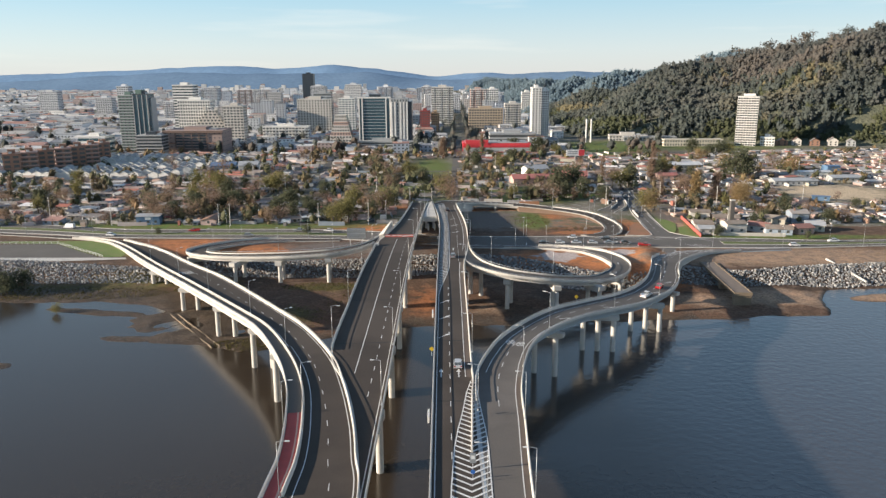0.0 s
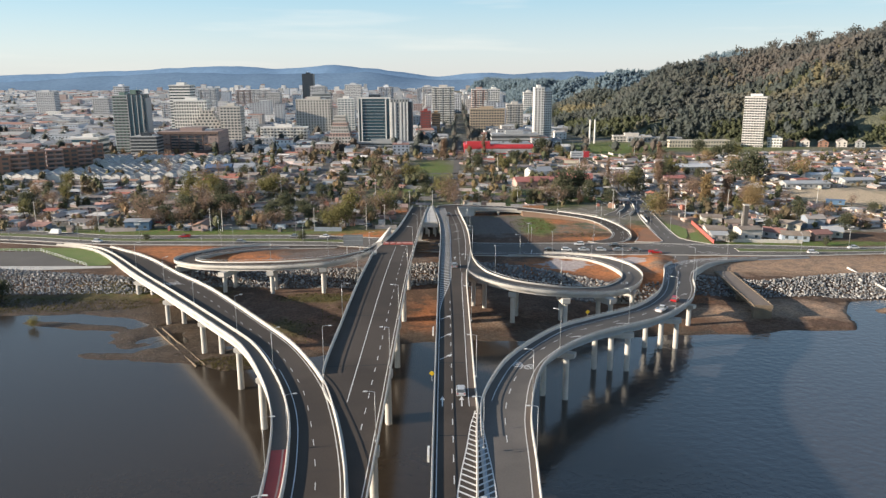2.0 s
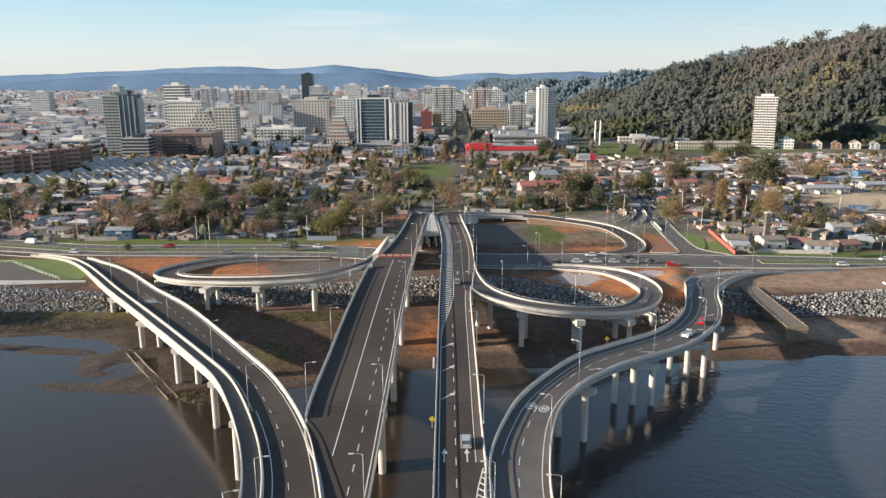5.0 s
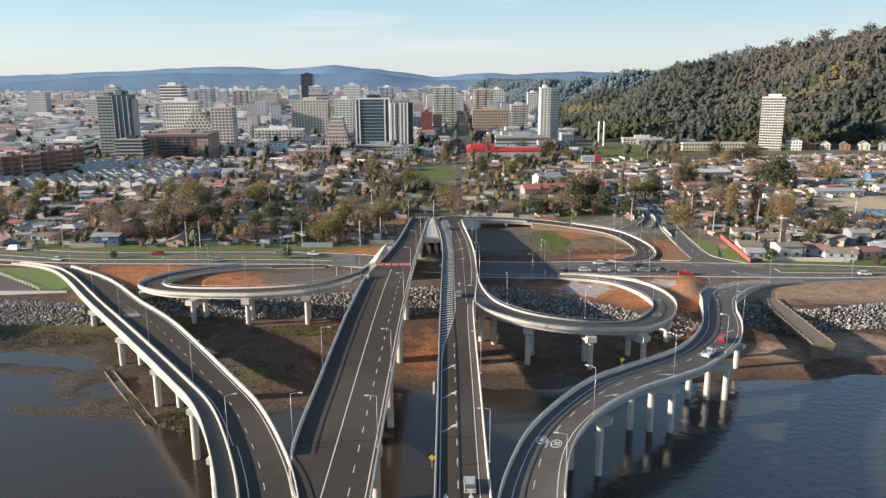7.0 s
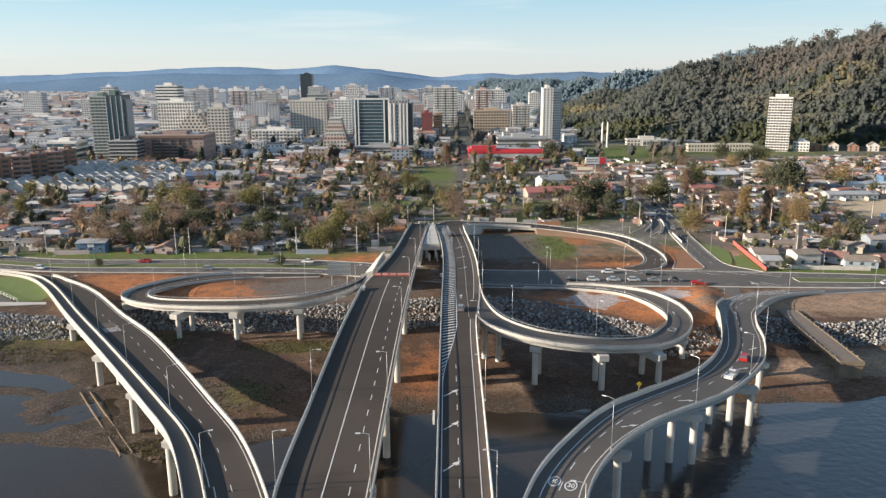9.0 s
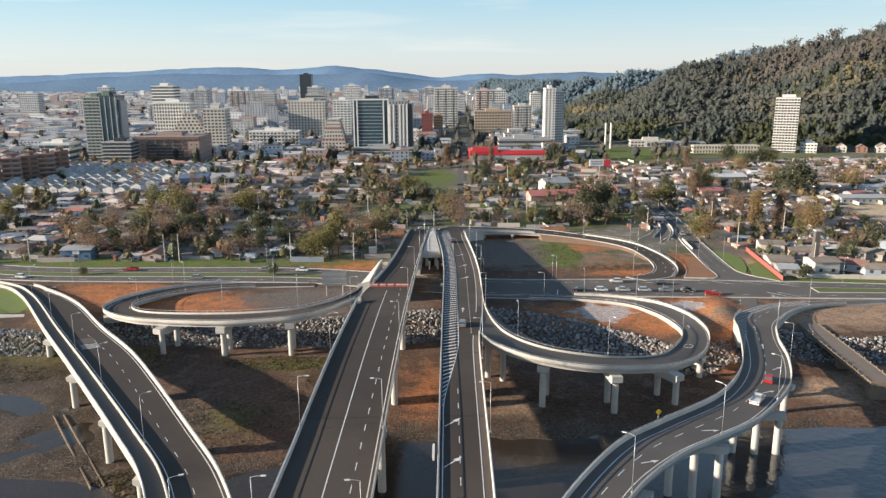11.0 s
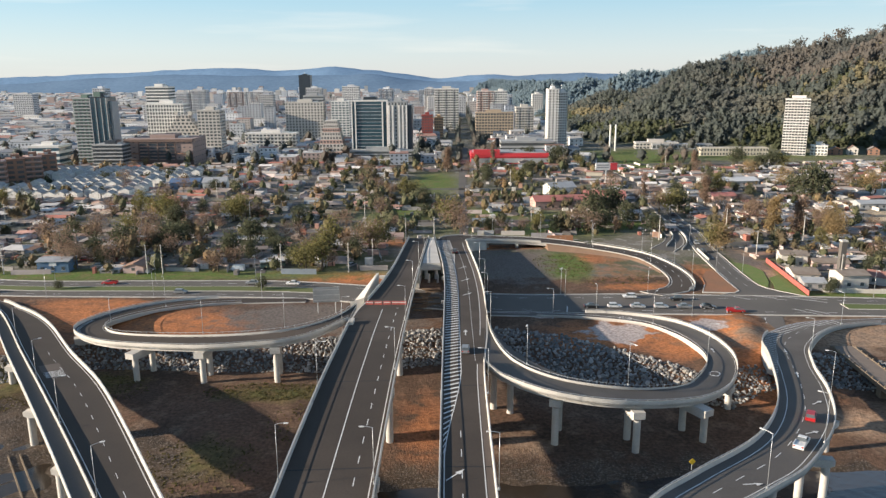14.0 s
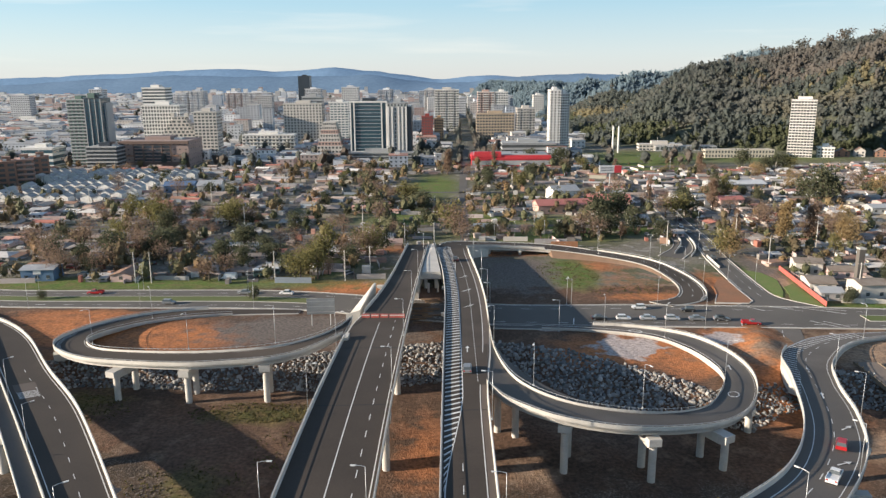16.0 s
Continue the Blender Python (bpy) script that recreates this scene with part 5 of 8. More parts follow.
# ---- cars ----
def car(name, paint, label, kind="hatch"):
    th = thing(name, label, "car", group="cars on the roads")
    long = {"hatch": 4.1, "sedan": 4.5, "pickup": 5.1, "van": 5.4}[kind]
    w, top = (0.88, 1.48) if kind != "van" else (1.0, 2.3)
    L = long / 2
    def hull(profile, half, inset):
        n = len(profile)
        v = [(x, s * (half - inset * max(0, (z - 0.75))), z) for s in (-1, 1) for x, z in profile]
        return v, [tuple(range(n)), tuple(range(2 * n - 1, n - 1, -1))] + [(i, n + i, n + (i + 1) % n, (i + 1) % n) for i in range(n)]
    low = [(-L, 0.35), (L - 0.1, 0.3), (L, 0.5), (L - 0.05, 0.72), (L - 1.0, 0.9), (-L + 0.15, 0.95), (-L, 0.8)]
    b = Bag().add(*hull(low, w, 0.1)).make("body", CAR_PAINTS[paint], th)
    if kind == "pickup":
        cab = [(-0.35, 0.88), (L - 1.05, 0.88), (0.9, top), (-0.1, top)]
        for s in (-1, 1):
            Bag().box(-L + 0.05, s * w - 0.05, 0.9, -0.4, s * w + 0.05, 1.15).make("bed_side", CAR_PAINTS[paint], th)
    elif kind == "van":
        cab = [(-L + 0.05, 0.88), (L - 0.7, 0.88), (L - 1.3, top), (-L + 0.1, top)]
    else:
        cab = [(-L + (0.7 if kind == "sedan" else 0.12), 0.88), (L - 1.15, 0.88), (0.55, top), (-L + (1.35 if kind == "sedan" else 0.5), top)]
    Bag().add(*hull(cab, w - 0.04, 0.22)).make("window_band", GLASS if kind != "van" else CAR_PAINTS[paint], th, "dark car windows" if kind != "van" else "")
    xs = sorted(x for x, z in cab if z == top)
    Bag().box(xs[0], -w + 0.2, top - 0.03, xs[1], w - 0.2, top + 0.04).make("roof", CAR_PAINTS[paint], th)
    for x in (-L + 0.8, L - 0.85):
        for s in (-1, 1):
            wheel = Bag().tube((x, s * (w - 0.2), 0.32), (x, s * (w + 0.02), 0.32), 0.32, 0.32, 14).make("wheel", RUBBER, th)
            Bag().tube((x, s * (w + 0.02), 0.32), (x, s * (w + 0.035), 0.32), 0.19, 0.17, 10).make("rim", STEEL, wheel)
    for s in (-1, 1):
        Bag().box(L - 0.12, s * 0.62 - 0.2, 0.58, L - 0.0, s * 0.62 + 0.2, 0.72).make("headlight", LAMP_LENS, th)
        Bag().box(-L - 0.02, s * 0.66 - 0.16, 0.68, -L + 0.1, s * 0.66 + 0.16, 0.88).make("tail_light", TAIL_RED, th)
    return th


CARS = {}
def park(paint, kind, x, y, z, turn, where):
    key = (paint, kind, where)
    m = pose(x, y, z, 0, 0, turn)
    if key not in CARS:
        CARS[key] = car("pickup" if kind == "pickup" else "van" if kind == "van" else "car", paint, f"{paint} {'hatchback' if kind == 'hatch' else kind} {where}", kind)
        CARS[key].matrix_basis = m
    else:
        copy_thing(CARS[key], m)
def drive(rib, x, y, spec, paint, kind, where, back=False):
    s = rib.nearest(x, y)
    px, py, pz = rib.at(s, (*spec, 0.02))
    park(paint, kind, px, py, pz, math.degrees(rib.heading(s)) + (180 if back else 0), where)
drive(MAIN, 4, 250, (0, 5.2), "grey", "hatch", "driving on the main bridge")
drive(MAIN, 4, 150, (0, 5.3), "silver", "hatch", "driving on the main bridge")
drive(MAIN, 4, 360, (0, 5.6), "black", "sedan", "driving on the main bridge")
drive(EAST, 60, 214, (0.66, 0), "white", "pickup", "driving on the curved ramp")
drive(EAST, 68, 225, (0.60, 0), "red", "hatch", "driving on the curved ramp")
for i, (x, paint) in enumerate(((43, "black"), (50, "white"), (57, "silver"), (63, "silver"), (69, "grey"), (75, "black"), (81, "grey"))):
    drive(AVENUE, x, 310, (0.70, 0), paint, "hatch" if i % 2 else "sedan", "queuing on the avenue")
drive(AVENUE, 88, 306, (0.86, 0), "red", "pickup", "driving on the avenue")
for x, u, paint, kind, back in ((-116, 0.2, "red", "pickup", True), (-52, 0.2, "white", "sedan", True), (-150, 0.82, "white", "hatch", False), (-185, 0.2, "white", "van", True), (-88, 0.78, "grey", "hatch", False), (-66, 0.22, "grey", "sedan", True), (150, 0.8, "white", "hatch", False), (168, 0.2, "white", "sedan", True), (58, 0.2, "white", "hatch", True), (72, 0.3, "black", "hatch", True)):
    drive(AVENUE, x, 322, (u, 0), paint, kind, "driving on the avenue", back)
for s, u, paint in ((60, 0.3, "black"), (75, 0.3, "grey"), (110, 0.3, "grey"), (140, 0.7, "black"), (122, 0.3, "white"), (190, 0.3, "silver"), (230, 0.7, "white")):
    x, y, z = DIAGONAL.at(s, (u, 0, 0.02))
    park(paint, "hatch", x, y, z, math.degrees(DIAGONAL.heading(s)) + (180 if u < 0.5 else 0), "on the diagonal street")
for x, y, paint, kind, a in ((-77, 356, "white", "van", 175), (-88, 372, "silver", "hatch", 30), (-95, 380, "white", "sedan", 80), (-60, 385, "blue", "hatch", 10), (-112, 378, "black", "hatch", 120), (-130, 362, "silver", "hatch", 10), (-36, 362, "silver", "hatch", 60), (62, 452, "white", "hatch", 0), (130, 410, "white", "hatch", 80), (170, 395, "grey", "hatch", 10), (-90, 470, "white", "hatch", 85), (-70, 420, "grey", "sedan", 85), (140, 345, "silver", "hatch", 30), (135, 388, "red", "hatch", 90), (-140, 372, "red", "hatch", 20), (-160, 385, "white", "hatch", 80), (-50, 372, "white", "hatch", 150), (150, 366, "white", "van", 15)):
    park(paint, kind, x, y, 4.5, a, "parked beside the houses")
th = thing("parked_bus", "old green and white bus beside trees", "bus", (-65, 360, 4.5), 20)
Bag().box(-4.5, -1.2, 0.5, 4.5, 1.2, 1.6).make("body", GREENWALL, th)
Bag().box(-4.4, -1.18, 1.6, 4.4, 1.18, 2.5).make("window_band", GLASS, th)
Bag().box(-4.5, -1.2, 2.5, 4.5, 1.2, 2.9).make("roof", WHITE, th)
for x in (-2.8, 2.8):
    for s in (-1, 1):
        Bag().tube((x, s * 0.9, 0.5), (x, s * 1.22, 0.5), 0.5, 0.5, 14).make("wheel", RUBBER, th)

# ---- old pier stump and jetty walls ----
th = thing("old_pier", "weathered brown concrete stub of an unfinished pier", "pier", (100, 255, 4.8))
inv = th.matrix_world.inverted()
def pier_point(u, k, z):
    return (98.4 + (96.2 - 98.4) * u + k * 5.5, 276 - 41 * u + k * -0.4, z)
def slab(u0, u1, k0, k1, z0, z1):
    v = [pier_point(u, k, z) for z in (z0, z1) for u, k in ((u0, k0), (u0, k1), (u1, k1), (u1, k0))]
    return v, [(0, 1, 2, 3), (7, 6, 5, 4), (4, 5, 1, 0), (5, 6, 2, 1), (6, 7, 3, 2), (7, 4, 0, 3)]
for nm, spec, mat in (("deck", (0, 1, 0, 1, 4.3, 4.95), material("dusty_pier_deck", (0.205, 0.165, 0.135), 0.9, second=(0.165, 0.135, 0.115), scale=0.4, fine=14)), ("edge_beam", (0, 1, -0.03, 0.03, 4.0, 5.1), RAW_CONCRETE), ("edge_beam", (0, 1, 0.97, 1.03, 4.0, 5.1), RAW_CONCRETE), ("end_pier", (0.95, 1.0, 0.0, 1.0, -1.5, 4.3), RAW_CONCRETE), ("middle_pier", (0.55, 0.6, 0.08, 0.92, -0.5, 4.25), RAW_CONCRETE), ("middle_pier", (0.2, 0.25, 0.08, 0.92, 0.5, 4.25), RAW_CONCRETE), ("end_beam", (0.99, 1.008, -0.03, 1.03, 4.0, 5.05), RAW_CONCRETE)):
    v, f = slab(*spec)
    mesh_part(nm, v, f, mat, th).matrix_parent_inverse = inv
for i in range(14):
    for k in (0.0, 1.0):
        x, y, z = pier_point(0.04 + i * 0.068, k, 5.1)
        o = Bag().box(x - 0.12, y - 0.12, z, x + 0.12, y + 0.12, z + 0.4).make("kerb_post", RAW_CONCRETE, th)
        o.matrix_parent_inverse = inv
for x0, y0, x1, y1 in ((-87.8, 228.2, -65.6, 198.4), (-85.8, 228.8, -63.6, 199.4)):
    a = math.atan2(y1 - y0, x1 - x0)
    th = thing("jetty_wall", "low weathered concrete wall running into shallow water", "wall", ((x0 + x1) / 2, (y0 + y1) / 2, 0), math.degrees(a))
    n = math.hypot(x1 - x0, y1 - y0)
    for i in range(7):
        Bag().box(-n / 2 + i * n / 7, -0.13, -0.6, -n / 2 + (i + 1) * n / 7 - 0.03, 0.13, 0.42 - 0.05 * (i % 3)).make("wall_block", RAW_CONCRETE, th)

# paved plaza and white fences by the west bank
v = [(-230, 312, 4.6), (-166.5, 312, 4.6), (-136.5, 287.5, 4.6), (-148, 283, 4.6), (-230, 283, 4.6)]
plaza = tagged(mesh_part("pavement_plaza", v, [(4, 3, 2, 1, 0)], OLD_ASPHALT), "grey paved plaza beside river bank", "pavement", kind="structure")
v = [(-205, 287.5, 4.62), (-126.5, 287.5, 4.62), (-125.5, 285.2, 4.62), (-150, 282.2, 4.62), (-205, 283, 4.62), (-205, 287.5, 4.3), (-126.5, 287.5, 4.3), (-125.5, 285.2, 4.0), (-150, 282.2, 4.0), (-205, 283, 4.0)]
tagged(mesh_part("pavement_walk", v, [(4, 3, 2, 1, 0), (3, 8, 7, 2), (2, 7, 6, 1), (4, 9, 8, 3)], CONCRETE), "pale concrete walk along the stone bank", "pavement", kind="structure")
LAWN = material("mown_lawn", (0.11, 0.178, 0.035), 0.95, second=(0.155, 0.18, 0.055), scale=0.3, fine=16, bump=0.06)
v = [(-200, 317.0, 4.57), (-190, 318.0, 4.57), (-150, 318, 4.57), (-140, 309, 4.57), (-129.5, 296, 4.57), (-129, 289, 4.57), (-135.5, 288.2, 4.57), (-166, 312.8, 4.57), (-200, 314.5, 4.57)]
tagged(mesh_part("ground_lawn", v, [(8, 7, 6, 5, 4, 3, 2, 1, 0)], LAWN), "bright green mown lawn sloping beside the ramp", "lawn", kind="structure")
v = [(105.4, 366), (111, 361.2), (112.5, 352), (108.6, 338), (105.6, 331.5), (104.3, 334), (104.2, 344), (105, 356)]
tagged(mesh_part("ground_verge", [(x, y, 4.66) for x, y in v] + [(x, y, 4.3) for x, y in v], [tuple(range(8))[::-1]] + [(i, (i + 1) % 8, 8 + (i + 1) % 8, 8 + i) for i in range(8)], LAWN), "bright green grass verge beside the diagonal street", "lawn", kind="structure")
v = [(110.9, 343), (115.6, 347), (115.2, 338), (113.9, 322), (108.6, 322.6), (106.4, 328), (109, 335)]
tagged(mesh_part("ground_verge", [(x, y, 4.66) for x, y in v] + [(x, y, 4.3) for x, y in v], [tuple(range(7))[::-1]] + [(i, (i + 1) % 7, 7 + (i + 1) % 7, 7 + i) for i in range(7)], LAWN), "bright green grass verge below the red fence", "lawn", kind="structure")
def fence_on(name, label, pts, h=1.1, step=2.5):
    th = thing(name, label, "fence", (pts[0][0], pts[0][1], 4.56))
    inv = th.matrix_world.inverted()
    for (x0, y0), (x1, y1) in zip(pts, pts[1:]):
        n = max(1, int(math.hypot(x1 - x0, y1 - y0) / step))
        for i in range(n + 1):
            x, y = x0 + (x1 - x0) * i / n, y0 + (y1 - y0) * i / n
            Bag().box(x - 0.06, y - 0.06, 4.5, x + 0.06, y + 0.06, 4.56 + h).make("post", WHITE, th).matrix_parent_inverse = inv
        for k in (0.4, 0.98):
            Bag().tube((x0, y0, 4.56 + h * k), (x1, y1, 4.56 + h * k), 0.05, 0.05, 5).make("rail", WHITE, th).matrix_parent_inverse = inv
fence_on("plaza_fence", "white tubular fence between plaza and lawn", [(-225, 312.3), (-166.2, 312.3), (-136, 288)])
fence_on("plaza_fence", "white tubular fence along the river edge", [(-215, 283.6), (-180, 283.4), (-150, 283)])

# shoring timbers stacked under the gap between the bridges
rng = random.Random(71)
th = thing("timber_shoring", "stacked brown timber beams under bridge ends", "timber", (-7, 322, 4.4))
TIMBER = material("raw_timber", (0.24, 0.15, 0.09), 0.9, second=(0.15, 0.10, 0.065), scale=0.6, fine=12)
for i in range(14):
    x, y, z = rng.uniform(-2.5, 2.5), -14 + 1.6 * i, 0.02 + 0.5 * (i % 3)
    Bag().turned(x, y, z, z + 0.42, 5.5, 0.5, rng.uniform(-0.12, 0.12)).make("beam", TIMBER, th)
for x in (-3.2, 0.2, 3.2):
    Bag().tube((x, 17, 0), (x, 17, 3.2), 0.4, 0.4, 10).make("prop", CONCRETE, th, "round concrete prop")


# ---- city buildings ----
def quad_rows(bag, x0, x1, y, z0, z1, cols, fill=0.6, axis="x", out=-1):
    """A row of window panes on a facade at y (or at x), standing a little proud."""
    step = (x1 - x0) / cols
    for c in range(cols):
        a, b = x0 + step * (c + 0.5 - fill / 2), x0 + step * (c + 0.5 + fill / 2)
        if axis == "x":
            bag.add([(a, y, z0), (b, y, z0), (b, y, z1), (a, y, z1)], [(0, 1, 2, 3)])
        else:
            q = [(y, a, z0), (y, b, z0), (y, b, z1), (y, a, z1)]
            bag.add(q if out > 0 else q[::-1], [(0, 1, 2, 3)])


def building(name, label, x, y, w, d, top, floors, cols, wall, style="grid", glass=None, turn=0.0, base=4.4, roof=True, slab_mat=None, fill=0.66, rise=0.55, single=False):
    """x, y: middle of the front. Storeys with their windows, balconies or bands, and a roof with plant room."""
    glass = glass or GLASS
    th = thing(name, label, "building", (x, y, base), turn)
    h = top - base
    fl = h / floors
    dc = max(2, int(cols * d / w))
    Bag().box(-w / 2, 0, 0, w / 2, d, h).make("wall", wall, th)
    for i in range(floors):
        z0, z1 = i * fl + fl * (0.5 - rise / 2), i * fl + fl * (0.5 + rise / 2)
        b = Bag()
        if style == "band":
            b.box(-w / 2 - 0.04, -0.04, z0, w / 2 + 0.04, d + 0.04, z1)
        else:
            quad_rows(b, -w / 2, w / 2, -0.05, z0, z1, cols, fill)
            quad_rows(b, 0, d, -w / 2 - 0.05, z0, z1, dc, fill, "y", -1)
            quad_rows(b, 0, d, w / 2 + 0.05, z0, z1, dc, fill, "y", 1)
        if single:
            # the front's windows one by one, on one shared pane
            b = Bag()
            quad_rows(b, 0, d, -w / 2 - 0.05, z0, z1, dc, fill, "y", -1)
            quad_rows(b, 0, d, w / 2 + 0.05, z0, z1, dc, fill, "y", 1)
            if not i:
                k = w / cols * fill / 2
                pane = bpy.data.meshes.new("window")
                pane.from_pydata([(-k, 0, -fl * rise / 2), (k, 0, -fl * rise / 2), (k, 0, fl * rise / 2), (-k, 0, fl * rise / 2), (-k, 0.08, -fl * rise / 2), (k, 0.08, -fl * rise / 2), (k, 0.08, fl * rise / 2), (-k, 0.08, fl * rise / 2)], [], [(0, 1, 2, 3), (0, 4, 5, 1), (1, 5, 6, 2), (2, 6, 7, 3), (3, 7, 4, 0)])
                pane.materials.append(glass)
            for c in range(cols):
                o = new("window", pane)
                o.parent = th
                o.location = (-w / 2 + (c + 0.5) * w / cols, -0.06, (z0 + z1) / 2)
        tagged(b.make("glazing_band", glass, th), kind="stuff")
        if style == "balcony":
            s = Bag()
            step = w / cols
            for c in range(cols):
                if c % 3 != 1:
                    a = -w / 2 + step * c
                    s.box(a + 0.1, -1.1, i * fl, a + step - 0.1, -0.06, i * fl + 0.95)
            tagged(s.make("balcony_band", slab_mat or wall, th), kind="stuff")
        elif style == "slab":
            Bag().box(-w / 2 - 0.5, -0.7, i * fl, w / 2 + 0.5, d + 0.4, i * fl + fl * 0.32).make("floor_slab", slab_mat or wall, th)
    if roof:
        r = Bag().box(-w / 2 - 0.25, -0.25, h, w / 2 + 0.25, d + 0.25, h + 0.7)
        r.make("parapet", slab_mat or wall, th)
        Bag().box(-w * 0.2, d * 0.3, h + 0.7, w * 0.18, d * 0.75, h + 3.4).make("plant_room", wall, th)
        Bag().box(w * 0.22, d * 0.35, h + 0.7, w * 0.34, d * 0.55, h + 2.0).make("roof_unit", STEEL, th)
        Bag().tube((-w * 0.05, d * 0.5, h + 3.4), (-w * 0.05, d * 0.5, h + 7.5), 0.12, 0.05, 5).make("mast", STEEL, th)
    return th


TOWERWALL = material("tower_render", (0.70, 0.69, 0.68), 0.85, second=(0.611, 0.585, 0.546), scale=0.08, fine=10)
# white residential tower at the foot of the hill
th = building("apartment_tower", "tall white residential tower with rows of small windows", 301, 744, 19.5, 14, 52.0, 20, 8, TOWERWALL, "grid", DARK_PANE, turn=-24, single=True, fill=0.84, rise=0.64)
Bag().box(-5, 2, 48.9, 6, 10, 51.0).make("crown", TOWERWALL, th)
building("tower_annex", "low white annex beside residential tower", 322, 741, 13, 10, 12.5, 3, 5, WHITEWALL, turn=-21)
building("long_school", "long low cream building with flat roof", 249, 741, 58, 12, 11.4, 2, 22, material("cream_render", (0.58, 0.52, 0.42), 0.8, scale=0.1), turn=-2, fill=0.5, roof=False)
building("hill_house_row", "pale two-storey building under wooded hill", 200, 806, 40, 12, 10, 2, 12, TANWALL, turn=-4)
# white slab tower
th = building("slab_tower", "slender white apartment slab with narrow windows", 102, 818, 10, 18, 60, 22, 3, TOWERWALL, "grid", DARK_PANE, fill=0.42)
building("slab_tower_wing", "white apartment wing with window rows", 111.5, 822, 9, 16, 57, 21, 4, TOWERWALL, "grid", DARK_PANE, fill=0.6)
# green and dark glass tower with podium
building("green_tower", "green panelled apartment tower with pale balconies", -294, 702, 14, 19, 56.5, 20, 4, GREENWALL, "slab", slab_mat=GREYWALL)
th = building("glass_tower", "dark blue glass apartment tower", -280.3, 701, 13.4, 18, 57.5, 20, 5, DARKWALL, "grid", CURTAIN, fill=0.85, rise=0.85)
for x in (-6.5, -2.2, 2.2, 6.5):
    Bag().box(x - 0.3, -0.5, 0, x + 0.3, 0.1, 53).make("pier_strip", GREYWALL, th)
Bag().box(6.75, 6, 0, 8.2, 18, 50).make("pale_side_bay", GREYWALL, th, "pale grey side bay")
Bag().box(-5.5, 5, 53.1, 0, 14, 57.5).make("lift_house", GREENWALL, th)
building("tower_podium", "dark glazed podium with pale frame below towers", -265.5, 676, 23, 22, 21.5, 6, 6, DARKWALL, "slab", slab_mat=GREYWALL, rise=0.66)
# brown shopping building
MALLWALL = material("dull_pink_render", (0.33, 0.245, 0.22), 0.85, second=(0.28, 0.21, 0.19), scale=0.1, fine=14)
DARKBRICK = material("dark_brown_cladding", (0.17, 0.115, 0.095), 0.85, second=(0.13, 0.09, 0.08), scale=0.1, fine=14)
th = building("brown_mall", "wide brown and pink shopping building with parking decks", -231, 692, 54, 34, 24.5, 5, 12, MALLWALL, "grid", fill=0.3, rise=0.2)
for i in range(6):
    Bag().box(-16, -0.5, 5 + i * 2.6, 13, -0.06, 6.5 + i * 2.6).make("parking_opening", DARKWALL, th)
for x in (-16, -8.5, -1, 6, 13):
    Bag().box(x - 0.5, -0.8, 0, x + 0.5, -0.5, 20).make("pillar", DARKBRICK, th)
Bag().box(-27.6, -1.2, 18.4, 27.6, 0.2, 20.6).make("cornice", DARKBRICK, th)
Bag().box(-27.2, -0.7, 0, 27.2, -0.06, 4.2).make("plinth", DARKBRICK, th)
Bag().box(-27.2, -0.6, 8.6, -16.6, -0.06, 9.8).make("red_band", BRICKWALL, th)
Bag().box(13.6, -0.6, 8.6, 27.2, -0.06, 9.8).make("red_band", BRICKWALL, th)
building("white_grid_tower", "white office block with deep square window grid", -258, 784, 34, 18, 49, 14, 13, WHITEWALL, "grid", fill=0.6, rise=0.62)
building("crown_tower", "white tower with stepped crown", -308, 900, 24, 20, 63, 18, 8, WHITEWALL, "band")
th = thing("terraced_block", "tan apartment block stepping back in glazed terraces", "building", (-238, 766, 4.4))
for i in range(12):
    w = 17.5 if i < 6 else 17.5 - (i - 5) * 2.1
    back = 0 if i < 4 else (i - 3) * 0.9
    Bag().box(-w, back, i * 2.95, w, 18, i * 2.95 + 2.95).make("storey", TANWALL, th)
    b = Bag()
    quad_rows(b, -w, w, back - 0.05, i * 2.95 + 0.7, i * 2.95 + 2.4, max(3, int(w / 1.8)), 0.62)
    quad_rows(b, back, 18, w + 0.05, i * 2.95 + 0.8, i * 2.95 + 2.3, 5, 0.5, "y", 1)
    tagged(b.make("glazing_band", GLASS, th), kind="stuff")
    Bag().box(-w - 0.3, back - 0.9, i * 2.95 - 0.1, w + 0.3, back - 0.02, i * 2.95 + 0.5).make("terrace", TANWALL, th)
for x in (-6, 6):
    Bag().box(x - 1.6, 7, 35.4, x + 1.6, 13, 38.5).make("roof_turret", TANWALL, th)
building("tan_point_block", "narrow tan apartment block", -211, 760, 20, 16, 44, 14, 6, TANWALL, "grid")
building("pale_office", "pale cubic office building with large windows", -330, 703, 25, 22, 18.5, 3, 6, WHITEWALL, "band", CURTAIN)
building("tan_hotel", "wide tan apartment tower with regular windows", -158, 930, 42, 20, 45, 13, 12, TANWALL, "grid", fill=0.5)
building("hotel_crown", "grey penthouse floor of apartment tower", -150, 945, 22, 14, 52, 14, 8, GREYWALL, "band")
building("white_balcony_tower", "white tower with blue striped balconies", -118, 930, 20, 18, 46, 15, 5, WHITEWALL, "slab", CURTAIN)
building("dark_tower", "dark glass tower rising over the far city", -321, 1816, 26, 24, 76, 20, 8, DARKWALL, "band", DARKWALL)
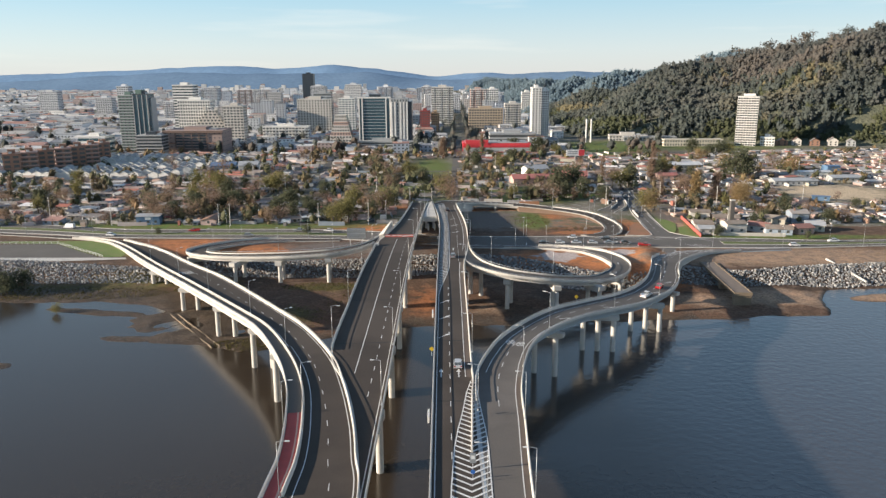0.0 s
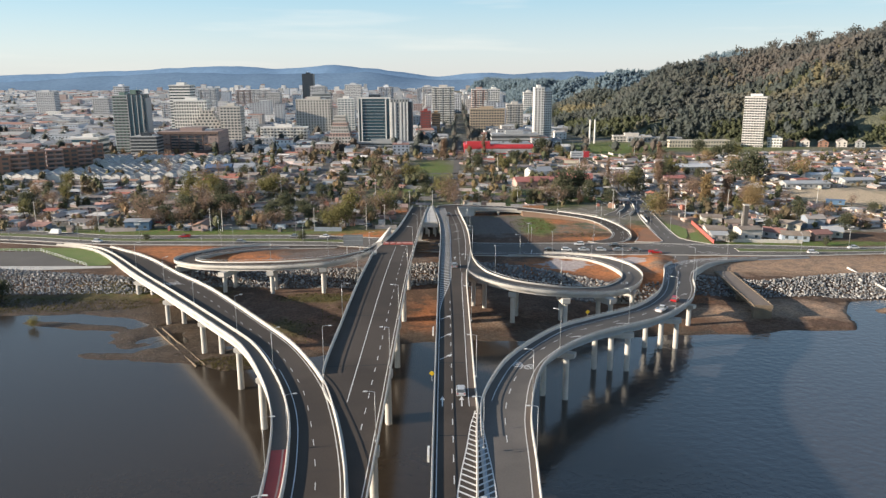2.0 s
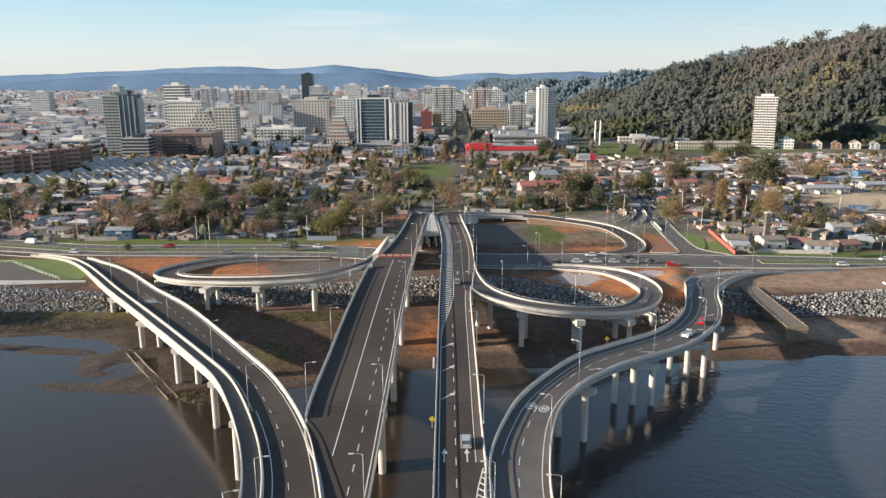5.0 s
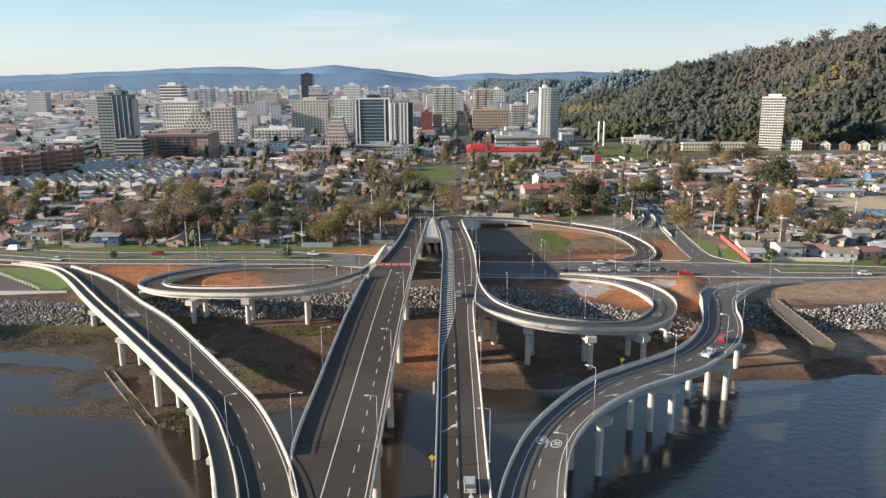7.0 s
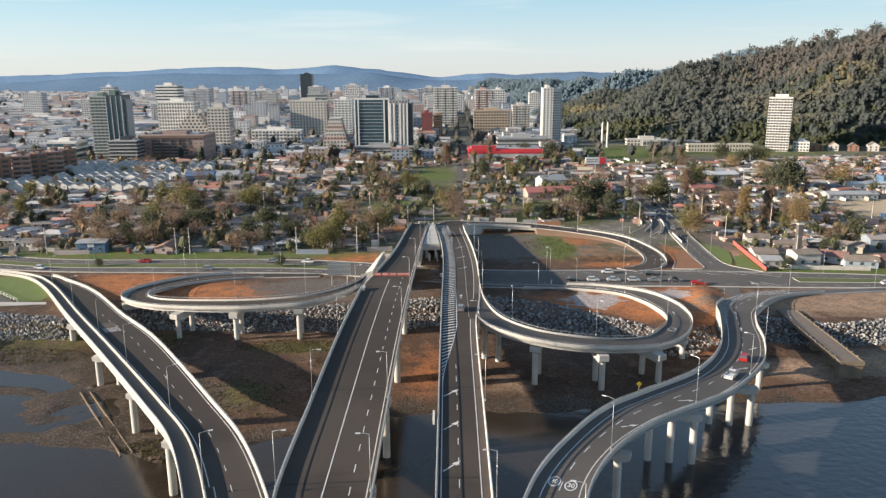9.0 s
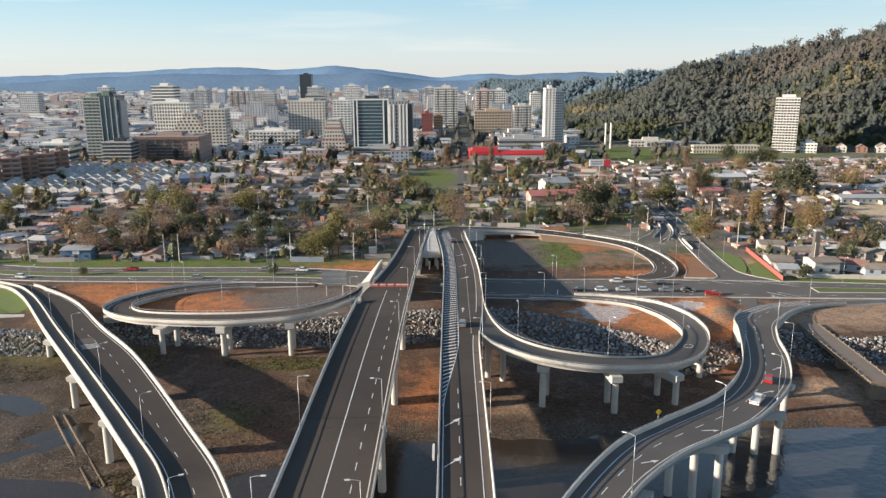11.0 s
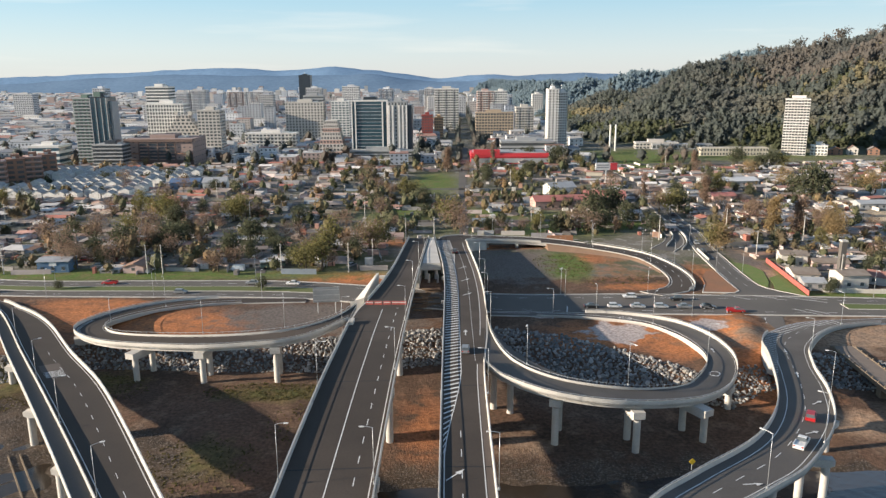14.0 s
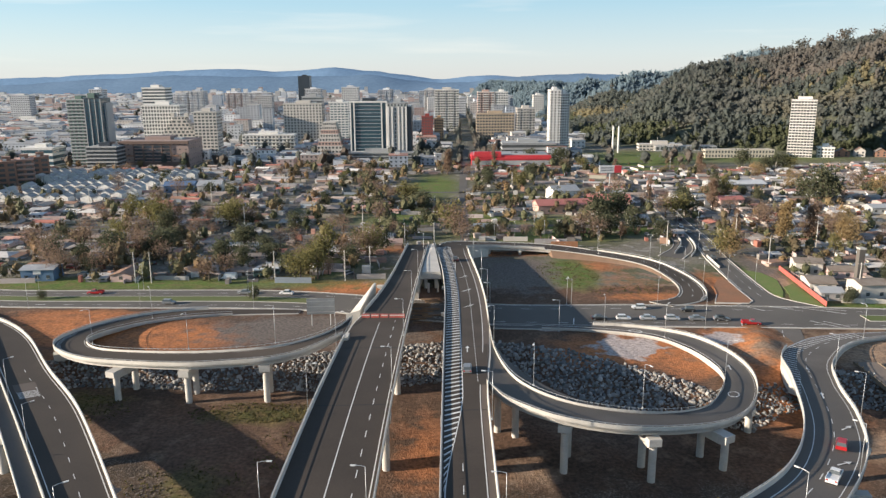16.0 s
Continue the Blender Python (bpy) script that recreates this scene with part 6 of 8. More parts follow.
# glass office with white frame
th = building("glass_office", "glass office building in a white frame", -68, 758, 31, 26, 52, 14, 9, DARKWALL, "grid", CURTAIN, fill=0.96, rise=0.8, single=True)
for x in (-15.8, -12.6, 11.2, 15.4):
    Bag().box(x - 0.55, -1.0, 3.5, x + 0.55, -0.1, 48.6).make("frame_post", WHITEWALL, th, "white frame post")
for z in (5, 47.9):
    Bag().box(-16.4, -1.1, z - 0.6, 16.2, -0.1, z + 0.8).make("frame_beam", WHITEWALL, th, "white frame beam")
for i in range(13):
    Bag().box(-12, -0.4, 8 + i * 3.05, 11, -0.08, 8.35 + i * 3.05).make("mullion", STEEL, th)
th = building("office_wing", "white office wing with vertical window strips", -43.5, 757, 17, 24, 51, 14, 6, GREYWALL, "grid", fill=0.4, rise=0.7)
for x in (-7.6, -4.2, 1.4, 4.6, 7.8):
    Bag().box(x - 0.7, -0.9, 2, x + 0.7, -0.08, 44).make("vertical_fin", WHITEWALL, th, "white vertical fin")
Bag().box(8.6, 0, 0, 12.5, 24, 44).make("dark_side", DARKWALL, th)
building("office_podium", "long low pavilion in front of glass office", -58, 744, 64, 10, 9.5, 2, 16, GREYWALL, "band")
# pyramid block
th = thing("pyramid_block", "brown brick apartment block tapering like a pyramid", "building", (-103.5, 760, 4.4))
for i in range(9):
    w = 11 - (i - 2) * 0.9 if i > 2 else 11
    Bag().box(-w, i * 0.6, i * 3.4, w, 18, i * 3.4 + 3.4).make("storey", TANWALL if i % 3 else PINKWALL, th)
    b = Bag()
    quad_rows(b, -w, w, i * 0.6 - 0.05, i * 3.4 + 0.9, i * 3.4 + 2.5, 7)
    tagged(b.make("glazing_band", GLASS, th), kind="stuff")
building("low_white_flats", "long low white apartment row", -176, 840, 51, 14, 18, 4, 14, WHITEWALL, "balcony")
# red store
th = building("red_store", "long low red store with grey roof", 50, 688, 62, 30, 13, 2, 10, REDWALL, "grid", fill=0.05, rise=0.05, roof=False)
Bag().box(-31.4, -0.5, 5.4, 31.4, 30.5, 7.0).make("fascia", REDWALL, th)
Bag().box(-31, -0.3, 1.0, 31, -0.05, 4.6).make("shop_front", GREYWALL, th)
Bag().box(-29, 2, 8.6, 29, 28, 9.1).make("roof_deck", GREYWALL, th)
Bag().box(-29, -0.6, 7.4, -8, 3, 11.5).make("raised_fascia", REDWALL, th)
building("dark_store", "low dark flat-roofed building behind red store", 70, 745, 46, 20, 17, 3, 9, GREYWALL, "band")
building("orange_flats", "orange tan apartment block with windows", 56, 975, 44, 18, 31, 8, 13, material("orange_render", (0.47, 0.37, 0.27), 0.8, scale=0.1), "grid")
building("pair_tower", "pale twin tower with red panels", 54, 1150, 23, 20, 52, 15, 6, PINKWALL, "balcony", slab_mat=WHITEWALL)
building("pair_tower", "pale twin tower with windows", 76, 1150, 17, 20, 52, 15, 5, WHITEWALL, "grid")
building("stepped_tower", "pale tower with stepped top and side balconies", 0, 1050, 30, 22, 57, 17, 9, TANWALL, "balcony", slab_mat=WHITEWALL)
building("red_block", "dark red apartment block with rounded top", -21.5, 917, 12, 16, 31, 9, 4, material("dark_red_render", (0.28, 0.055, 0.05), 0.8, scale=0.1), "grid")
building("pale_orange_block", "narrow pale orange block beside red one", -9, 930, 10, 14, 28, 8, 4, material("apricot_render", (0.58, 0.36, 0.20), 0.8, scale=0.1), "grid")
building("cream_point_block", "cream apartment block with balconies", 91, 973, 21, 18, 37, 11, 6, TANWALL, "balcony")
building("city_block_tower", "far white tower with windows", 145, 1300, 17, 16, 44, 12, 5, WHITEWALL, "grid")
building("hillside_tower", "white twin block on the hillside", 247, 1480, 13, 12, 44, 12, 5, WHITEWALL, "grid")
for x, y, w, top, n in ((-246, 1500, 29, 52, 9), (-165, 1400, 29, 56, 9), (-676, 1300, 31, 47, 9), (-427, 1400, 26, 51, 8), (-460, 1400, 29, 48, 8), (-350, 1500, 52, 46, 14), (-392, 1500, 31, 46, 8), (-485, 1150, 17, 58, 5), (-120, 1600, 30, 48, 8), (-40, 1700, 36, 44, 9), (-300, 1350, 24, 44, 7), (20, 1350, 24, 40, 7), (-560, 1250, 26, 38, 7), (-205, 1250, 26, 38, 7), (-90, 1180, 26, 36, 7), (110, 1500, 24, 38, 7), (-400, 1120, 26, 36, 8), (-30, 1500, 22, 50, 6)):
    building("city_block_tower", "distant pale apartment tower with window rows", x, y, w, 18, top, int(top / 3), n, CITY, "grid" if n % 2 else "balcony")
# brick flats and grey row houses on the west side
for i, (x, y) in enumerate(((-314, 531), (-309, 545), (-304, 559), (-298, 573), (-294, 588), (-290, 602), (-287, 616))):
    building("brick_flats", "red brick flats with open galleries", x, y, 15, 11, 20.5, 5, 4, BRICKWALL, "slab" if i % 2 else "grid", slab_mat=BRICKWALL if not i % 2 else PINKWALL, turn=-62)
# two white chimneys, a billboard, a red and white sign
for x in (151, 156):
    th = thing("white_mast", "tall white slender mast near park", "mast", (x, 788, 4.4))
    Bag().tube((0, 0, 0), (0, 0, 24), 0.9, 0.8, 12).make("shaft", WHITEWALL, th)
    Bag().tube((0, 0, 24), (0, 0, 24.6), 1.0, 1.0, 12).make("cap", GREYWALL, th)
th = thing("billboard", "white and red roadside billboard on a post", "billboard", (101, 567, 4.5), 4)
Bag().tube((0, 0, 0), (0, 0, 10), 0.45, 0.4, 10).make("post", STEEL, th)
p = Bag().box(-7, -0.5, 10, 7, 0.3, 14.5).make("panel", WHITE, th)
Bag().box(2.5, -0.56, 10, 7, -0.5, 14.5).make("red_field", REDWALL, p)
for z in (11.2, 12.7):
    Bag().box(-6, -0.56, z, 1.5, -0.5, z + 0.7).make("text_bar", SIGNGREY, p)

# ---- the rest of the city, too small to pick apart ----
rng = random.Random(11)
walls, roofs, panes = Bag(), Bag(), Bag()
KEEP = [(300, 745, 30), (231, 752, 60), (102, 820, 22), (-285, 700, 40), (-231, 700, 45), (-330, 703, 30), (-62, 765, 50), (50, 700, 45), (-103, 765, 20), (-257, 775, 25), (-158, 935, 32), (-170, 815, 32), (56, 980, 30)]
def hill_clear(x, y):
    return x < 130 + (y - 820) * 0.16 if y > 780 else x < 118
count = 0
y = 700.0
while y < 3200:
    row = 24 + (y - 700) * 0.022
    x = -0.66 * y - 40
    while x < min(0.32 * y, 300):
        w, d = rng.uniform(8, 21) * (1 + (y - 700) / 2800), rng.uniform(9, 20)
        h = rng.choice((3, 3.2, 3.5, 4, 4, 5, 6, 6, 7, 9)) * rng.uniform(0.85, 1.2)
        across = x / y
        if across < -0.36 and rng.random() < 0.35:
            # broad warehouses to the west
            w, d, h = rng.uniform(24, 46), rng.uniform(18, 34), rng.uniform(5, 8)
        elif -0.33 < across < 0.1 and y > 950 and rng.random() < 0.13:
            h, w = rng.uniform(14, 31), rng.uniform(12, 20)
        elif y > 900 and rng.random() < 0.03:
            h, w = rng.uniform(12, 22), rng.uniform(12, 20)
        px, py = x + rng.uniform(-4, 4), y + rng.uniform(-8, 8)
        # the tree-lined avenue stays open
        if hill_clear(px, py) and abs(px - (18 + (py - 700) * 0.012)) > 14 + w / 2 and all(math.hypot(px - a, py - b) > r + w / 2 for a, b, r in KEEP) and rng.random() < 0.93:
            z = float(4.3 + 3.0 * smooth(760, 1500, np.array(py)))
            a = rng.choice((0.06, 0.06, 0.02, -0.04)) + rng.uniform(-0.03, 0.03)
            walls.turned(px, py, z - 0.5, z + h, w, d, a)
            if h < 7.5 and rng.random() < 0.6:
                c, s = math.cos(a), math.sin(a)
                g = rng.uniform(1.2, 2.6)
                P = [(-w / 2 - 0.3, -d / 2 - 0.3, 0), (w / 2 + 0.3, -d / 2 - 0.3, 0), (w / 2 + 0.3, d / 2 + 0.3, 0), (-w / 2 - 0.3, d / 2 + 0.3, 0), (-w / 2 + 1.5, 0, g), (w / 2 - 1.5, 0, g)]
                roofs.add([(px + u * c - k * s, py + u * s + k * c, z + h + 0.02 + q) for u, k, q in P], [(0, 1, 5, 4), (1, 2, 5), (2, 3, 4, 5), (3, 0, 4)])
            else:
                roofs.turned(px, py, z + h, z + h + 0.5, w + 0.4, d + 0.4, a)
                if rng.random() < 0.4:
                    roofs.turned(px + rng.uniform(-3, 3), py, z + h + 0.5, z + h + 2.4, 4, 4, a)
            fl = max(1, int(h / 3))
            nc = max(2, int(w / 3.4))
            c, s = math.cos(a), math.sin(a)
            if py < 1900:
                for i in range(fl):
                    for k in range(nc):
                        u = -w / 2 + (k + 0.5) * w / nc
                        z0 = z + i * (h / fl) + 0.9
                        q = [(u - 0.7, -d / 2 - 0.06, z0), (u + 0.7, -d / 2 - 0.06, z0), (u + 0.7, -d / 2 - 0.06, z0 + 1.3), (u - 0.7, -d / 2 - 0.06, z0 + 1.3)]
                        panes.add([(px + m * c - n * s, py + m * s + n * c, r) for m, n, r in q], [(0, 1, 2, 3)])
            count += 1
        x += w + rng.uniform(1, 9)
    y += row
low_city = thing("distant_city", "dense low city blocks in pale and brown tones", "city", (0, 1500, 5), kind="stuff")
inv = low_city.matrix_world.inverted()
for nm, bag, mat in (("block_walls", walls, CITY), ("block_roofs", roofs, CITY_ROOF), ("block_windows", panes, GLASS)):
    tagged(bag.make(nm, mat, low_city), kind="stuff").matrix_parent_inverse = inv

# small houses along the foot of the hill
for i, (x, y, w, tone) in enumerate(((338, 744, 11, BRICKWALL), (353, 744, 8, TANWALL), (370, 742, 9, BRICKWALL), (387, 740, 9, TANWALL), (403, 736, 8, GREYWALL))):
    th = thing("hill_foot_house", "two-storey house below the wooded hill", "house", (x, y, 4.4), -18)
    h = 4.6 + (i % 2)
    W = w / 2
    Bag().add([(-W, 0, 0), (W, 0, 0), (W, 8, 0), (-W, 8, 0), (-W, 0, h), (W, 0, h), (W, 8, h), (-W, 8, h), (0, 0, h + 2.6), (0, 8, h + 2.6)], [(0, 1, 5, 8, 4), (1, 2, 6, 5), (2, 3, 7, 9, 6), (3, 0, 4, 7)]).make("wall", tone, th)
    Bag().add([(-W - 0.4, -0.5, h - 0.2), (0, -0.5, h + 2.85), (W + 0.4, -0.5, h - 0.2), (-W - 0.4, 8.4, h - 0.2), (0, 8.4, h + 2.85), (W + 0.4, 8.4, h - 0.2)], [(0, 1, 4, 3), (1, 2, 5, 4)]).make("roof", ROOF, th)
    for z in (0.8, 3.1):
        for u in (-W * 0.5, W * 0.5):
            Bag().box(u - 0.7, -0.06, z, u + 0.7, 0.02, z + 1.4).make("window", DARK_PANE, th)
building("low_hall_row", "long low pale halls below the hill", 222, 800, 56, 12, 9.5, 1, 14, GREYWALL, turn=-3, roof=False)


# ---- houses between the avenue and the city ----
def house(style, seed):
    """Walls, pitched sheet roof with eaves, door, windows and, on some, a porch or an extension."""
    r = random.Random(seed)
    w, d, h, g = {"gable": (9.0, 7.5, 2.3, 1.25), "long": (13.5, 7.5, 2.4, 1.1), "shed": (8.0, 6.5, 2.3, 0.55), "two": (8.0, 7.5, 4.7, 1.3), "hip": (10.0, 9.0, 2.4, 1.45)}[style]
    th = thing("house", {"gable": "small house with pitched sheet roof", "long": "long low house with pitched sheet roof", "shed": "makeshift house with sloping sheet roof", "two": "two-storey house with pitched roof", "hip": "single-storey house with hipped roof"}[style], "house", group="houses of the riverside town")
    W, D = w / 2, d / 2
    b = Bag()
    if style == "shed":
        b.add([(-W, -D, -0.5), (W, -D, -0.5), (W, D, -0.5), (-W, D, -0.5), (-W, -D, h), (W, -D, h), (W, D, h + g), (-W, D, h + g)], [(0, 1, 5, 4), (1, 2, 6, 5), (2, 3, 7, 6), (3, 0, 4, 7)])
        rf = Bag().add([(-W - 0.4, -D - 0.5, h), (W + 0.4, -D - 0.5, h), (W + 0.4, D + 0.4, h + g + 0.12), (-W - 0.4, D + 0.4, h + g + 0.12)] + [(-W - 0.4, -D - 0.5, h - 0.12), (W + 0.4, -D - 0.5, h - 0.12), (W + 0.4, D + 0.4, h + g), (-W - 0.4, D + 0.4, h + g)], [(0, 1, 2, 3), (7, 6, 5, 4), (0, 4, 5, 1), (1, 5, 6, 2), (2, 6, 7, 3), (3, 7, 4, 0)])
    elif style == "hip":
        b.box(-W, -D, -0.5, W, D, h)
        rf = Bag().add([(-W - 0.5, -D - 0.5, h - 0.05), (W + 0.5, -D - 0.5, h - 0.05), (W + 0.5, D + 0.5, h - 0.05), (-W - 0.5, D + 0.5, h - 0.05), (-W * 0.35, 0, h + g), (W * 0.35, 0, h + g)], [(0, 1, 5, 4), (1, 2, 5), (2, 3, 4, 5), (3, 0, 4), (3, 2, 1, 0)])
    else:
        b.add([(-W, -D, -0.5), (W, -D, -0.5), (W, D, -0.5), (-W, D, -0.5), (-W, -D, h), (W, -D, h), (W, D, h), (-W, D, h), (-W, 0, h + g), (W, 0, h + g)], [(0, 1, 5, 4), (1, 2, 6, 9, 5), (2, 3, 7, 6), (3, 0, 4, 8, 7)])
        e, t = 0.45, 0.14
        dz = g * e / D
        P = [(x, y, z) for lift in (t, 0.0) for x in (-W - e, W + e) for y, z in ((-D - e, h - dz + lift), (0, h + g + lift), (D + e, h - dz + lift))]
        rf = Bag().add(P, [(0, 3, 4, 1), (1, 4, 5, 2), (7, 10, 9, 6), (8, 11, 10, 7), (0, 6, 9, 3), (2, 5, 11, 8), (0, 1, 7, 6), (1, 2, 8, 7), (3, 9, 10, 4), (4, 10, 11, 5)])
    b.make("wall", HOUSE, th)
    rf.make("roof", ROOF, th)
    Bag().box(-0.5 + r.uniform(-1, 1), -D - 0.06, 0, 0.45 + r.uniform(-0.2, 1), -D + 0.02, 1.95).make("door", BARK, th, "dark door")
    for x in (-W * 0.6, W * 0.62):
        for z in ((0.9,) if style != "two" else (0.9, 3.2)):
            o = Bag().box(x - 0.65, -D - 0.05, z, x + 0.65, -D + 0.02, z + 1.1).make("window", GLASS, th)
    o = Bag().box(-W - 0.05, -0.6, 1.0, -W + 0.02, 0.6, 2.1).make("window", GLASS, th)
    if seed % 2:
        Bag().box(W - 0.2, -D + 0.6, -0.4, W + 2.8, D - 1.0, 2.15).make("lean_to_wall", HOUSE, th)
        Bag().add([(W - 0.1, -D + 0.4, 2.65), (W + 3.0, -D + 0.4, 2.15), (W + 3.0, D - 0.8, 2.15), (W - 0.1, D - 0.8, 2.65), (W - 0.1, -D + 0.4, 2.55), (W + 3.0, -D + 0.4, 2.05), (W + 3.0, D - 0.8, 2.05), (W - 0.1, D - 0.8, 2.55)], [(0, 1, 2, 3), (7, 6, 5, 4), (0, 4, 5, 1), (1, 5, 6, 2), (2, 6, 7, 3)]).make("lean_to_roof", ROOF, th)
    if style in ("gable", "two"):
        Bag().box(W * 0.4, D * 0.2, h + g * 0.5, W * 0.4 + 0.6, D * 0.2 + 0.6, h + g + 0.9).make("chimney", BRICKWALL, th)
    return th


HOUSES = [house(s, i) for i, s in enumerate(("gable", "long", "shed", "two", "hip", "gable", "shed", "hip"))]
used = [False] * len(HOUSES)
rng = random.Random(21)
taken = []
ROAD_POINTS = np.vstack([r.mid[:, :2] for r in STREETS])
ROAD_HALF = np.concatenate([np.full(r.n, float(r.w.mean()) / 2) for r in STREETS])
def on_field(x, y):
    """The bare dirt sports field on the east side."""
    return 204 < x - 0.33 * (y - 447) < 275 and 414 < y < 476
def free(x, y, r):
    if abs(x - np.interp(y, [345, 410], [-13, -5])) < 16 + r and y < 402:
        return False
    if x > -8 - r and x < 118 and y < 408 + r:
        return False
    if (-30 < x < 14) and 530 < y < 640:
        return False
    if 112 < x < 310 and y > 640 + 0.22 * (x - 130):
        return False
    if y > 645 and -45 < x < 60 or (x > 130 and y > 690):
        return False
    if np.min(np.hypot(ROAD_POINTS[:, 0] - x, ROAD_POINTS[:, 1] - y) - ROAD_HALF) < r:
        return False
    if math.hypot((x + 300) / 1.2, y - 575) < 52:
        return False
    if on_field(x, y):
        return False
    return all(math.hypot(x - a, y - b) > r + q for a, b, q in taken)
far_walls, far_roofs = Bag(), Bag()
placed = 0
def put_house(x, y, k, a, s=1.0):
    global placed
    taken.append((x, y, 4.6 * s))
    m = pose(x, y, 4.45, 0, 0, a) @ Matrix.Diagonal((s * 1.22, s * 1.22, s * 0.82, 1))
    if not used[k]:
        used[k] = True
        HOUSES[k].matrix_basis = pose(x, y, 4.45, 0, 0, a)
    else:
        copy_thing(HOUSES[k], m)
    placed += 1


# named neighbours first
def special_house(name, label, x, y, a, w, d, h, g, wall, roof):
    th = thing(name, label, "house", (x, y, 4.45), a)
    taken.append((x, y, max(w, d) * 0.55))
    W, D = w / 2, d / 2
    Bag().add([(-W, -D, -0.5), (W, -D, -0.5), (W, D, -0.5), (-W, D, -0.5), (-W, -D, h), (W, -D, h), (W, D, h), (-W, D, h), (-W, 0, h + g), (W, 0, h + g)], [(0, 1, 5, 4), (1, 2, 6, 9, 5), (2, 3, 7, 6), (3, 0, 4, 8, 7)]).make("wall", wall, th)
    e = 0.5
    dz = g * e / D
    P = [(px, py, z) for lift in (0.15, 0.0) for px in (-W - e, W + e) for py, z in ((-D - e, h - dz + lift), (0, h + g + lift), (D + e, h - dz + lift))]
    Bag().add(P, [(0, 3, 4, 1), (1, 4, 5, 2), (7, 10, 9, 6), (8, 11, 10, 7), (0, 6, 9, 3), (2, 5, 11, 8), (0, 1, 7, 6), (1, 2, 8, 7), (3, 9, 10, 4), (4, 10, 11, 5)]).make("roof", roof, th)
    n = max(2, int(w / 3.5))
    for i in range(n):
        px = -W + (i + 0.5) * w / n
        o = Bag().box(px - 0.6, -D - 0.06, 1.0, px + 0.6, -D + 0.02, 2.2).make("window", GLASS, th)
        Bag().box(px - 0.7, -D - 0.1, 0.9, px + 0.7, -D - 0.03, 1.0).make("sill", WHITE, o)
    return th


SHEET_GREY = material("grey_sheet", (0.40, 0.41, 0.42), 0.5, second=(0.32, 0.33, 0.34), scale=0.4)
SHEET_PALE = material("pale_sheet", (0.60, 0.61, 0.61), 0.5, second=(0.50, 0.51, 0.52), scale=0.3)
PINK_ROOF = material("pink_red_roof", (0.42, 0.16, 0.14), 0.7, second=(0.36, 0.14, 0.12), scale=0.2)
BLUE_WALL = material("blue_cladding", (0.10, 0.19, 0.30), 0.7, second=(0.08, 0.15, 0.25), scale=0.3)
RUSTY_ROOF = material("weathered_sheet_roof", (0.27, 0.235, 0.20), 0.8, second=(0.20, 0.15, 0.115), scale=0.35, fine=12)
FADED_RED = material("faded_red_roof", (0.30, 0.14, 0.115), 0.8, second=(0.23, 0.13, 0.11), scale=0.35, fine=12)
BLUE_ROOF = material("blue_sheet_roof", (0.10, 0.18, 0.31), 0.6, second=(0.09, 0.15, 0.26), scale=0.2)
th = special_house("blue_workshop", "blue clad workshop with pale flat roof by avenue", -143.5, 358, 4, 11, 8, 4.2, 0.6, BLUE_WALL, SHEET_GREY)
Bag().box(-1.2, -4.12, 2.6, 1.4, -4.06, 3.9).make("name_board", WHITE, th)
special_house("pink_hall", "long pink walled hall with red roof", 62, 487, 8, 34, 12, 4.5, 2.2, PINKWALL, PINK_ROOF)
special_house("pink_hall", "pink walled hall with red roof near street", 86, 500, -8, 22, 13, 4.5, 2.6, PINKWALL, PINK_ROOF)
special_house("white_cottage", "small white house on grass by street", 89, 450, 3, 8, 6, 4.0, 1.2, WHITEWALL, SHEET_GREY)
special_house("blue_roof_hall", "wide hall with bright blue roof", -166, 564, 6, 18, 13, 4.5, 1.8, BLUE_WALL, BLUE_ROOF)
special_house("white_hall", "white gabled hall beside blue roofed hall", -146, 560, 6, 14, 14, 5, 2.4, WHITEWALL, SHEET_GREY)
special_house("greenhouse_hall", "large pale roofed hall among houses", 179, 568, 4, 34, 16, 3.4, 1.6, GREYWALL, SHEET_PALE)
special_house("red_roof_hall", "low pale hall with faded red roof", 154, 509, 3, 13, 9, 3.0, 1.4, PINKWALL, PINK_ROOF)
special_house("grey_shed", "long grey sheet shed with open front", 228, 481, 1, 28, 10, 3.2, 1.2, GREYWALL, SHEET_GREY)
special_house("white_shed", "long white walled shed behind sports field", 258, 516, 1, 22, 8, 4.0, 0.8, WHITEWALL, SHEET_PALE)
special_house("blue_store", "bright blue clad store with flat roof", 278.5, 532, 1, 9, 9, 6.0, 0.4, BLUE_WALL, BLUE_ROOF)
special_house("grey_shed", "wide grey sheet shed beside white shed", 268, 495, 3, 20, 10, 3.2, 1.2, GREYWALL, SHEET_GREY)
th = special_house("blue_container", "long blue container at edge of dirt field", 215.5, 418.5, -22, 9, 2.6, 2.6, 0.05, BLUE_WALL, BLUE_ROOF)
special_house("white_gable_house", "white gabled house behind trees", 66, 530, 20, 16, 11, 5, 2.6, WHITEWALL, SHEET_GREY)
th = special_house("corner_shop", "pale walled corner building behind red fence", 127, 362, -12, 9, 8, 4.6, 0.8, TANWALL, RUSTY_ROOF)
special_house("corner_house", "low house with rusty roof near red fence", 122, 343, -8, 8, 10, 2.8, 1.0, TANWALL, RUSTY_ROOF)
special_house("corner_house", "low pale house beside red fence", 119.5, 331, -8, 6.5, 7, 2.8, 0.9, HOUSE, SHEET_GREY)
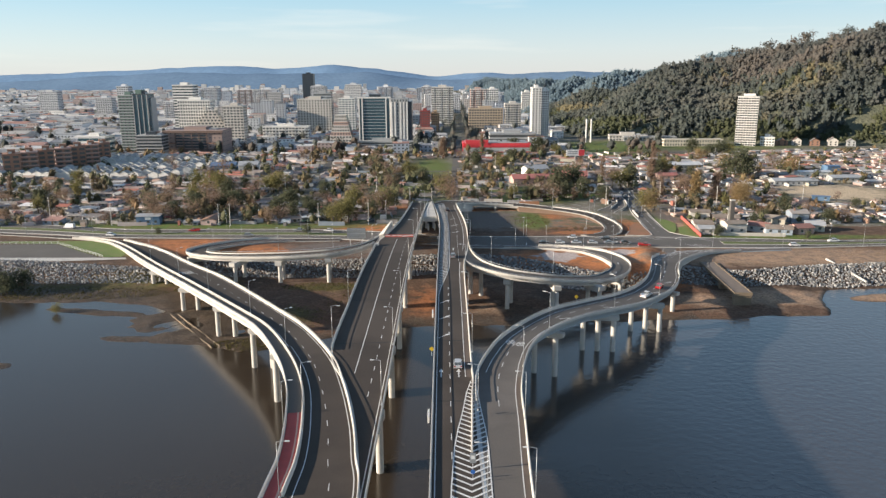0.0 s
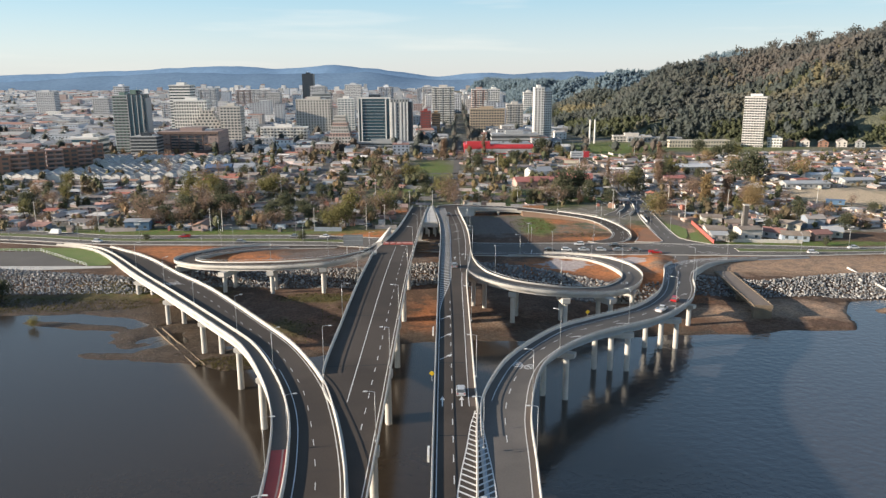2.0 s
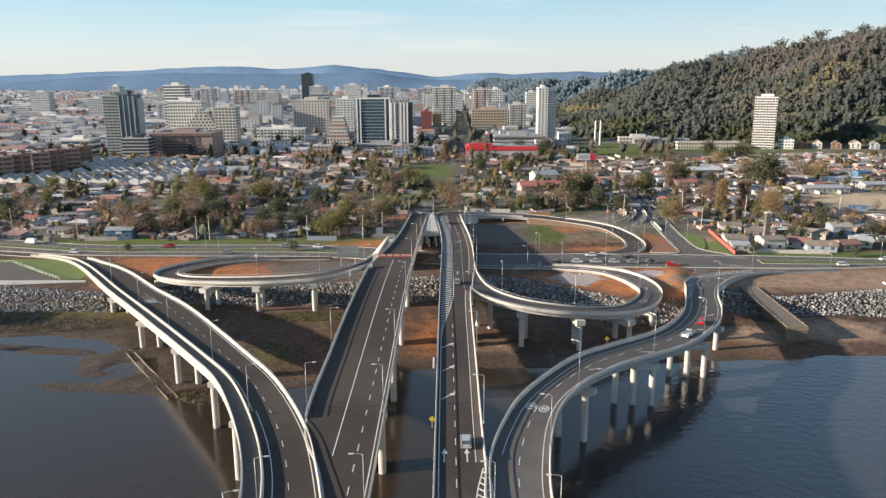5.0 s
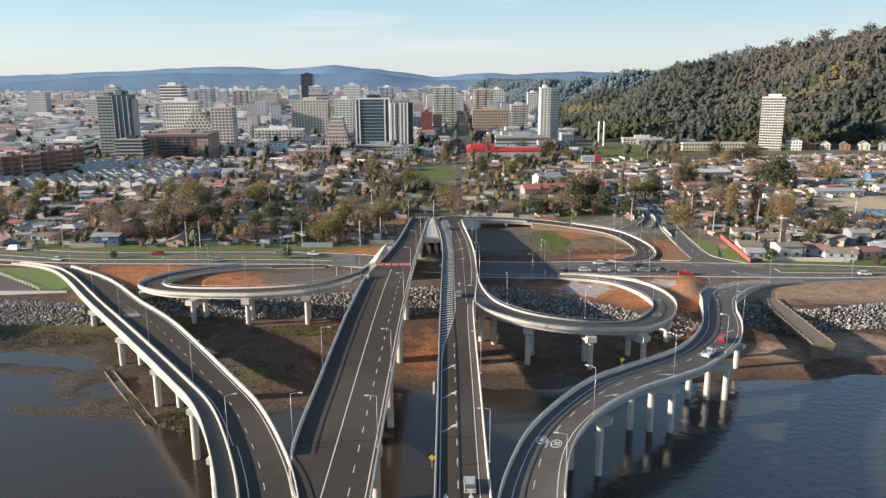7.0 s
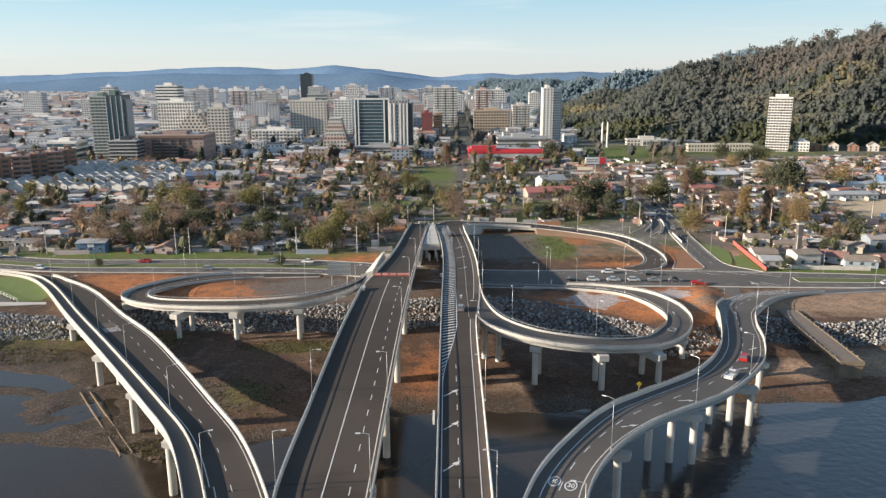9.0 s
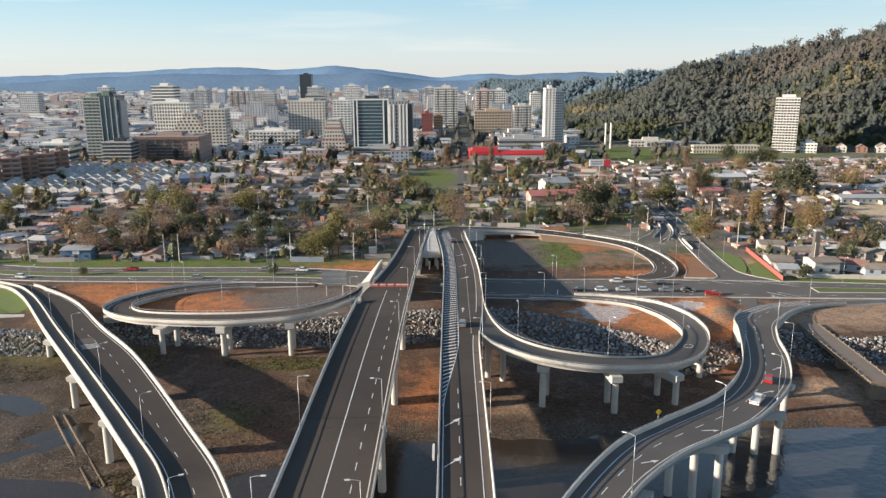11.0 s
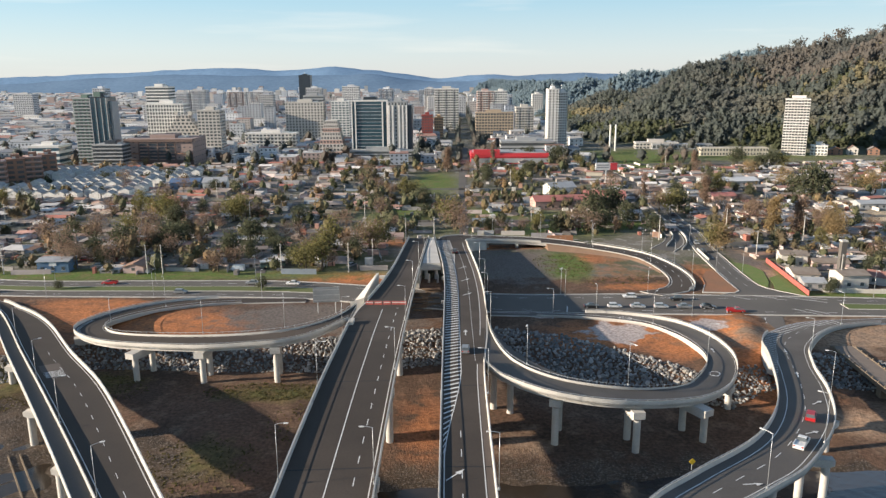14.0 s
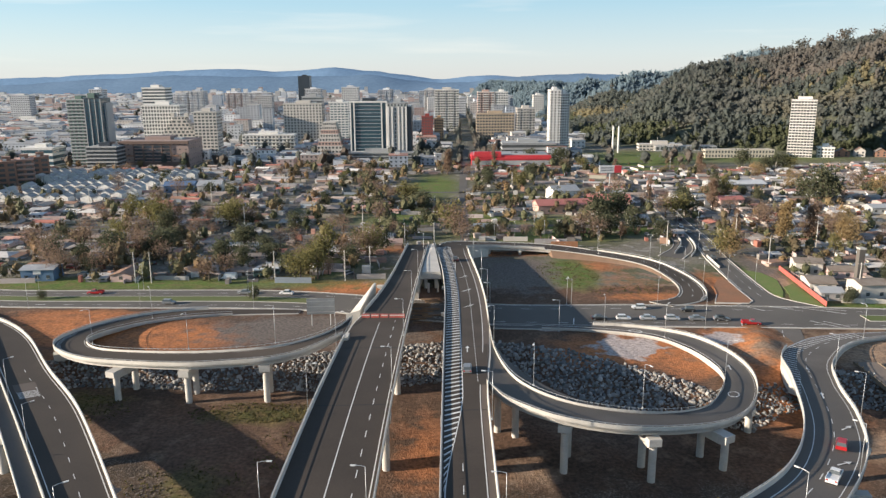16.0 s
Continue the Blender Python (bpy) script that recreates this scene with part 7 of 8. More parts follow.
special_house("pale_block", "pale two-storey block with weathered roof", 133, 333.5, 4, 9, 8, 4.6, 0.9, TANWALL, RUSTY_ROOF)
special_house("corner_house", "small house with faded red roof by avenue", 146, 336, -38, 9, 7, 2.9, 1.3, HOUSE, FADED_RED)
special_house("yard_house", "small pinkish house with faded red roof", 163, 331, 12, 8, 7, 3.0, 1.2, PINKWALL, FADED_RED)
special_house("yard_house", "small pale house with grey roof", 172, 337, -20, 8, 7, 3.0, 1.2, HOUSE, SHEET_GREY)
special_house("yard_house", "small white house with grey roof", 161, 353, -30, 9, 6, 2.9, 1.2, HOUSE, RUSTY_ROOF)
special_house("yard_house", "low house with rusty sheet roof", 138, 357, -8, 12, 7, 2.8, 1.0, HOUSE, RUSTY_ROOF)
special_house("corner_house", "long pale house with weathered roof by avenue", 152, 329.5, -14, 11, 6, 2.8, 1.2, HOUSE, RUSTY_ROOF)
th = thing("concrete_stack", "tall square grey concrete stack beside houses", "tower", (136.5, 345.5, 4.4))
taken.append((136.5, 345.5, 2))
Bag().box(-0.95, -0.95, 0, 0.95, 0.95, 12.5).make("shaft", OLD_ASPHALT, th)
Bag().box(-1.1, -1.1, 12.5, 1.1, 1.1, 13).make("cap", CONCRETE, th)
th = thing("red_fence", "red painted boundary fence along the grass", "fence", (121, 362, 4.5))
inv = th.matrix_world.inverted()
a = np.array((119.3, 366.0))
c = np.array((114.4, 321.5))
for i in range(16):
    p, q = a + (c - a) * i / 16, a + (c - a) * (i + 0.94) / 16
    m = (p + q) / 2
    Bag().turned(m[0], m[1], 4.3, 6.2, 0.12, float(np.linalg.norm(q - p)), math.atan2(-(q - p)[0], (q - p)[1])).make("fence_panel", RAILING_RED, th).matrix_parent_inverse = inv
taken += [(121 - 6 * t, 368 - 44 * t, 2.5) for t in np.linspace(0, 1, 10)]
th = thing("yard_wall", "low tan rendered yard wall behind the grass verge", "wall", (137, 324.2, 4.4), -6)
for i in range(9):
    Bag().box(-16 + i * 3.5, -0.12, 0, -16 + i * 3.5 + 3.42, 0.12, 1.5 + 0.1 * (i % 3)).make("wall_panel", TANWALL, th)
th = thing("brick_wall", "low orange brick wall beside ramp", "wall", (47.5, 403.5, 4.4))
Bag().box(-5.5, -0.2, 0, 5.5, 0.2, 2.6).make("wall", material("orange_brick", (0.40, 0.19, 0.10), 0.85, scale=0.4), th)
taken.append((47.5, 403.5, 5))

# houses row by row, thicker on the east side
y = 356.0
while y < 690:
    x = -0.64 * y - 30
    while x < 0.62 * y:
        east = x > 115
        keep = 0.92 if east else (0.2 if -70 < x < 100 and y < 640 else 0.6 if y > 440 else 0.5)
        px, py = x + rng.uniform(-3, 3), y + rng.uniform(-3.5, 3.5)
        if rng.random() < keep:
            k = rng.choice((0, 1, 2, 4, 5, 6, 7, 2, 5) if not east else (0, 1, 2, 2, 6, 5, 6, 7, 3))
            s = rng.uniform(0.62, 0.92) * (0.82 if east else 1.0)
            ang = rng.choice((0, 90, 0, 180)) + rng.uniform(-12, 12) + (8 if east else -4)
            if free(px, py, 4.4 * s) and not (-20 < px < 100 and py < 425) and not (-60 < px < 100 and 455 < py < 480):
                if placed < 290:
                    put_house(px, py, k, ang, s)
                else:
                    w, d, h, g = rng.uniform(10, 17) * s, rng.uniform(7, 9.5) * s, rng.choice((2.0, 2.1, 2.2, 2.3, 2.6)), rng.uniform(0.5, 1.0)
                    taken.append((px, py, 4.4 * s))
                    r = radians(ang)
                    c, q = math.cos(r), math.sin(r)
                    def at(u, v, z):
                        return (px + u * c - v * q, py + u * q + v * c, 4.45 + z)
                    W, D = w / 2, d / 2
                    far_walls.add([at(-W, -D, -0.5), at(W, -D, -0.5), at(W, D, -0.5), at(-W, D, -0.5), at(-W, -D, h), at(W, -D, h), at(W, D, h), at(-W, D, h), at(-W, 0, h + g), at(W, 0, h + g)], [(0, 1, 5, 4), (1, 2, 6, 9, 5), (2, 3, 7, 6), (3, 0, 4, 8, 7)])
                    e = 0.4
                    dz = g * e / D
                    far_roofs.add([at(-W - e, -D - e, h - dz + 0.1), at(W + e, -D - e, h - dz + 0.1), at(W + e, 0, h + g + 0.1), at(-W - e, 0, h + g + 0.1), at(W + e, D + e, h - dz + 0.1), at(-W - e, D + e, h - dz + 0.1)], [(0, 1, 2, 3), (3, 2, 4, 5)])
        x += rng.uniform(10, 14) if not east else rng.uniform(8, 10.5)
    y += rng.uniform(8, 10.5)
# terraces of grey row houses on the west side
row_walls, row_roofs = Bag(), Bag()
for j in range(9):
    for i in range(26):
        px, py = -345 + i * 6.9 + (j % 2) * 3 + rng.uniform(-0.4, 0.4), 522 + j * 14.5 - i * 0.35
        if px > -190 + j * 2 or math.hypot((px + 300) / 1.2, py - 575) < 34 or px < -0.66 * py or i % 7 == 6:
            continue
        h, g, W, D = 4.6 + rng.uniform(-0.2, 0.3), 1.5, 3.2, 3.6
        def at(u, v, z):
            return (px + u, py + v - u * 0.05, 4.45 + z)
        row_walls.add([at(-W, -D, -0.5), at(W, -D, -0.5), at(W, D, -0.5), at(-W, D, -0.5), at(-W, -D, h), at(W, -D, h), at(W, D, h), at(-W, D, h), at(0, -D, h + g), at(0, D, h + g)], [(0, 1, 5, 8, 4), (1, 2, 6, 5), (2, 3, 7, 9, 6), (3, 0, 4, 7)])
        row_roofs.add([at(-W - 0.2, -D - 0.3, h - 0.1), at(-W - 0.2, D + 0.3, h - 0.1), at(0, D + 0.3, h + g + 0.1), at(0, -D - 0.3, h + g + 0.1), at(W + 0.2, D + 0.3, h - 0.1), at(W + 0.2, -D - 0.3, h - 0.1)], [(0, 3, 2, 1), (3, 5, 4, 2)])
        for u in (-1.5, 1.5):
            row_walls.add([at(u - 0.6, -D - 0.05, 2.9), at(u + 0.6, -D - 0.05, 2.9), at(u + 0.6, -D - 0.05, 4.0), at(u - 0.6, -D - 0.05, 4.0)], [(0, 1, 2, 3)])
terrace = thing("row_houses", "rows of small grey roofed terrace houses", "houses", (-260, 580, 4.45), kind="stuff")
inv = terrace.matrix_world.inverted()
tagged(row_walls.make("terrace_walls", WHITEWALL, terrace), kind="stuff").matrix_parent_inverse = inv
tagged(row_roofs.make("terrace_roofs", material("pale_grey_roof", (0.42, 0.41, 0.395), 0.85, second=(0.31, 0.305, 0.295), scale=0.3, vary=0.15), terrace), kind="stuff").matrix_parent_inverse = inv
more = thing("distant_houses", "crowded small houses with grey and rusty roofs", "houses", (0, 600, 4.45), kind="stuff")
inv = more.matrix_world.inverted()
for nm, bag, mat in (("house_walls", far_walls, HOUSE), ("house_roofs", far_roofs, ROOF)):
    tagged(bag.make(nm, mat, more), kind="stuff").matrix_parent_inverse = inv

# yard walls, sheds and clutter between the houses
rng = random.Random(33)
clutter, boards = Bag(), Bag()
for _ in range(2200):
    y = rng.uniform(350, 680)
    x = rng.uniform(-0.63 * y, 0.61 * y)
    if -8 < x < 116 and y < 408 or -26 < x < 10 and y < 400 or np.min(np.hypot(ROAD_POINTS[:, 0] - x, ROAD_POINTS[:, 1] - y) - ROAD_HALF) < 1.5 or (-30 < x < 14 and 530 < y < 640) or on_field(x, y):
        continue
    a = rng.choice((0, 1.57)) + rng.uniform(-0.2, 0.2)
    if rng.random() < 0.5:
        boards.turned(x, y, 4.3, 4.5 + rng.uniform(1.2, 2.0), 0.12, rng.uniform(4, 14), a)
    else:
        clutter.turned(x, y, 4.3, 4.5 + rng.uniform(0.6, 2.6), rng.uniform(1, 4), rng.uniform(1, 3.5), a)
yard = thing("yard_clutter", "sheds, board fences and stored material in yards", "clutter", (0, 500, 4.45), kind="stuff")
inv = yard.matrix_world.inverted()
tagged(clutter.make("sheds", ROOF, yard), kind="stuff").matrix_parent_inverse = inv
tagged(boards.make("board_fences", HOUSE, yard), kind="stuff").matrix_parent_inverse = inv


# ---- trees ----
def leaf_cloud(seed, w, h, low, n, size, clumps=16, column=False):
    """Leaf sprays in loose clumps through an uneven crown."""
    r = np.random.RandomState(seed)
    cz = low + (h - low) * (0.12 + 0.8 * r.rand(clumps))
    t = (cz - low) / (h - low)
    reach = w / 2 * (np.sqrt(np.clip(1 - (2 * t - 0.85) ** 2 / 1.5, 0.08, 1)) if not column else (0.75 - 0.45 * t))
    ang, rad = r.rand(clumps) * 6.283, np.sqrt(r.rand(clumps)) * reach * 0.85
    C = np.stack([np.cos(ang) * rad, np.sin(ang) * rad, cz], 1)
    k = r.randint(0, clumps, n)
    spread = w * (0.17 if not column else 0.12)
    P = C[k] + r.normal(size=(n, 3)) * [spread, spread, spread * 0.75]
    A, B = r.normal(size=(n, 3)), r.normal(size=(n, 3))
    A /= np.linalg.norm(A, axis=1)[:, None]
    B -= A * (A * B).sum(1)[:, None]
    B /= np.linalg.norm(B, axis=1)[:, None]
    s = size * (0.6 + 0.8 * r.rand(n))[:, None]
    V = np.stack([P - A * s - B * s * 0.5, P + A * s * 0.2 - B * s * 0.7, P + A * s + B * s * 0.4, P - A * s * 0.3 + B * s * 0.8], 1).reshape(-1, 3)
    return V, np.arange(4 * n).reshape(-1, 4), C


def tree(name, label, seed, w, h, low, n, size, leaf, column=False):
    th = thing(name, label, "tree", group="town trees")
    V, F, C = leaf_cloud(seed, w, h, low, n, size, 18, column)
    r = random.Random(seed)
    b = Bag().tube((0, 0, -0.4), (0.1, 0.05, low), 0.035 * h, 0.022 * h, 8)
    b.tube((0.1, 0.05, low), (0.0, 0.0, h * 0.72), 0.022 * h, 0.006 * h, 6)
    for c in C[:11]:
        z = low * 0.8 + (c[2] - low) * 0.4
        b.tube((0.05, 0.02, z), tuple(c), 0.011 * h, 0.003 * h, 5)
    b.make("trunk", BARK, th)
    mesh_part("crown", V.tolist(), F.tolist(), leaf, th)
    return th


TREES = {
    "green": [tree("tree", "broad green tree with loose crown", 1, 9, 11, 2.5, 1150, 0.29, LEAF_GREEN), tree("tree", "tall loose green town tree", 2, 7, 14, 2.5, 1200, 0.29, LEAF_GREEN)],
    "dark": [tree("tree", "dense dark evergreen tree near houses", 3, 9, 10, 1.6, 1400, 0.31, LEAF_DARK), tree("tree", "small rounded dark evergreen tree", 4, 7, 8, 1.4, 1100, 0.29, LEAF_DARK)],
    "brown": [tree("tree", "autumn tree with thin brown crown", 5, 9, 10, 2.5, 950, 0.22, LEAF_BROWN), tree("tree", "half bare autumn tree with thin twigs", 6, 8, 9, 2.2, 700, 0.20, LEAF_BROWN)],
    "gold": [tree("tree", "rounded autumn tree with dull golden crown", 21, 9, 10.5, 2.2, 1700, 0.24, LEAF_GOLD)],
    "poplar": [tree("tree", "tall slender poplar with reddish brown leaves", 22, 8.5, 19, 1.0, 3600, 0.29, LEAF_BROWN, True)],
    "gold poplar": [tree("tree", "tall slender poplar with golden leaves", 23, 8.5, 18.5, 1.0, 3600, 0.29, LEAF_GOLD, True)],
    "column": [tree("tree", "columnar autumn poplar with thinning leaves", 7, 5, 13, 1.5, 950, 0.23, LEAF_BROWN, True)],
}
first = set()
rng = random.Random(8)
def plant(kind, x, y, s=1.0):
    t = rng.choice(TREES[kind])
    z = float(ground_height(x, y)) - 0.05
    a = rng.uniform(0, 360)
    if t.name not in first:
        first.add(t.name)
        t.matrix_basis = pose(x, y, z, 0, 0, a)
    else:
        copy_thing(t, pose(x, y, z, 0, 0, a) @ Matrix.Diagonal((s, s, s * rng.uniform(0.9, 1.15), 1)))
for kind, x, y, s in (("green", -51.5, 354, 1.75), ("green", -46, 356, 1.0), ("brown", 56, 422, 1.6), ("brown", 59, 424, 1.1), ("dark", 66, 424, 1.2), ("dark", 72, 428, 1.1), ("gold", 109.6, 386, 1.5), ("brown", 112.5, 389, 1.2), ("green", 106.5, 389, 1.0), ("dark", 84, 436, 1.2), ("brown", 2.6, 429, 1.5), ("green", 2, 436, 1.3), ("brown", 6, 420, 0.9), ("green", -100, 449, 1.2), ("green", -104, 452, 1.3), ("brown", -94, 452, 1.1), ("brown", -145, 366, 1.2), ("dark", -136, 374, 0.9), ("dark", -128, 380, 1.3), ("brown", -122, 388, 1.1), ("dark", -152, 382, 0.9), ("dark", -76, 372, 0.9), ("dark", -66, 378, 1.0), ("dark", -58, 366, 0.8), ("brown", -40, 382, 0.9), ("dark", -36, 372, 0.8), ("green", -30, 388, 0.8), ("brown", -150, 400, 1.2), ("brown", -160, 396, 1.1), ("brown", -130, 408, 1.2), ("green", -140, 414, 1.0),
                      ("poplar", 0, 640, 0.7), ("poplar", 153, 412.8, 1.0), ("poplar", 138.1, 489.6, 0.98), ("gold poplar", 141.4, 411.4, 1.0), ("brown", 140.9, 437, 1.3), ("brown", 146, 440, 1.1), ("gold", 164, 403.3, 1.0), ("gold", 164, 405, 0.95), ("dark", 204.9, 508.4, 1.9), ("dark", 211, 513, 1.7), ("dark", 198, 515, 1.4), ("gold", 210.7, 557, 1.1), ("gold", 252.7, 535, 1.3), ("brown", 244.5, 548, 1.2), ("dark", 249, 540, 0.9), ("gold", 209.5, 611, 1.0), ("green", 112.4, 464.8, 1.3), ("brown", 107, 466, 1.35), ("dark", 118, 470, 1.2), ("dark", 175.5, 376.8, 1.1), ("dark", 226.4, 675.3, 1.4), ("dark", 233, 650, 1.2), ("dark", 241, 648, 1.3), ("green", 248, 646, 1.1), ("poplar", 179.8, 635.8, 0.85), ("brown", 186, 372, 0.9), ("dark", 186, 352, 0.8), ("gold", 176, 432, 0.9), ("dark", 124.5, 327, 0.55), ("dark", 122, 324, 0.45), ("dark", 128, 368, 0.5), ("brown", -137.5, 359.5, 1.15), ("dark", -112, 388, 1.2), ("brown", -136, 393, 1.0), ("brown", -155, 419, 1.1), ("brown", -171, 403, 1.15), ("green", -155, 462, 1.15), ("green", -139, 448, 1.4), ("dark", -128, 436, 1.15), ("brown", -107, 476, 1.3), ("brown", -160, 540, 1.15), ("dark", -73, 392, 1.0), ("dark", -84, 402, 1.0), ("dark", 81, 454, 1.5), ("dark", 70, 447, 1.5), ("column", 126, 425, 0.9), ("column", 108, 500, 1.2), ("column", 150, 436, 1.0), ("brown", 165, 420, 0.9), ("green", 40, 420, 0.8), ("brown", 34, 424, 0.8), ("brown", 170, 428, 1.1), ("brown", 140, 470, 1.0), ("dark", 150, 520, 1.2), ("green", 156, 520, 1.2), ("dark", 135, 392, 0.8), ("dark", 150, 352, 0.6), ("dark", -62, 330.5, 0.5), ("dark", -130, 332, 0.4), ("dark", 160, 318, 0.4), ("dark", 92, 420, 0.9), ("dark", 66, 700, 1.5), ("dark", 88, 690, 1.6), ("column", 36, 676, 1.5), ("dark", -153, 250, 1.0), ("dark", -160, 252, 1.1), ("dark", -168, 250, 1.0), ("dark", -150, 256, 0.8), ("dark", -176, 253, 1.1), ("green", -126, 231, 0.35)):
    plant(kind, x, y, s)
n = 0
tries = 0
while n < 150 and tries < 6000:
    tries += 1
    y = 352 + 330 * rng.random() ** 1.25
    x = rng.uniform(-0.62 * y, 0.60 * y)
    if x > 112 and rng.random() < 0.2:
        continue
    if not free(x, y, 2.0) or (12 < x < 112 and y < 412) or (-25 < x < 12 and y < 415):
        continue
    kind = rng.choices(("dark", "brown", "green", "column"), (0.30, 0.50, 0.14, 0.06))[0]
    plant(kind, x, y, rng.uniform(0.55, 1.15) * (0.85 if x > 112 else 1.0))
    taken.append((x, y, 1.5))
    n += 1


def wood(name, label, places, sizes, mat, seed, leaves=26, tall=1.5, cluster=0.24, core_size=0.36):
    """Many far trees in one mesh: each a ragged crown of leaf sprays round a dark core."""
    r = np.random.RandomState(seed)
    V, F, base = [], [], 0
    ico = np.array([(0, 0, 1), (0.89, 0, 0.45), (0.28, 0.85, 0.45), (-0.72, 0.53, 0.45), (-0.72, -0.53, 0.45), (0.28, -0.85, 0.45), (0.72, 0.53, -0.45), (-0.28, 0.85, -0.45), (-0.89, 0, -0.45), (-0.28, -0.85, -0.45), (0.72, -0.53, -0.45), (0, 0, -1)])
    tris = [(0, 1, 2), (0, 2, 3), (0, 3, 4), (0, 4, 5), (0, 5, 1), (1, 6, 2), (2, 7, 3), (3, 8, 4), (4, 9, 5), (5, 10, 1), (6, 7, 2), (7, 8, 3), (8, 9, 4), (9, 10, 5), (10, 6, 1), (11, 7, 6), (11, 8, 7), (11, 9, 8), (11, 10, 9), (11, 6, 10)]
    for (x, y, z), s in zip(places, sizes):
        h = s * tall * (0.8 + 0.5 * r.rand())
        core = ico * (0.8 + 0.35 * r.rand(12, 1)) * [s * core_size, s * core_size, h * core_size] + [x, y, z + h * 0.5]
        d = r.normal(size=(leaves, 3))
        d /= np.linalg.norm(d, axis=1)[:, None]
        P = d * (0.45 + 0.75 * r.rand(leaves, 1) ** 0.7) * [s * 0.46, s * 0.46, h * 0.48] + [x, y, z + h * 0.52]
        A, B = r.normal(size=(leaves, 3)), r.normal(size=(leaves, 3))
        A, B = A / np.linalg.norm(A, axis=1)[:, None] * s * cluster, B / np.linalg.norm(B, axis=1)[:, None] * s * cluster
        tri = np.stack([P - A, P + A * 0.6 + B * 0.5, P - B * 0.9 + A * 0.2], 1).reshape(-1, 3)
        # the leaf sprays hang on the core, so that one tree is one island
        V.append(core)
        V.append(tri)
        F += [tuple(i + base for i in t) for t in tris]
        F += [(base + 12 + 3 * i, base + 13 + 3 * i, base + 14 + 3 * i) for i in range(leaves)]
        base += 12 + 3 * leaves
    ob = mesh_part(name, np.vstack(V).tolist(), F, mat)
    return tagged(ob, label, "woods", kind="stuff")


ICO = np.array([(0, 0, 1), (0.89, 0, 0.45), (0.28, 0.85, 0.45), (-0.72, 0.53, 0.45), (-0.72, -0.53, 0.45), (0.28, -0.85, 0.45), (0.72, 0.53, -0.45), (-0.28, 0.85, -0.45), (-0.89, 0, -0.45), (-0.28, -0.85, -0.45), (0.72, -0.53, -0.45), (0, 0, -1)])
ICO_TRIS = np.array([(0, 1, 2), (0, 2, 3), (0, 3, 4), (0, 4, 5), (0, 5, 1), (1, 6, 2), (2, 7, 3), (3, 8, 4), (4, 9, 5), (5, 10, 1), (6, 7, 2), (7, 8, 3), (8, 9, 4), (9, 10, 5), (10, 6, 1), (11, 7, 6), (11, 8, 7), (11, 9, 8), (11, 10, 9), (11, 6, 10)])


def triangles(name, verts, tris, mat, smooth_faces):
    """A large mesh of triangles, written straight into its arrays."""
    me = bpy.data.meshes.new(name)
    me.vertices.add(len(verts))
    me.vertices.foreach_set("co", np.asarray(verts, np.float32).ravel())
    me.loops.add(3 * len(tris))
    me.loops.foreach_set("vertex_index", np.asarray(tris, np.int32).ravel())
    me.polygons.add(len(tris))
    me.polygons.foreach_set("loop_start", np.arange(0, 3 * len(tris), 3, dtype=np.int32))
    me.polygons.foreach_set("use_smooth", np.asarray(smooth_faces, bool))
    me.update(calc_edges=True)
    me.materials.append(mat)
    return new(name, me)


def canopy(name, label, places, sizes, mat, seed, tall=1.6, lumps=4, sprays=14, spire=0.4, spray=0.13):
    """A wood of far trees: each crown is several rough lumps from a broad middle to a narrower top, fringed with leaf sprays."""
    r = np.random.RandomState(seed)
    P, S = np.array(places, float), np.array(sizes, float)
    n = len(P)
    H = S * tall * r.uniform(0.75, 1.25, n)
    t = (np.arange(lumps) + 0.5) / lumps + r.uniform(-0.1, 0.1, (n, lumps))
    wide = (1 - (1 - spire) * np.clip(t, 0, 1) ** 1.3) * r.uniform(0.75, 1.15, (n, lumps))
    a = r.uniform(0, 6.283, (n, lumps))
    off = S[:, None] * 0.2 * r.uniform(0.3, 1.2, (n, lumps)) * wide
    C = np.stack([P[:, 0, None] + np.cos(a) * off, P[:, 1, None] + np.sin(a) * off, P[:, 2, None] + H[:, None] * (0.2 + 0.72 * t)], -1)
    R = np.stack([S[:, None] * 0.40 * wide, S[:, None] * 0.40 * wide, H[:, None] * (0.62 / lumps) * r.uniform(0.8, 1.3, (n, lumps))], -1)
    V = (ICO[None, None] * r.uniform(0.62, 1.3, (n, lumps, 12, 1))) * R[:, :, None] + C[:, :, None]
    V = V.reshape(-1, 3)
    F = (ICO_TRIS[None] + (np.arange(n * lumps) * 12)[:, None, None]).reshape(-1, 3)
    k = r.randint(0, lumps, (n, sprays))
    d = r.normal(size=(n, sprays, 3))
    d /= np.linalg.norm(d, axis=2)[..., None]
    row = np.arange(n)[:, None]
    Q = C[row, k] + d * R[row, k] * r.uniform(0.8, 1.75, (n, sprays, 1))
    A, B = (r.normal(size=(n, sprays, 3)) * S[:, None, None] * spray for _ in range(2))
    T = np.stack([Q - A, Q + A * 0.6 + B * 0.5, Q - B * 0.9 + A * 0.2], 2).reshape(-1, 3)
    G = (np.arange(n * sprays * 3) + len(V)).reshape(-1, 3)
    ob = triangles(name, np.vstack([V, T]), np.vstack([F, G]), mat, np.concatenate([np.ones(len(F), bool), np.zeros(len(G), bool)]))
    return tagged(ob, label, "woods", kind="stuff")


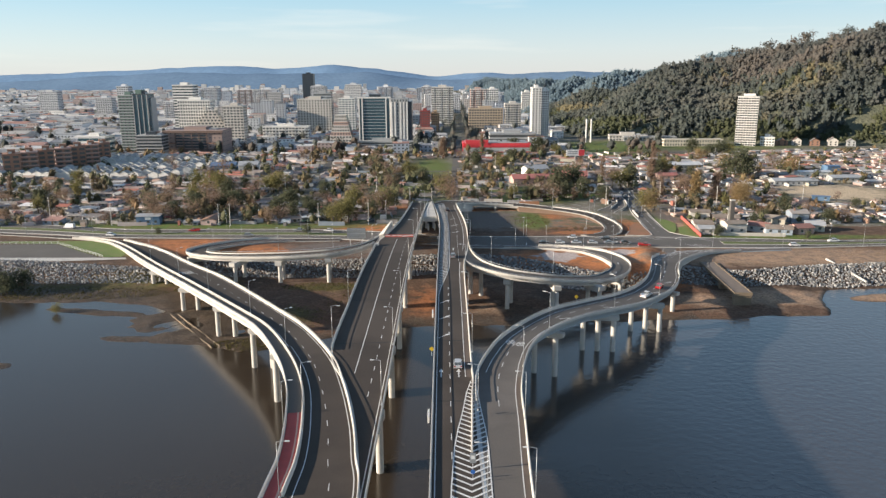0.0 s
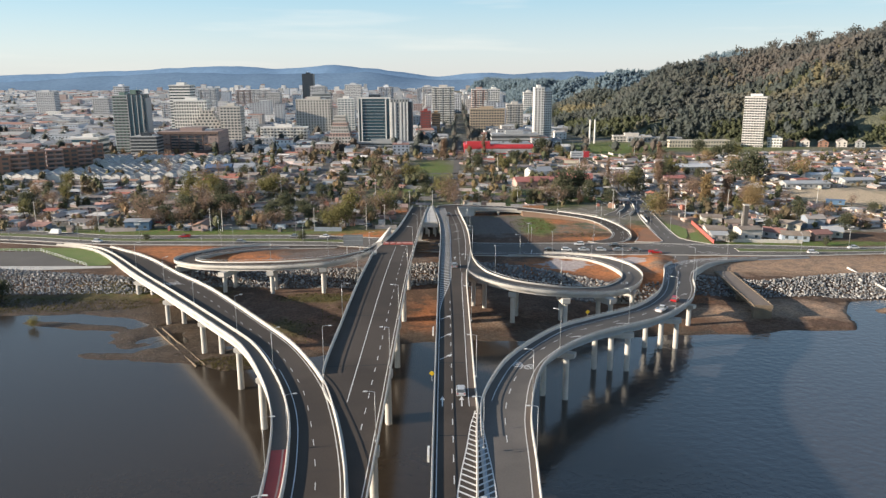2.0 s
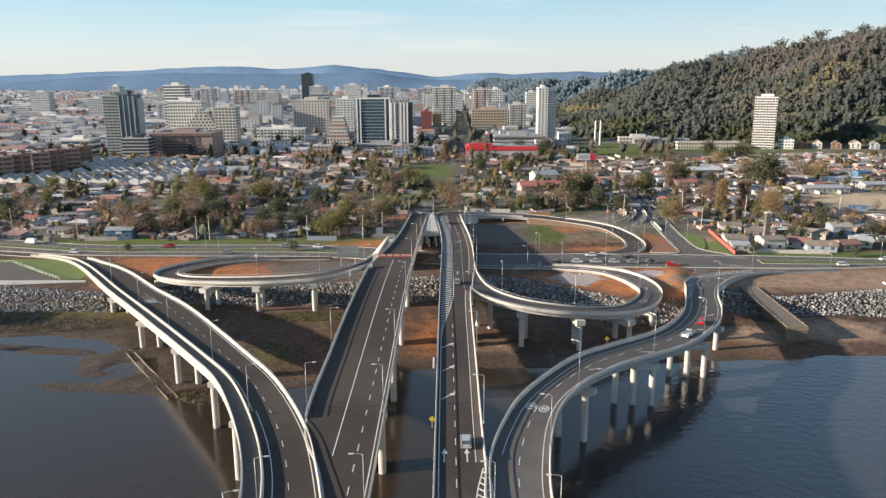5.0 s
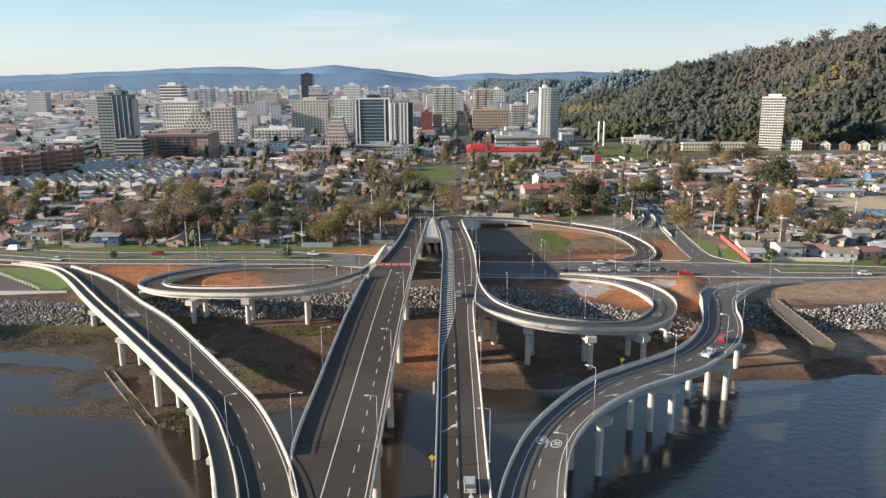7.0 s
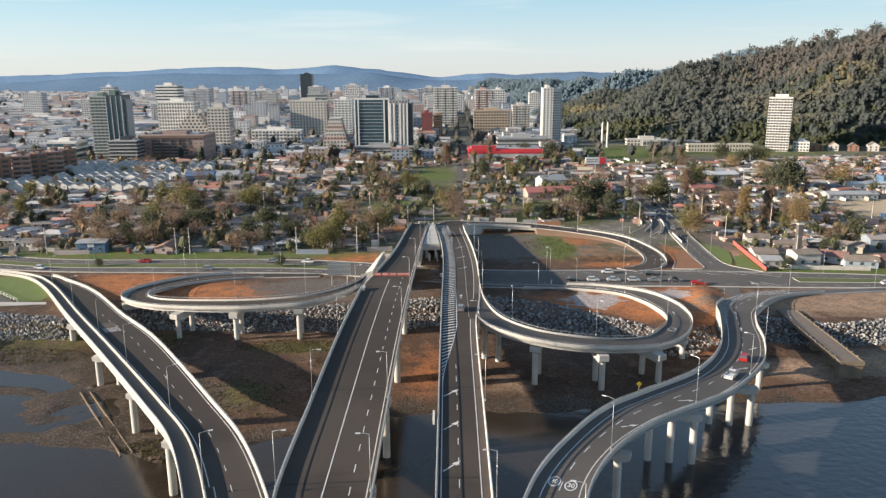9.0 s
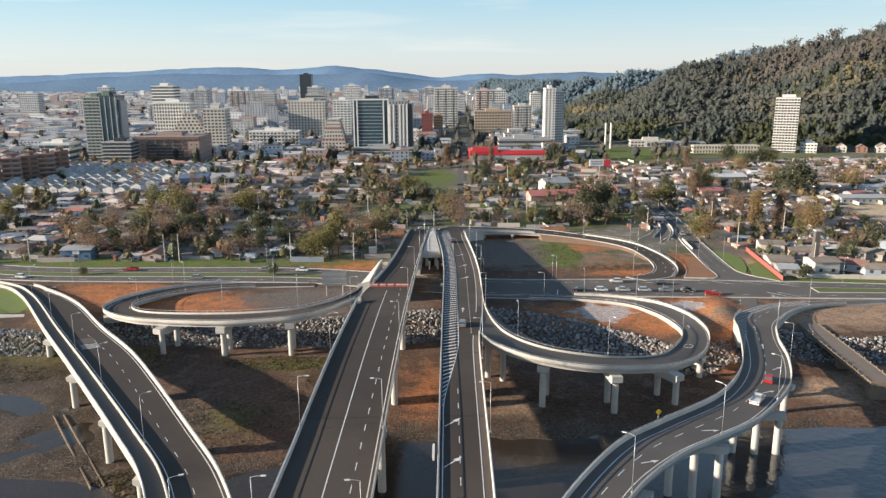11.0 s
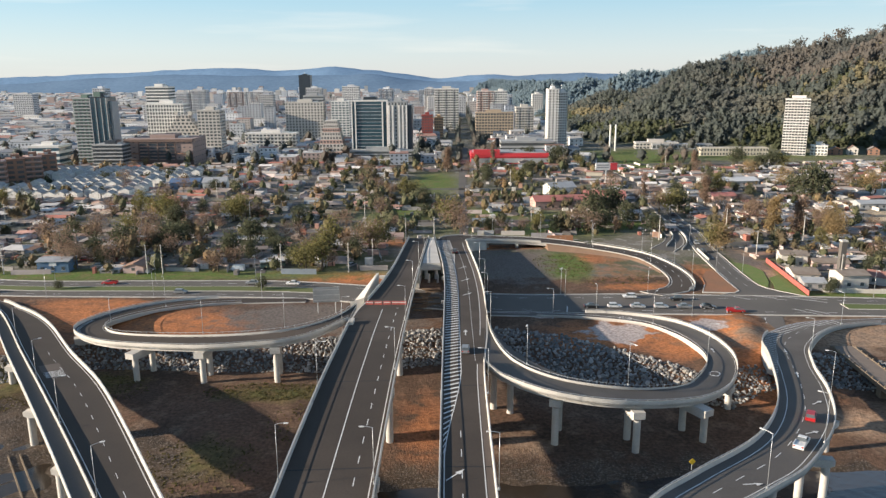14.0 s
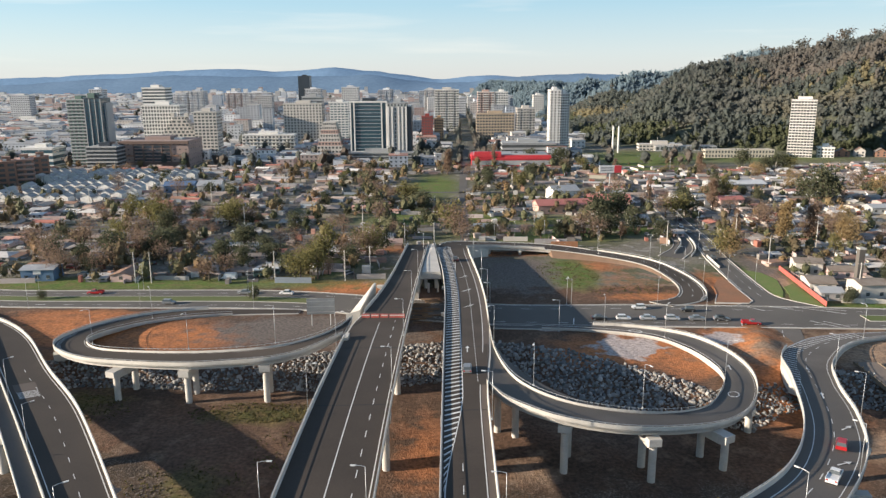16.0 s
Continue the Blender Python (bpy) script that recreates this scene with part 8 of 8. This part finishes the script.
# further trees and scrub between the houses
rs = np.random.RandomState(2)
spots, sizes = [], []
while len(spots) < 1000:
    y = 352 + 345 * rs.rand() ** 1.2
    x = (rs.rand() * 1.24 - 0.63) * y
    if -30 < x < 116 and y < 412 or (-20 < x < 112 and y < 485 and rs.rand() < 0.6) or (x < -20 and y < 470 and rs.rand() < 0.45) or (on_field(x, y)) or (x > 112 and rs.rand() < 0.05) or (-30 < x < 14 and 530 < y < 640):
        continue
    if np.min(np.hypot(ROAD_POINTS[:, 0] - x, ROAD_POINTS[:, 1] - y) - ROAD_HALF) < 1.5:
        continue
    if x > 118 and y > 640 + 0.22 * (x - 130) and rs.rand() < 0.75:
        continue
    spots.append((x, y, 4.3))
    sizes.append(2.0 + (5.0 if x < 112 else 3.5) * rs.rand() ** 1.4)
TOWN_SCRUB = material("town_scrub", (0.115, 0.108, 0.0513), 0.85, second=(0.0675, 0.0756, 0.0365), scale=0.09, mix=0.3, fine=6, vary=0.2, third=(0.203, 0.124, 0.0607))
wood("town_scrub", "small trees and scrub in the town yards", spots, sizes, TOWN_SCRUB, 6, 70, 1.15, 0.12)

spots, sizes = [], []
while len(spots) < 440:
    y = 362 + 330 * rs.rand() ** 1.1
    x = (rs.rand() * 1.2 - 0.62) * y
    if -32 < x < 116 and y < 415 or (on_field(x, y)) or (x > 100 and rs.rand() < 0.2) or (-30 < x < 14 and 530 < y < 640) or float(wobble(x, y, 24.0, 5.0)) < -0.1:
        continue
    if np.min(np.hypot(ROAD_POINTS[:, 0] - x, ROAD_POINTS[:, 1] - y) - ROAD_HALF) < 2.5:
        continue
    big = rs.uniform(4.0, 7.0)
    for _ in range(4):
        spots.append((x + rs.normal() * big * 0.3, y + rs.normal() * big * 0.3, 4.6 + rs.rand() * big * 0.6))
        sizes.append(big * rs.uniform(0.45, 0.8))
while len(spots) < 960:
    y = 412 + 240 * rs.rand()
    x = rs.uniform(-75, 100) if rs.rand() < 0.62 else rs.uniform(112, 0.58 * y)
    if (-30 < x < 14 and 530 < y < 640) or (x > 112 and y > 640 + 0.22 * (x - 130)) or (on_field(x, y)) or np.min(np.hypot(ROAD_POINTS[:, 0] - x, ROAD_POINTS[:, 1] - y) - ROAD_HALF) < 2.5:
        continue
    if x < 112 and y < 485 and rs.rand() < 0.6:
        continue
    big = rs.uniform(3.0, 6.0)
    for _ in range(4):
        spots.append((x + rs.normal() * big * 0.32, y + rs.normal() * big * 0.32, 4.5 + rs.rand() * big * 0.6))
        sizes.append(big * rs.uniform(0.4, 0.75))
TOWN_CROWNS = material("town_crowns", (0.107, 0.101, 0.065), 0.9, second=(0.195, 0.15, 0.0975), scale=0.06, mix=0.25, fine=20, vary=0.2, third=(0.0676, 0.0754, 0.0442), spec=0.05)
soft_foliage(leafy(TOWN_CROWNS), 0.4)
wood("town_crowns", "loose grown yard trees among the houses", spots, sizes, TOWN_CROWNS, 16, 60, 1.1, 0.13)

# far trees among the city blocks and the tree-lined avenue
rs = np.random.RandomState(3)
spots, sizes = [], []
for _ in range(800):
    y = 690 + 1900 * rs.rand() ** 1.6
    x = (rs.rand() * 0.98 - 0.64) * y
    if x < 0.3 * y:
        spots.append((x, y, 4.2 + 3.0 * float(smooth(760, 1500, np.array(y)))))
        sizes.append(6 + 5 * rs.rand())
for y in np.arange(705, 1800, 11):
    for side in (-8, 9):
        spots.append((18 + (y - 700) * 0.012 + side, y, 4.2 + 3.0 * float(smooth(760, 1500, np.array(y)))))
        sizes.append(5.5 + 2 * rs.rand())
wood("city_trees", "scattered trees between distant city blocks", spots, sizes, WOODS, 4, 40, 1.2, 0.12)

# ---- hills ----
BASE = [(60, 2300), (90, 1900), (120, 1500), (140, 1150), (150, 930), (190, 850), (262, 802), (330, 778), (420, 748), (560, 704), (760, 640), (1100, 580)]
RIDGE = [(180, 2700, 50), (290, 2150, 46), (360, 1900, 49), (420, 1680, 60), (480, 1560, 76), (520, 1480, 82), (565, 1360, 92), (610, 1240, 111), (660, 1110, 131), (730, 1020, 148), (900, 930, 182), (1300, 850, 205)]
NS, NT = 90, 40
base_line = curve_through([(x, y, 4.0) for x, y in BASE], NS)
ridge_line = curve_through(RIDGE, NS)
def hill_point(i, t):
    b, r = base_line[i], ridge_line[i]
    p = b + (r - b) * t
    rise = math.sin(max(0.0, min(t, 1)) * math.pi / 2) ** 0.88 if t <= 1 else math.cos((t - 1) * math.pi / 1.2) ** 1.0
    z = 4.0 + (r[2] - 4.0) * rise
    z += float(wobble(p[0], p[1], 60.0)) * 9 * min(1, t * 2.2) * (1 if t < 0.9 else 0.4) + float(wobble(p[0], p[1], 22.0, 4.0)) * 3.5 * min(1, t * 2)
    # spurs and gullies run down the slope
    z += 11 * math.sin(i * 0.62 + 1.3 * math.sin(t * 4 + i * 0.11)) * math.sin(max(0.0, min(t, 1)) * math.pi) ** 1.2
    return (p[0], p[1], z)
v = [hill_point(i, t) for i in range(NS) for t in np.linspace(-0.03, 1.5, NT)]
f = [(i * NT + j, (i + 1) * NT + j, (i + 1) * NT + j + 1, i * NT + j + 1) for i in range(NS - 1) for j in range(NT - 1)]
hill = tagged(mesh_part("hill", v, f, FOREST_FLOOR, smooth=True), "steep wooded hill rising behind the town", "hill", kind="structure")
# green broadleaved woods low down and to the west, grey-brown pines higher up, tall loose trees along the crest
GROWTH = {k: ([], []) for k in ("green", "fresh", "dark", "brown", "crest", "far")}
span = np.array([np.linalg.norm((base_line[min(i + 1, NS - 1)] - base_line[max(i - 1, 0)])[:2]) * np.linalg.norm((ridge_line[i] - base_line[i])[:2]) ** 0.8 / (300 + base_line[i][1] * 0.5) for i in range(NS)])
span = np.where(base_line[:, 0] > 700, 0, span)
span /= span.sum()
for i in rs.choice(NS, 24000, p=span):
    t = 0.003 + 1.05 * rs.rand() ** 1.1
    x, y, z = hill_point(i, t)
    j = rs.rand() * 2 - 1
    if i + 1 < NS and i > 0:
        q = hill_point(i + (1 if j > 0 else -1), t)
        x, y, z = (a + (b - a) * abs(j) * 0.5 for a, b in zip((x, y, z), q))
    if x > 0.70 * y:
        continue
    stand = float(wobble(x, y, 46.0, 2.0))
    patch = stand * 0.30 + 0.12 * rs.normal()
    # trees beyond this distance get the material with haze in its colour
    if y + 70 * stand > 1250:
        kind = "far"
    elif 0.94 < t < 1.04 and rs.rand() < 0.6:
        kind = "crest"
    elif t + 0.0012 * (x - 420) + patch > 0.42:
        kind = "brown"
    else:
        kind = "dark" if float(wobble(x, y, 38.0, 9.0)) + 0.3 * rs.normal() > 0.25 else "fresh" if t < 0.10 + 0.08 * stand or (0.22 < t < 0.34 and stand < -0.3) else "green"
    if t < 0.16 and float(wobble(x, y, 27.0, 7.0)) > 0.55:
        continue
    s = {"green": 7.6, "fresh": 5.6, "dark": 7.2, "brown": 6.6, "crest": 7.0, "far": 7.5}[kind] * rs.uniform(0.75, 1.4)
    GROWTH[kind][0].append((x, y, z - 1.0))
    GROWTH[kind][1].append(s)
WOODS_FRESH = material("fresh_green_slope_trees", (0.13, 0.14, 0.0796), 0.9, second=(0.096, 0.112, 0.0695), scale=0.02, mix=0.3, fine=30, vary=0.15, spec=0.05)
# evergreen colour also lightened and greyed for painted haze
WOODS_DARK = material("dark_slope_trees", (0.139, 0.156, 0.136), 0.9, second=(0.112, 0.13, 0.124), scale=0.02, mix=0.3, fine=30, vary=0.15, spec=0.05)
# pale blue-green base colour carries painted aerial haze
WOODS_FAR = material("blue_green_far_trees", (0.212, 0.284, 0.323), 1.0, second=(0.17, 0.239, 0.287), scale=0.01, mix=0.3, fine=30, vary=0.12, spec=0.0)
for m in (WOODS_GREEN, WOODS_FRESH, WOODS_DARK, WOODS_BROWN, WOODS, WOODS_FAR):
    soft_foliage(leafy(m, 0.45), 0.8)
canopy("hill_woods", "dense olive green broadleaved woodland on the hill", *GROWTH["green"], WOODS_GREEN, 9, 0.85, 2, 34, 0.65, 0.11)
canopy("hill_scrub", "fresh green bushes and young trees on the lower slope", *GROWTH["fresh"], WOODS_FRESH, 19, 0.9, 2, 26, 0.6, 0.12)
canopy("hill_evergreens", "dark evergreen stands on the hill", *GROWTH["dark"], WOODS_DARK, 29, 1.15, 2, 34, 0.45, 0.115)
canopy("hill_pines", "tall grey brown eucalyptus on the upper hill", *GROWTH["brown"], WOODS_BROWN, 10, 1.5, 3, 36, 0.6, 0.115)
canopy("crest_trees", "tall uneven trees along the hill crest", *GROWTH["crest"], WOODS, 11, 1.6, 3, 44, 0.7, 0.12)
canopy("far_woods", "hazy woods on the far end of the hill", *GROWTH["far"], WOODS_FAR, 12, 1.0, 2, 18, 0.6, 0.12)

# single tall pines standing clear of the crest
rng = random.Random(90)
pine = tree("crest_pine", "tall umbrella pine on the hill crest", 17, 13, 21, 11, 420, 0.75, WOODS)
pine["group"] = "crest pines"
for k, i in enumerate((47, 49, 50, 52, 53, 55, 56, 58, 59, 61, 63, 65, 66, 68, 70)):
    x, y, z = hill_point(min(i, NS - 1), 0.96 + 0.03 * rng.random())
    m = pose(x, y, z - 0.5, 0, 0, rng.uniform(0, 360)) @ Matrix.Scale(rng.uniform(0.95, 1.4), 4)
    if k:
        copy_thing(pine, m)
    else:
        pine.matrix_basis = m


def ridge_band(name, label, ys, skyline, mat, depth, rough):
    """A long distant ridge: skyline as (x over y, height), laid out at the distance ys."""
    k = np.array(skyline)
    n = 160
    u = np.linspace(k[0, 0], k[-1, 0], n)
    hgt = np.interp(u, k[:, 0], k[:, 1])
    verts = []
    for i in range(n):
        for j, (t, q) in enumerate(((-0.5, 0.0), (-0.3, 0.35), (-0.12, 0.8), (0, 1.0), (0.3, 0.6), (0.5, 0.0))):
            y = ys + depth * t
            z = hgt[i] * q + rough * float(wobble(u[i] * ys, y, 120.0)) * q + rough * 0.5 * float(wobble(u[i] * ys, y, 37.0)) * q
            verts.append((u[i] * ys, y, z if q else -5))
    faces = [(i * 6 + j, (i + 1) * 6 + j, (i + 1) * 6 + j + 1, i * 6 + j + 1) for i in range(n - 1) for j in range(5)]
    return tagged(mesh_part(name, verts, faces, mat, smooth=True), label, "hills", kind="structure")


# backdrop ridges; their haze is only in the material colour
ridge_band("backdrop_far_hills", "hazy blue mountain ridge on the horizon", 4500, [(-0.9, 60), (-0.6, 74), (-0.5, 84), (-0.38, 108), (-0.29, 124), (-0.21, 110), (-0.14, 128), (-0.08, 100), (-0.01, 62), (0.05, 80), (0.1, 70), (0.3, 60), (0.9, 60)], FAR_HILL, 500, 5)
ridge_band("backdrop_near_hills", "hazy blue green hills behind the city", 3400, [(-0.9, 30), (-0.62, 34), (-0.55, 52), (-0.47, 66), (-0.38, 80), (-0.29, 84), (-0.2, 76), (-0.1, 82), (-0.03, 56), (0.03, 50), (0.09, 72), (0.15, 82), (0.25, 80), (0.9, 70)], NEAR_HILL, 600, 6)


# ---- stone banks ----
def stone_mesh(seed):
    r = np.random.RandomState(seed)
    ico = np.array([(0, 0, 1), (0.89, 0, 0.45), (0.28, 0.85, 0.45), (-0.72, 0.53, 0.45), (-0.72, -0.53, 0.45), (0.28, -0.85, 0.45), (0.72, 0.53, -0.45), (-0.28, 0.85, -0.45), (-0.89, 0, -0.45), (-0.28, -0.85, -0.45), (0.72, -0.53, -0.45), (0, 0, -1)])
    tris = [(0, 1, 2), (0, 2, 3), (0, 3, 4), (0, 4, 5), (0, 5, 1), (1, 6, 2), (2, 7, 3), (3, 8, 4), (4, 9, 5), (5, 10, 1), (6, 7, 2), (7, 8, 3), (8, 9, 4), (9, 10, 5), (10, 6, 1), (11, 7, 6), (11, 8, 7), (11, 9, 8), (11, 10, 9), (11, 6, 10)]
    ico = np.sign(ico) * np.abs(ico) ** 0.62
    return ico * (0.72 + 0.4 * r.rand(12, 1)) * (0.75 + 0.6 * r.rand(3)) * [1, 1, 0.75], tris


SHAPES = [stone_mesh(i) for i in range(8)]
DATA = []
for vv, ff in SHAPES:
    me = bpy.data.meshes.new("stone")
    me.from_pydata(vv.tolist(), [], ff)
    me.materials.append(STONE)
    DATA.append(me)
bank_thing = tagged(new("stone_bank"), "bank of loose grey quarry stones below the roads", "stone bank", kind="structure")
rs = np.random.RandomState(14)
V, F, base, single = [], [], 0, 0
for x0, x1, step in ((-200, -98, 0.78), (-98, -26, 0.85), (-26, 10, 0.85), (12, 66, 0.86), (66, 92, 0.85), (92, 215, 0.8)):
    for x in np.arange(x0, x1, step):
        toe, crest = np.interp(x, TOE[:, 0], TOE[:, 1]) - 1.0, np.interp(x, CREST[:, 0], CREST[:, 1]) + 0.8
        if 63 < x < 86:
            crest -= 7
        if x < -98:
            toe, crest = toe + 2, crest + 1
        for y in np.arange(toe, crest, step):
            px, py = x + rs.uniform(-0.45, 0.45), y + rs.uniform(-0.45, 0.45)
            s = rs.uniform(0.24, 0.5) * (1.12 if 12 < x < 66 else 1) * (1.35 if rs.rand() < 0.12 else 1)
            z = float(ground_height(px, py)) + 0.1 * s
            rot = Euler(rs.uniform(0, 6.28, 3)).to_matrix()
            k = rs.randint(8)
            if 14 < x < 62 and single < 300:
                o = new("stone", DATA[k])
                o.matrix_basis = Matrix.LocRotScale((px, py, z), Euler(rs.uniform(0, 6.28, 3)), (s, s, s))
                o.parent = bank_thing
                single += 1
                continue
            V.append(SHAPES[k][0] @ np.array(rot).T * s + [px, py, z])
            F += [tuple(i + base for i in t) for t in SHAPES[k][1]]
            base += 12
rest = mesh_part("stones", np.vstack(V).tolist(), F, STONE, bank_thing)
tagged(rest, kind="stuff")
# pale drain pipe down the east bank
pipe = thing("drain_pipe", "pale drain pipe lying down the stone bank", "pipe", (150, 279, 4.8))
inv = pipe.matrix_world.inverted()
Bag().tube((149, 280, 5.0), (153.5, 259, 1.6), 0.4, 0.4, 10).make("pipe", CONCRETE, pipe).matrix_parent_inverse = inv
# tufts of sedge and small bushes on the flood plain
V, F, base = [], [], 0
for cx, cy, rx, ry, n in ((-58, 200, 9, 5, 420), (-140, 251, 44, 7, 1500), (-50, 222, 14, 12, 400), (-42, 256, 16, 5, 500), (-85, 258, 14, 8, 400), (-30, 240, 10, 10, 200), (42, 362, 11, 18, 500), (60, 340, 14, 6, 200)):
    for _ in range(n):
        a, q = rs.rand() * 6.283, math.sqrt(rs.rand())
        x, y = cx + math.cos(a) * q * rx, cy + math.sin(a) * q * ry
        z = float(ground_height(x, y))
        if z < 0.05:
            continue
        h, w = rs.uniform(0.15, 0.45), rs.uniform(0.12, 0.35)
        for _ in range(2):
            t = rs.rand() * 3.14
            c, s = math.cos(t) * w, math.sin(t) * w
            V += [(x - c, y - s, z - 0.05), (x + c, y + s, z - 0.05), (x + c * 0.7 + rs.uniform(-.2, .2), y + s * 0.7, z + h)]
            F.append((base, base + 1, base + 2))
            base += 3
tagged(mesh_part("grass_tufts", V, F, SEDGE), "rough sedge and grass tufts on the bank", "grass", kind="stuff")
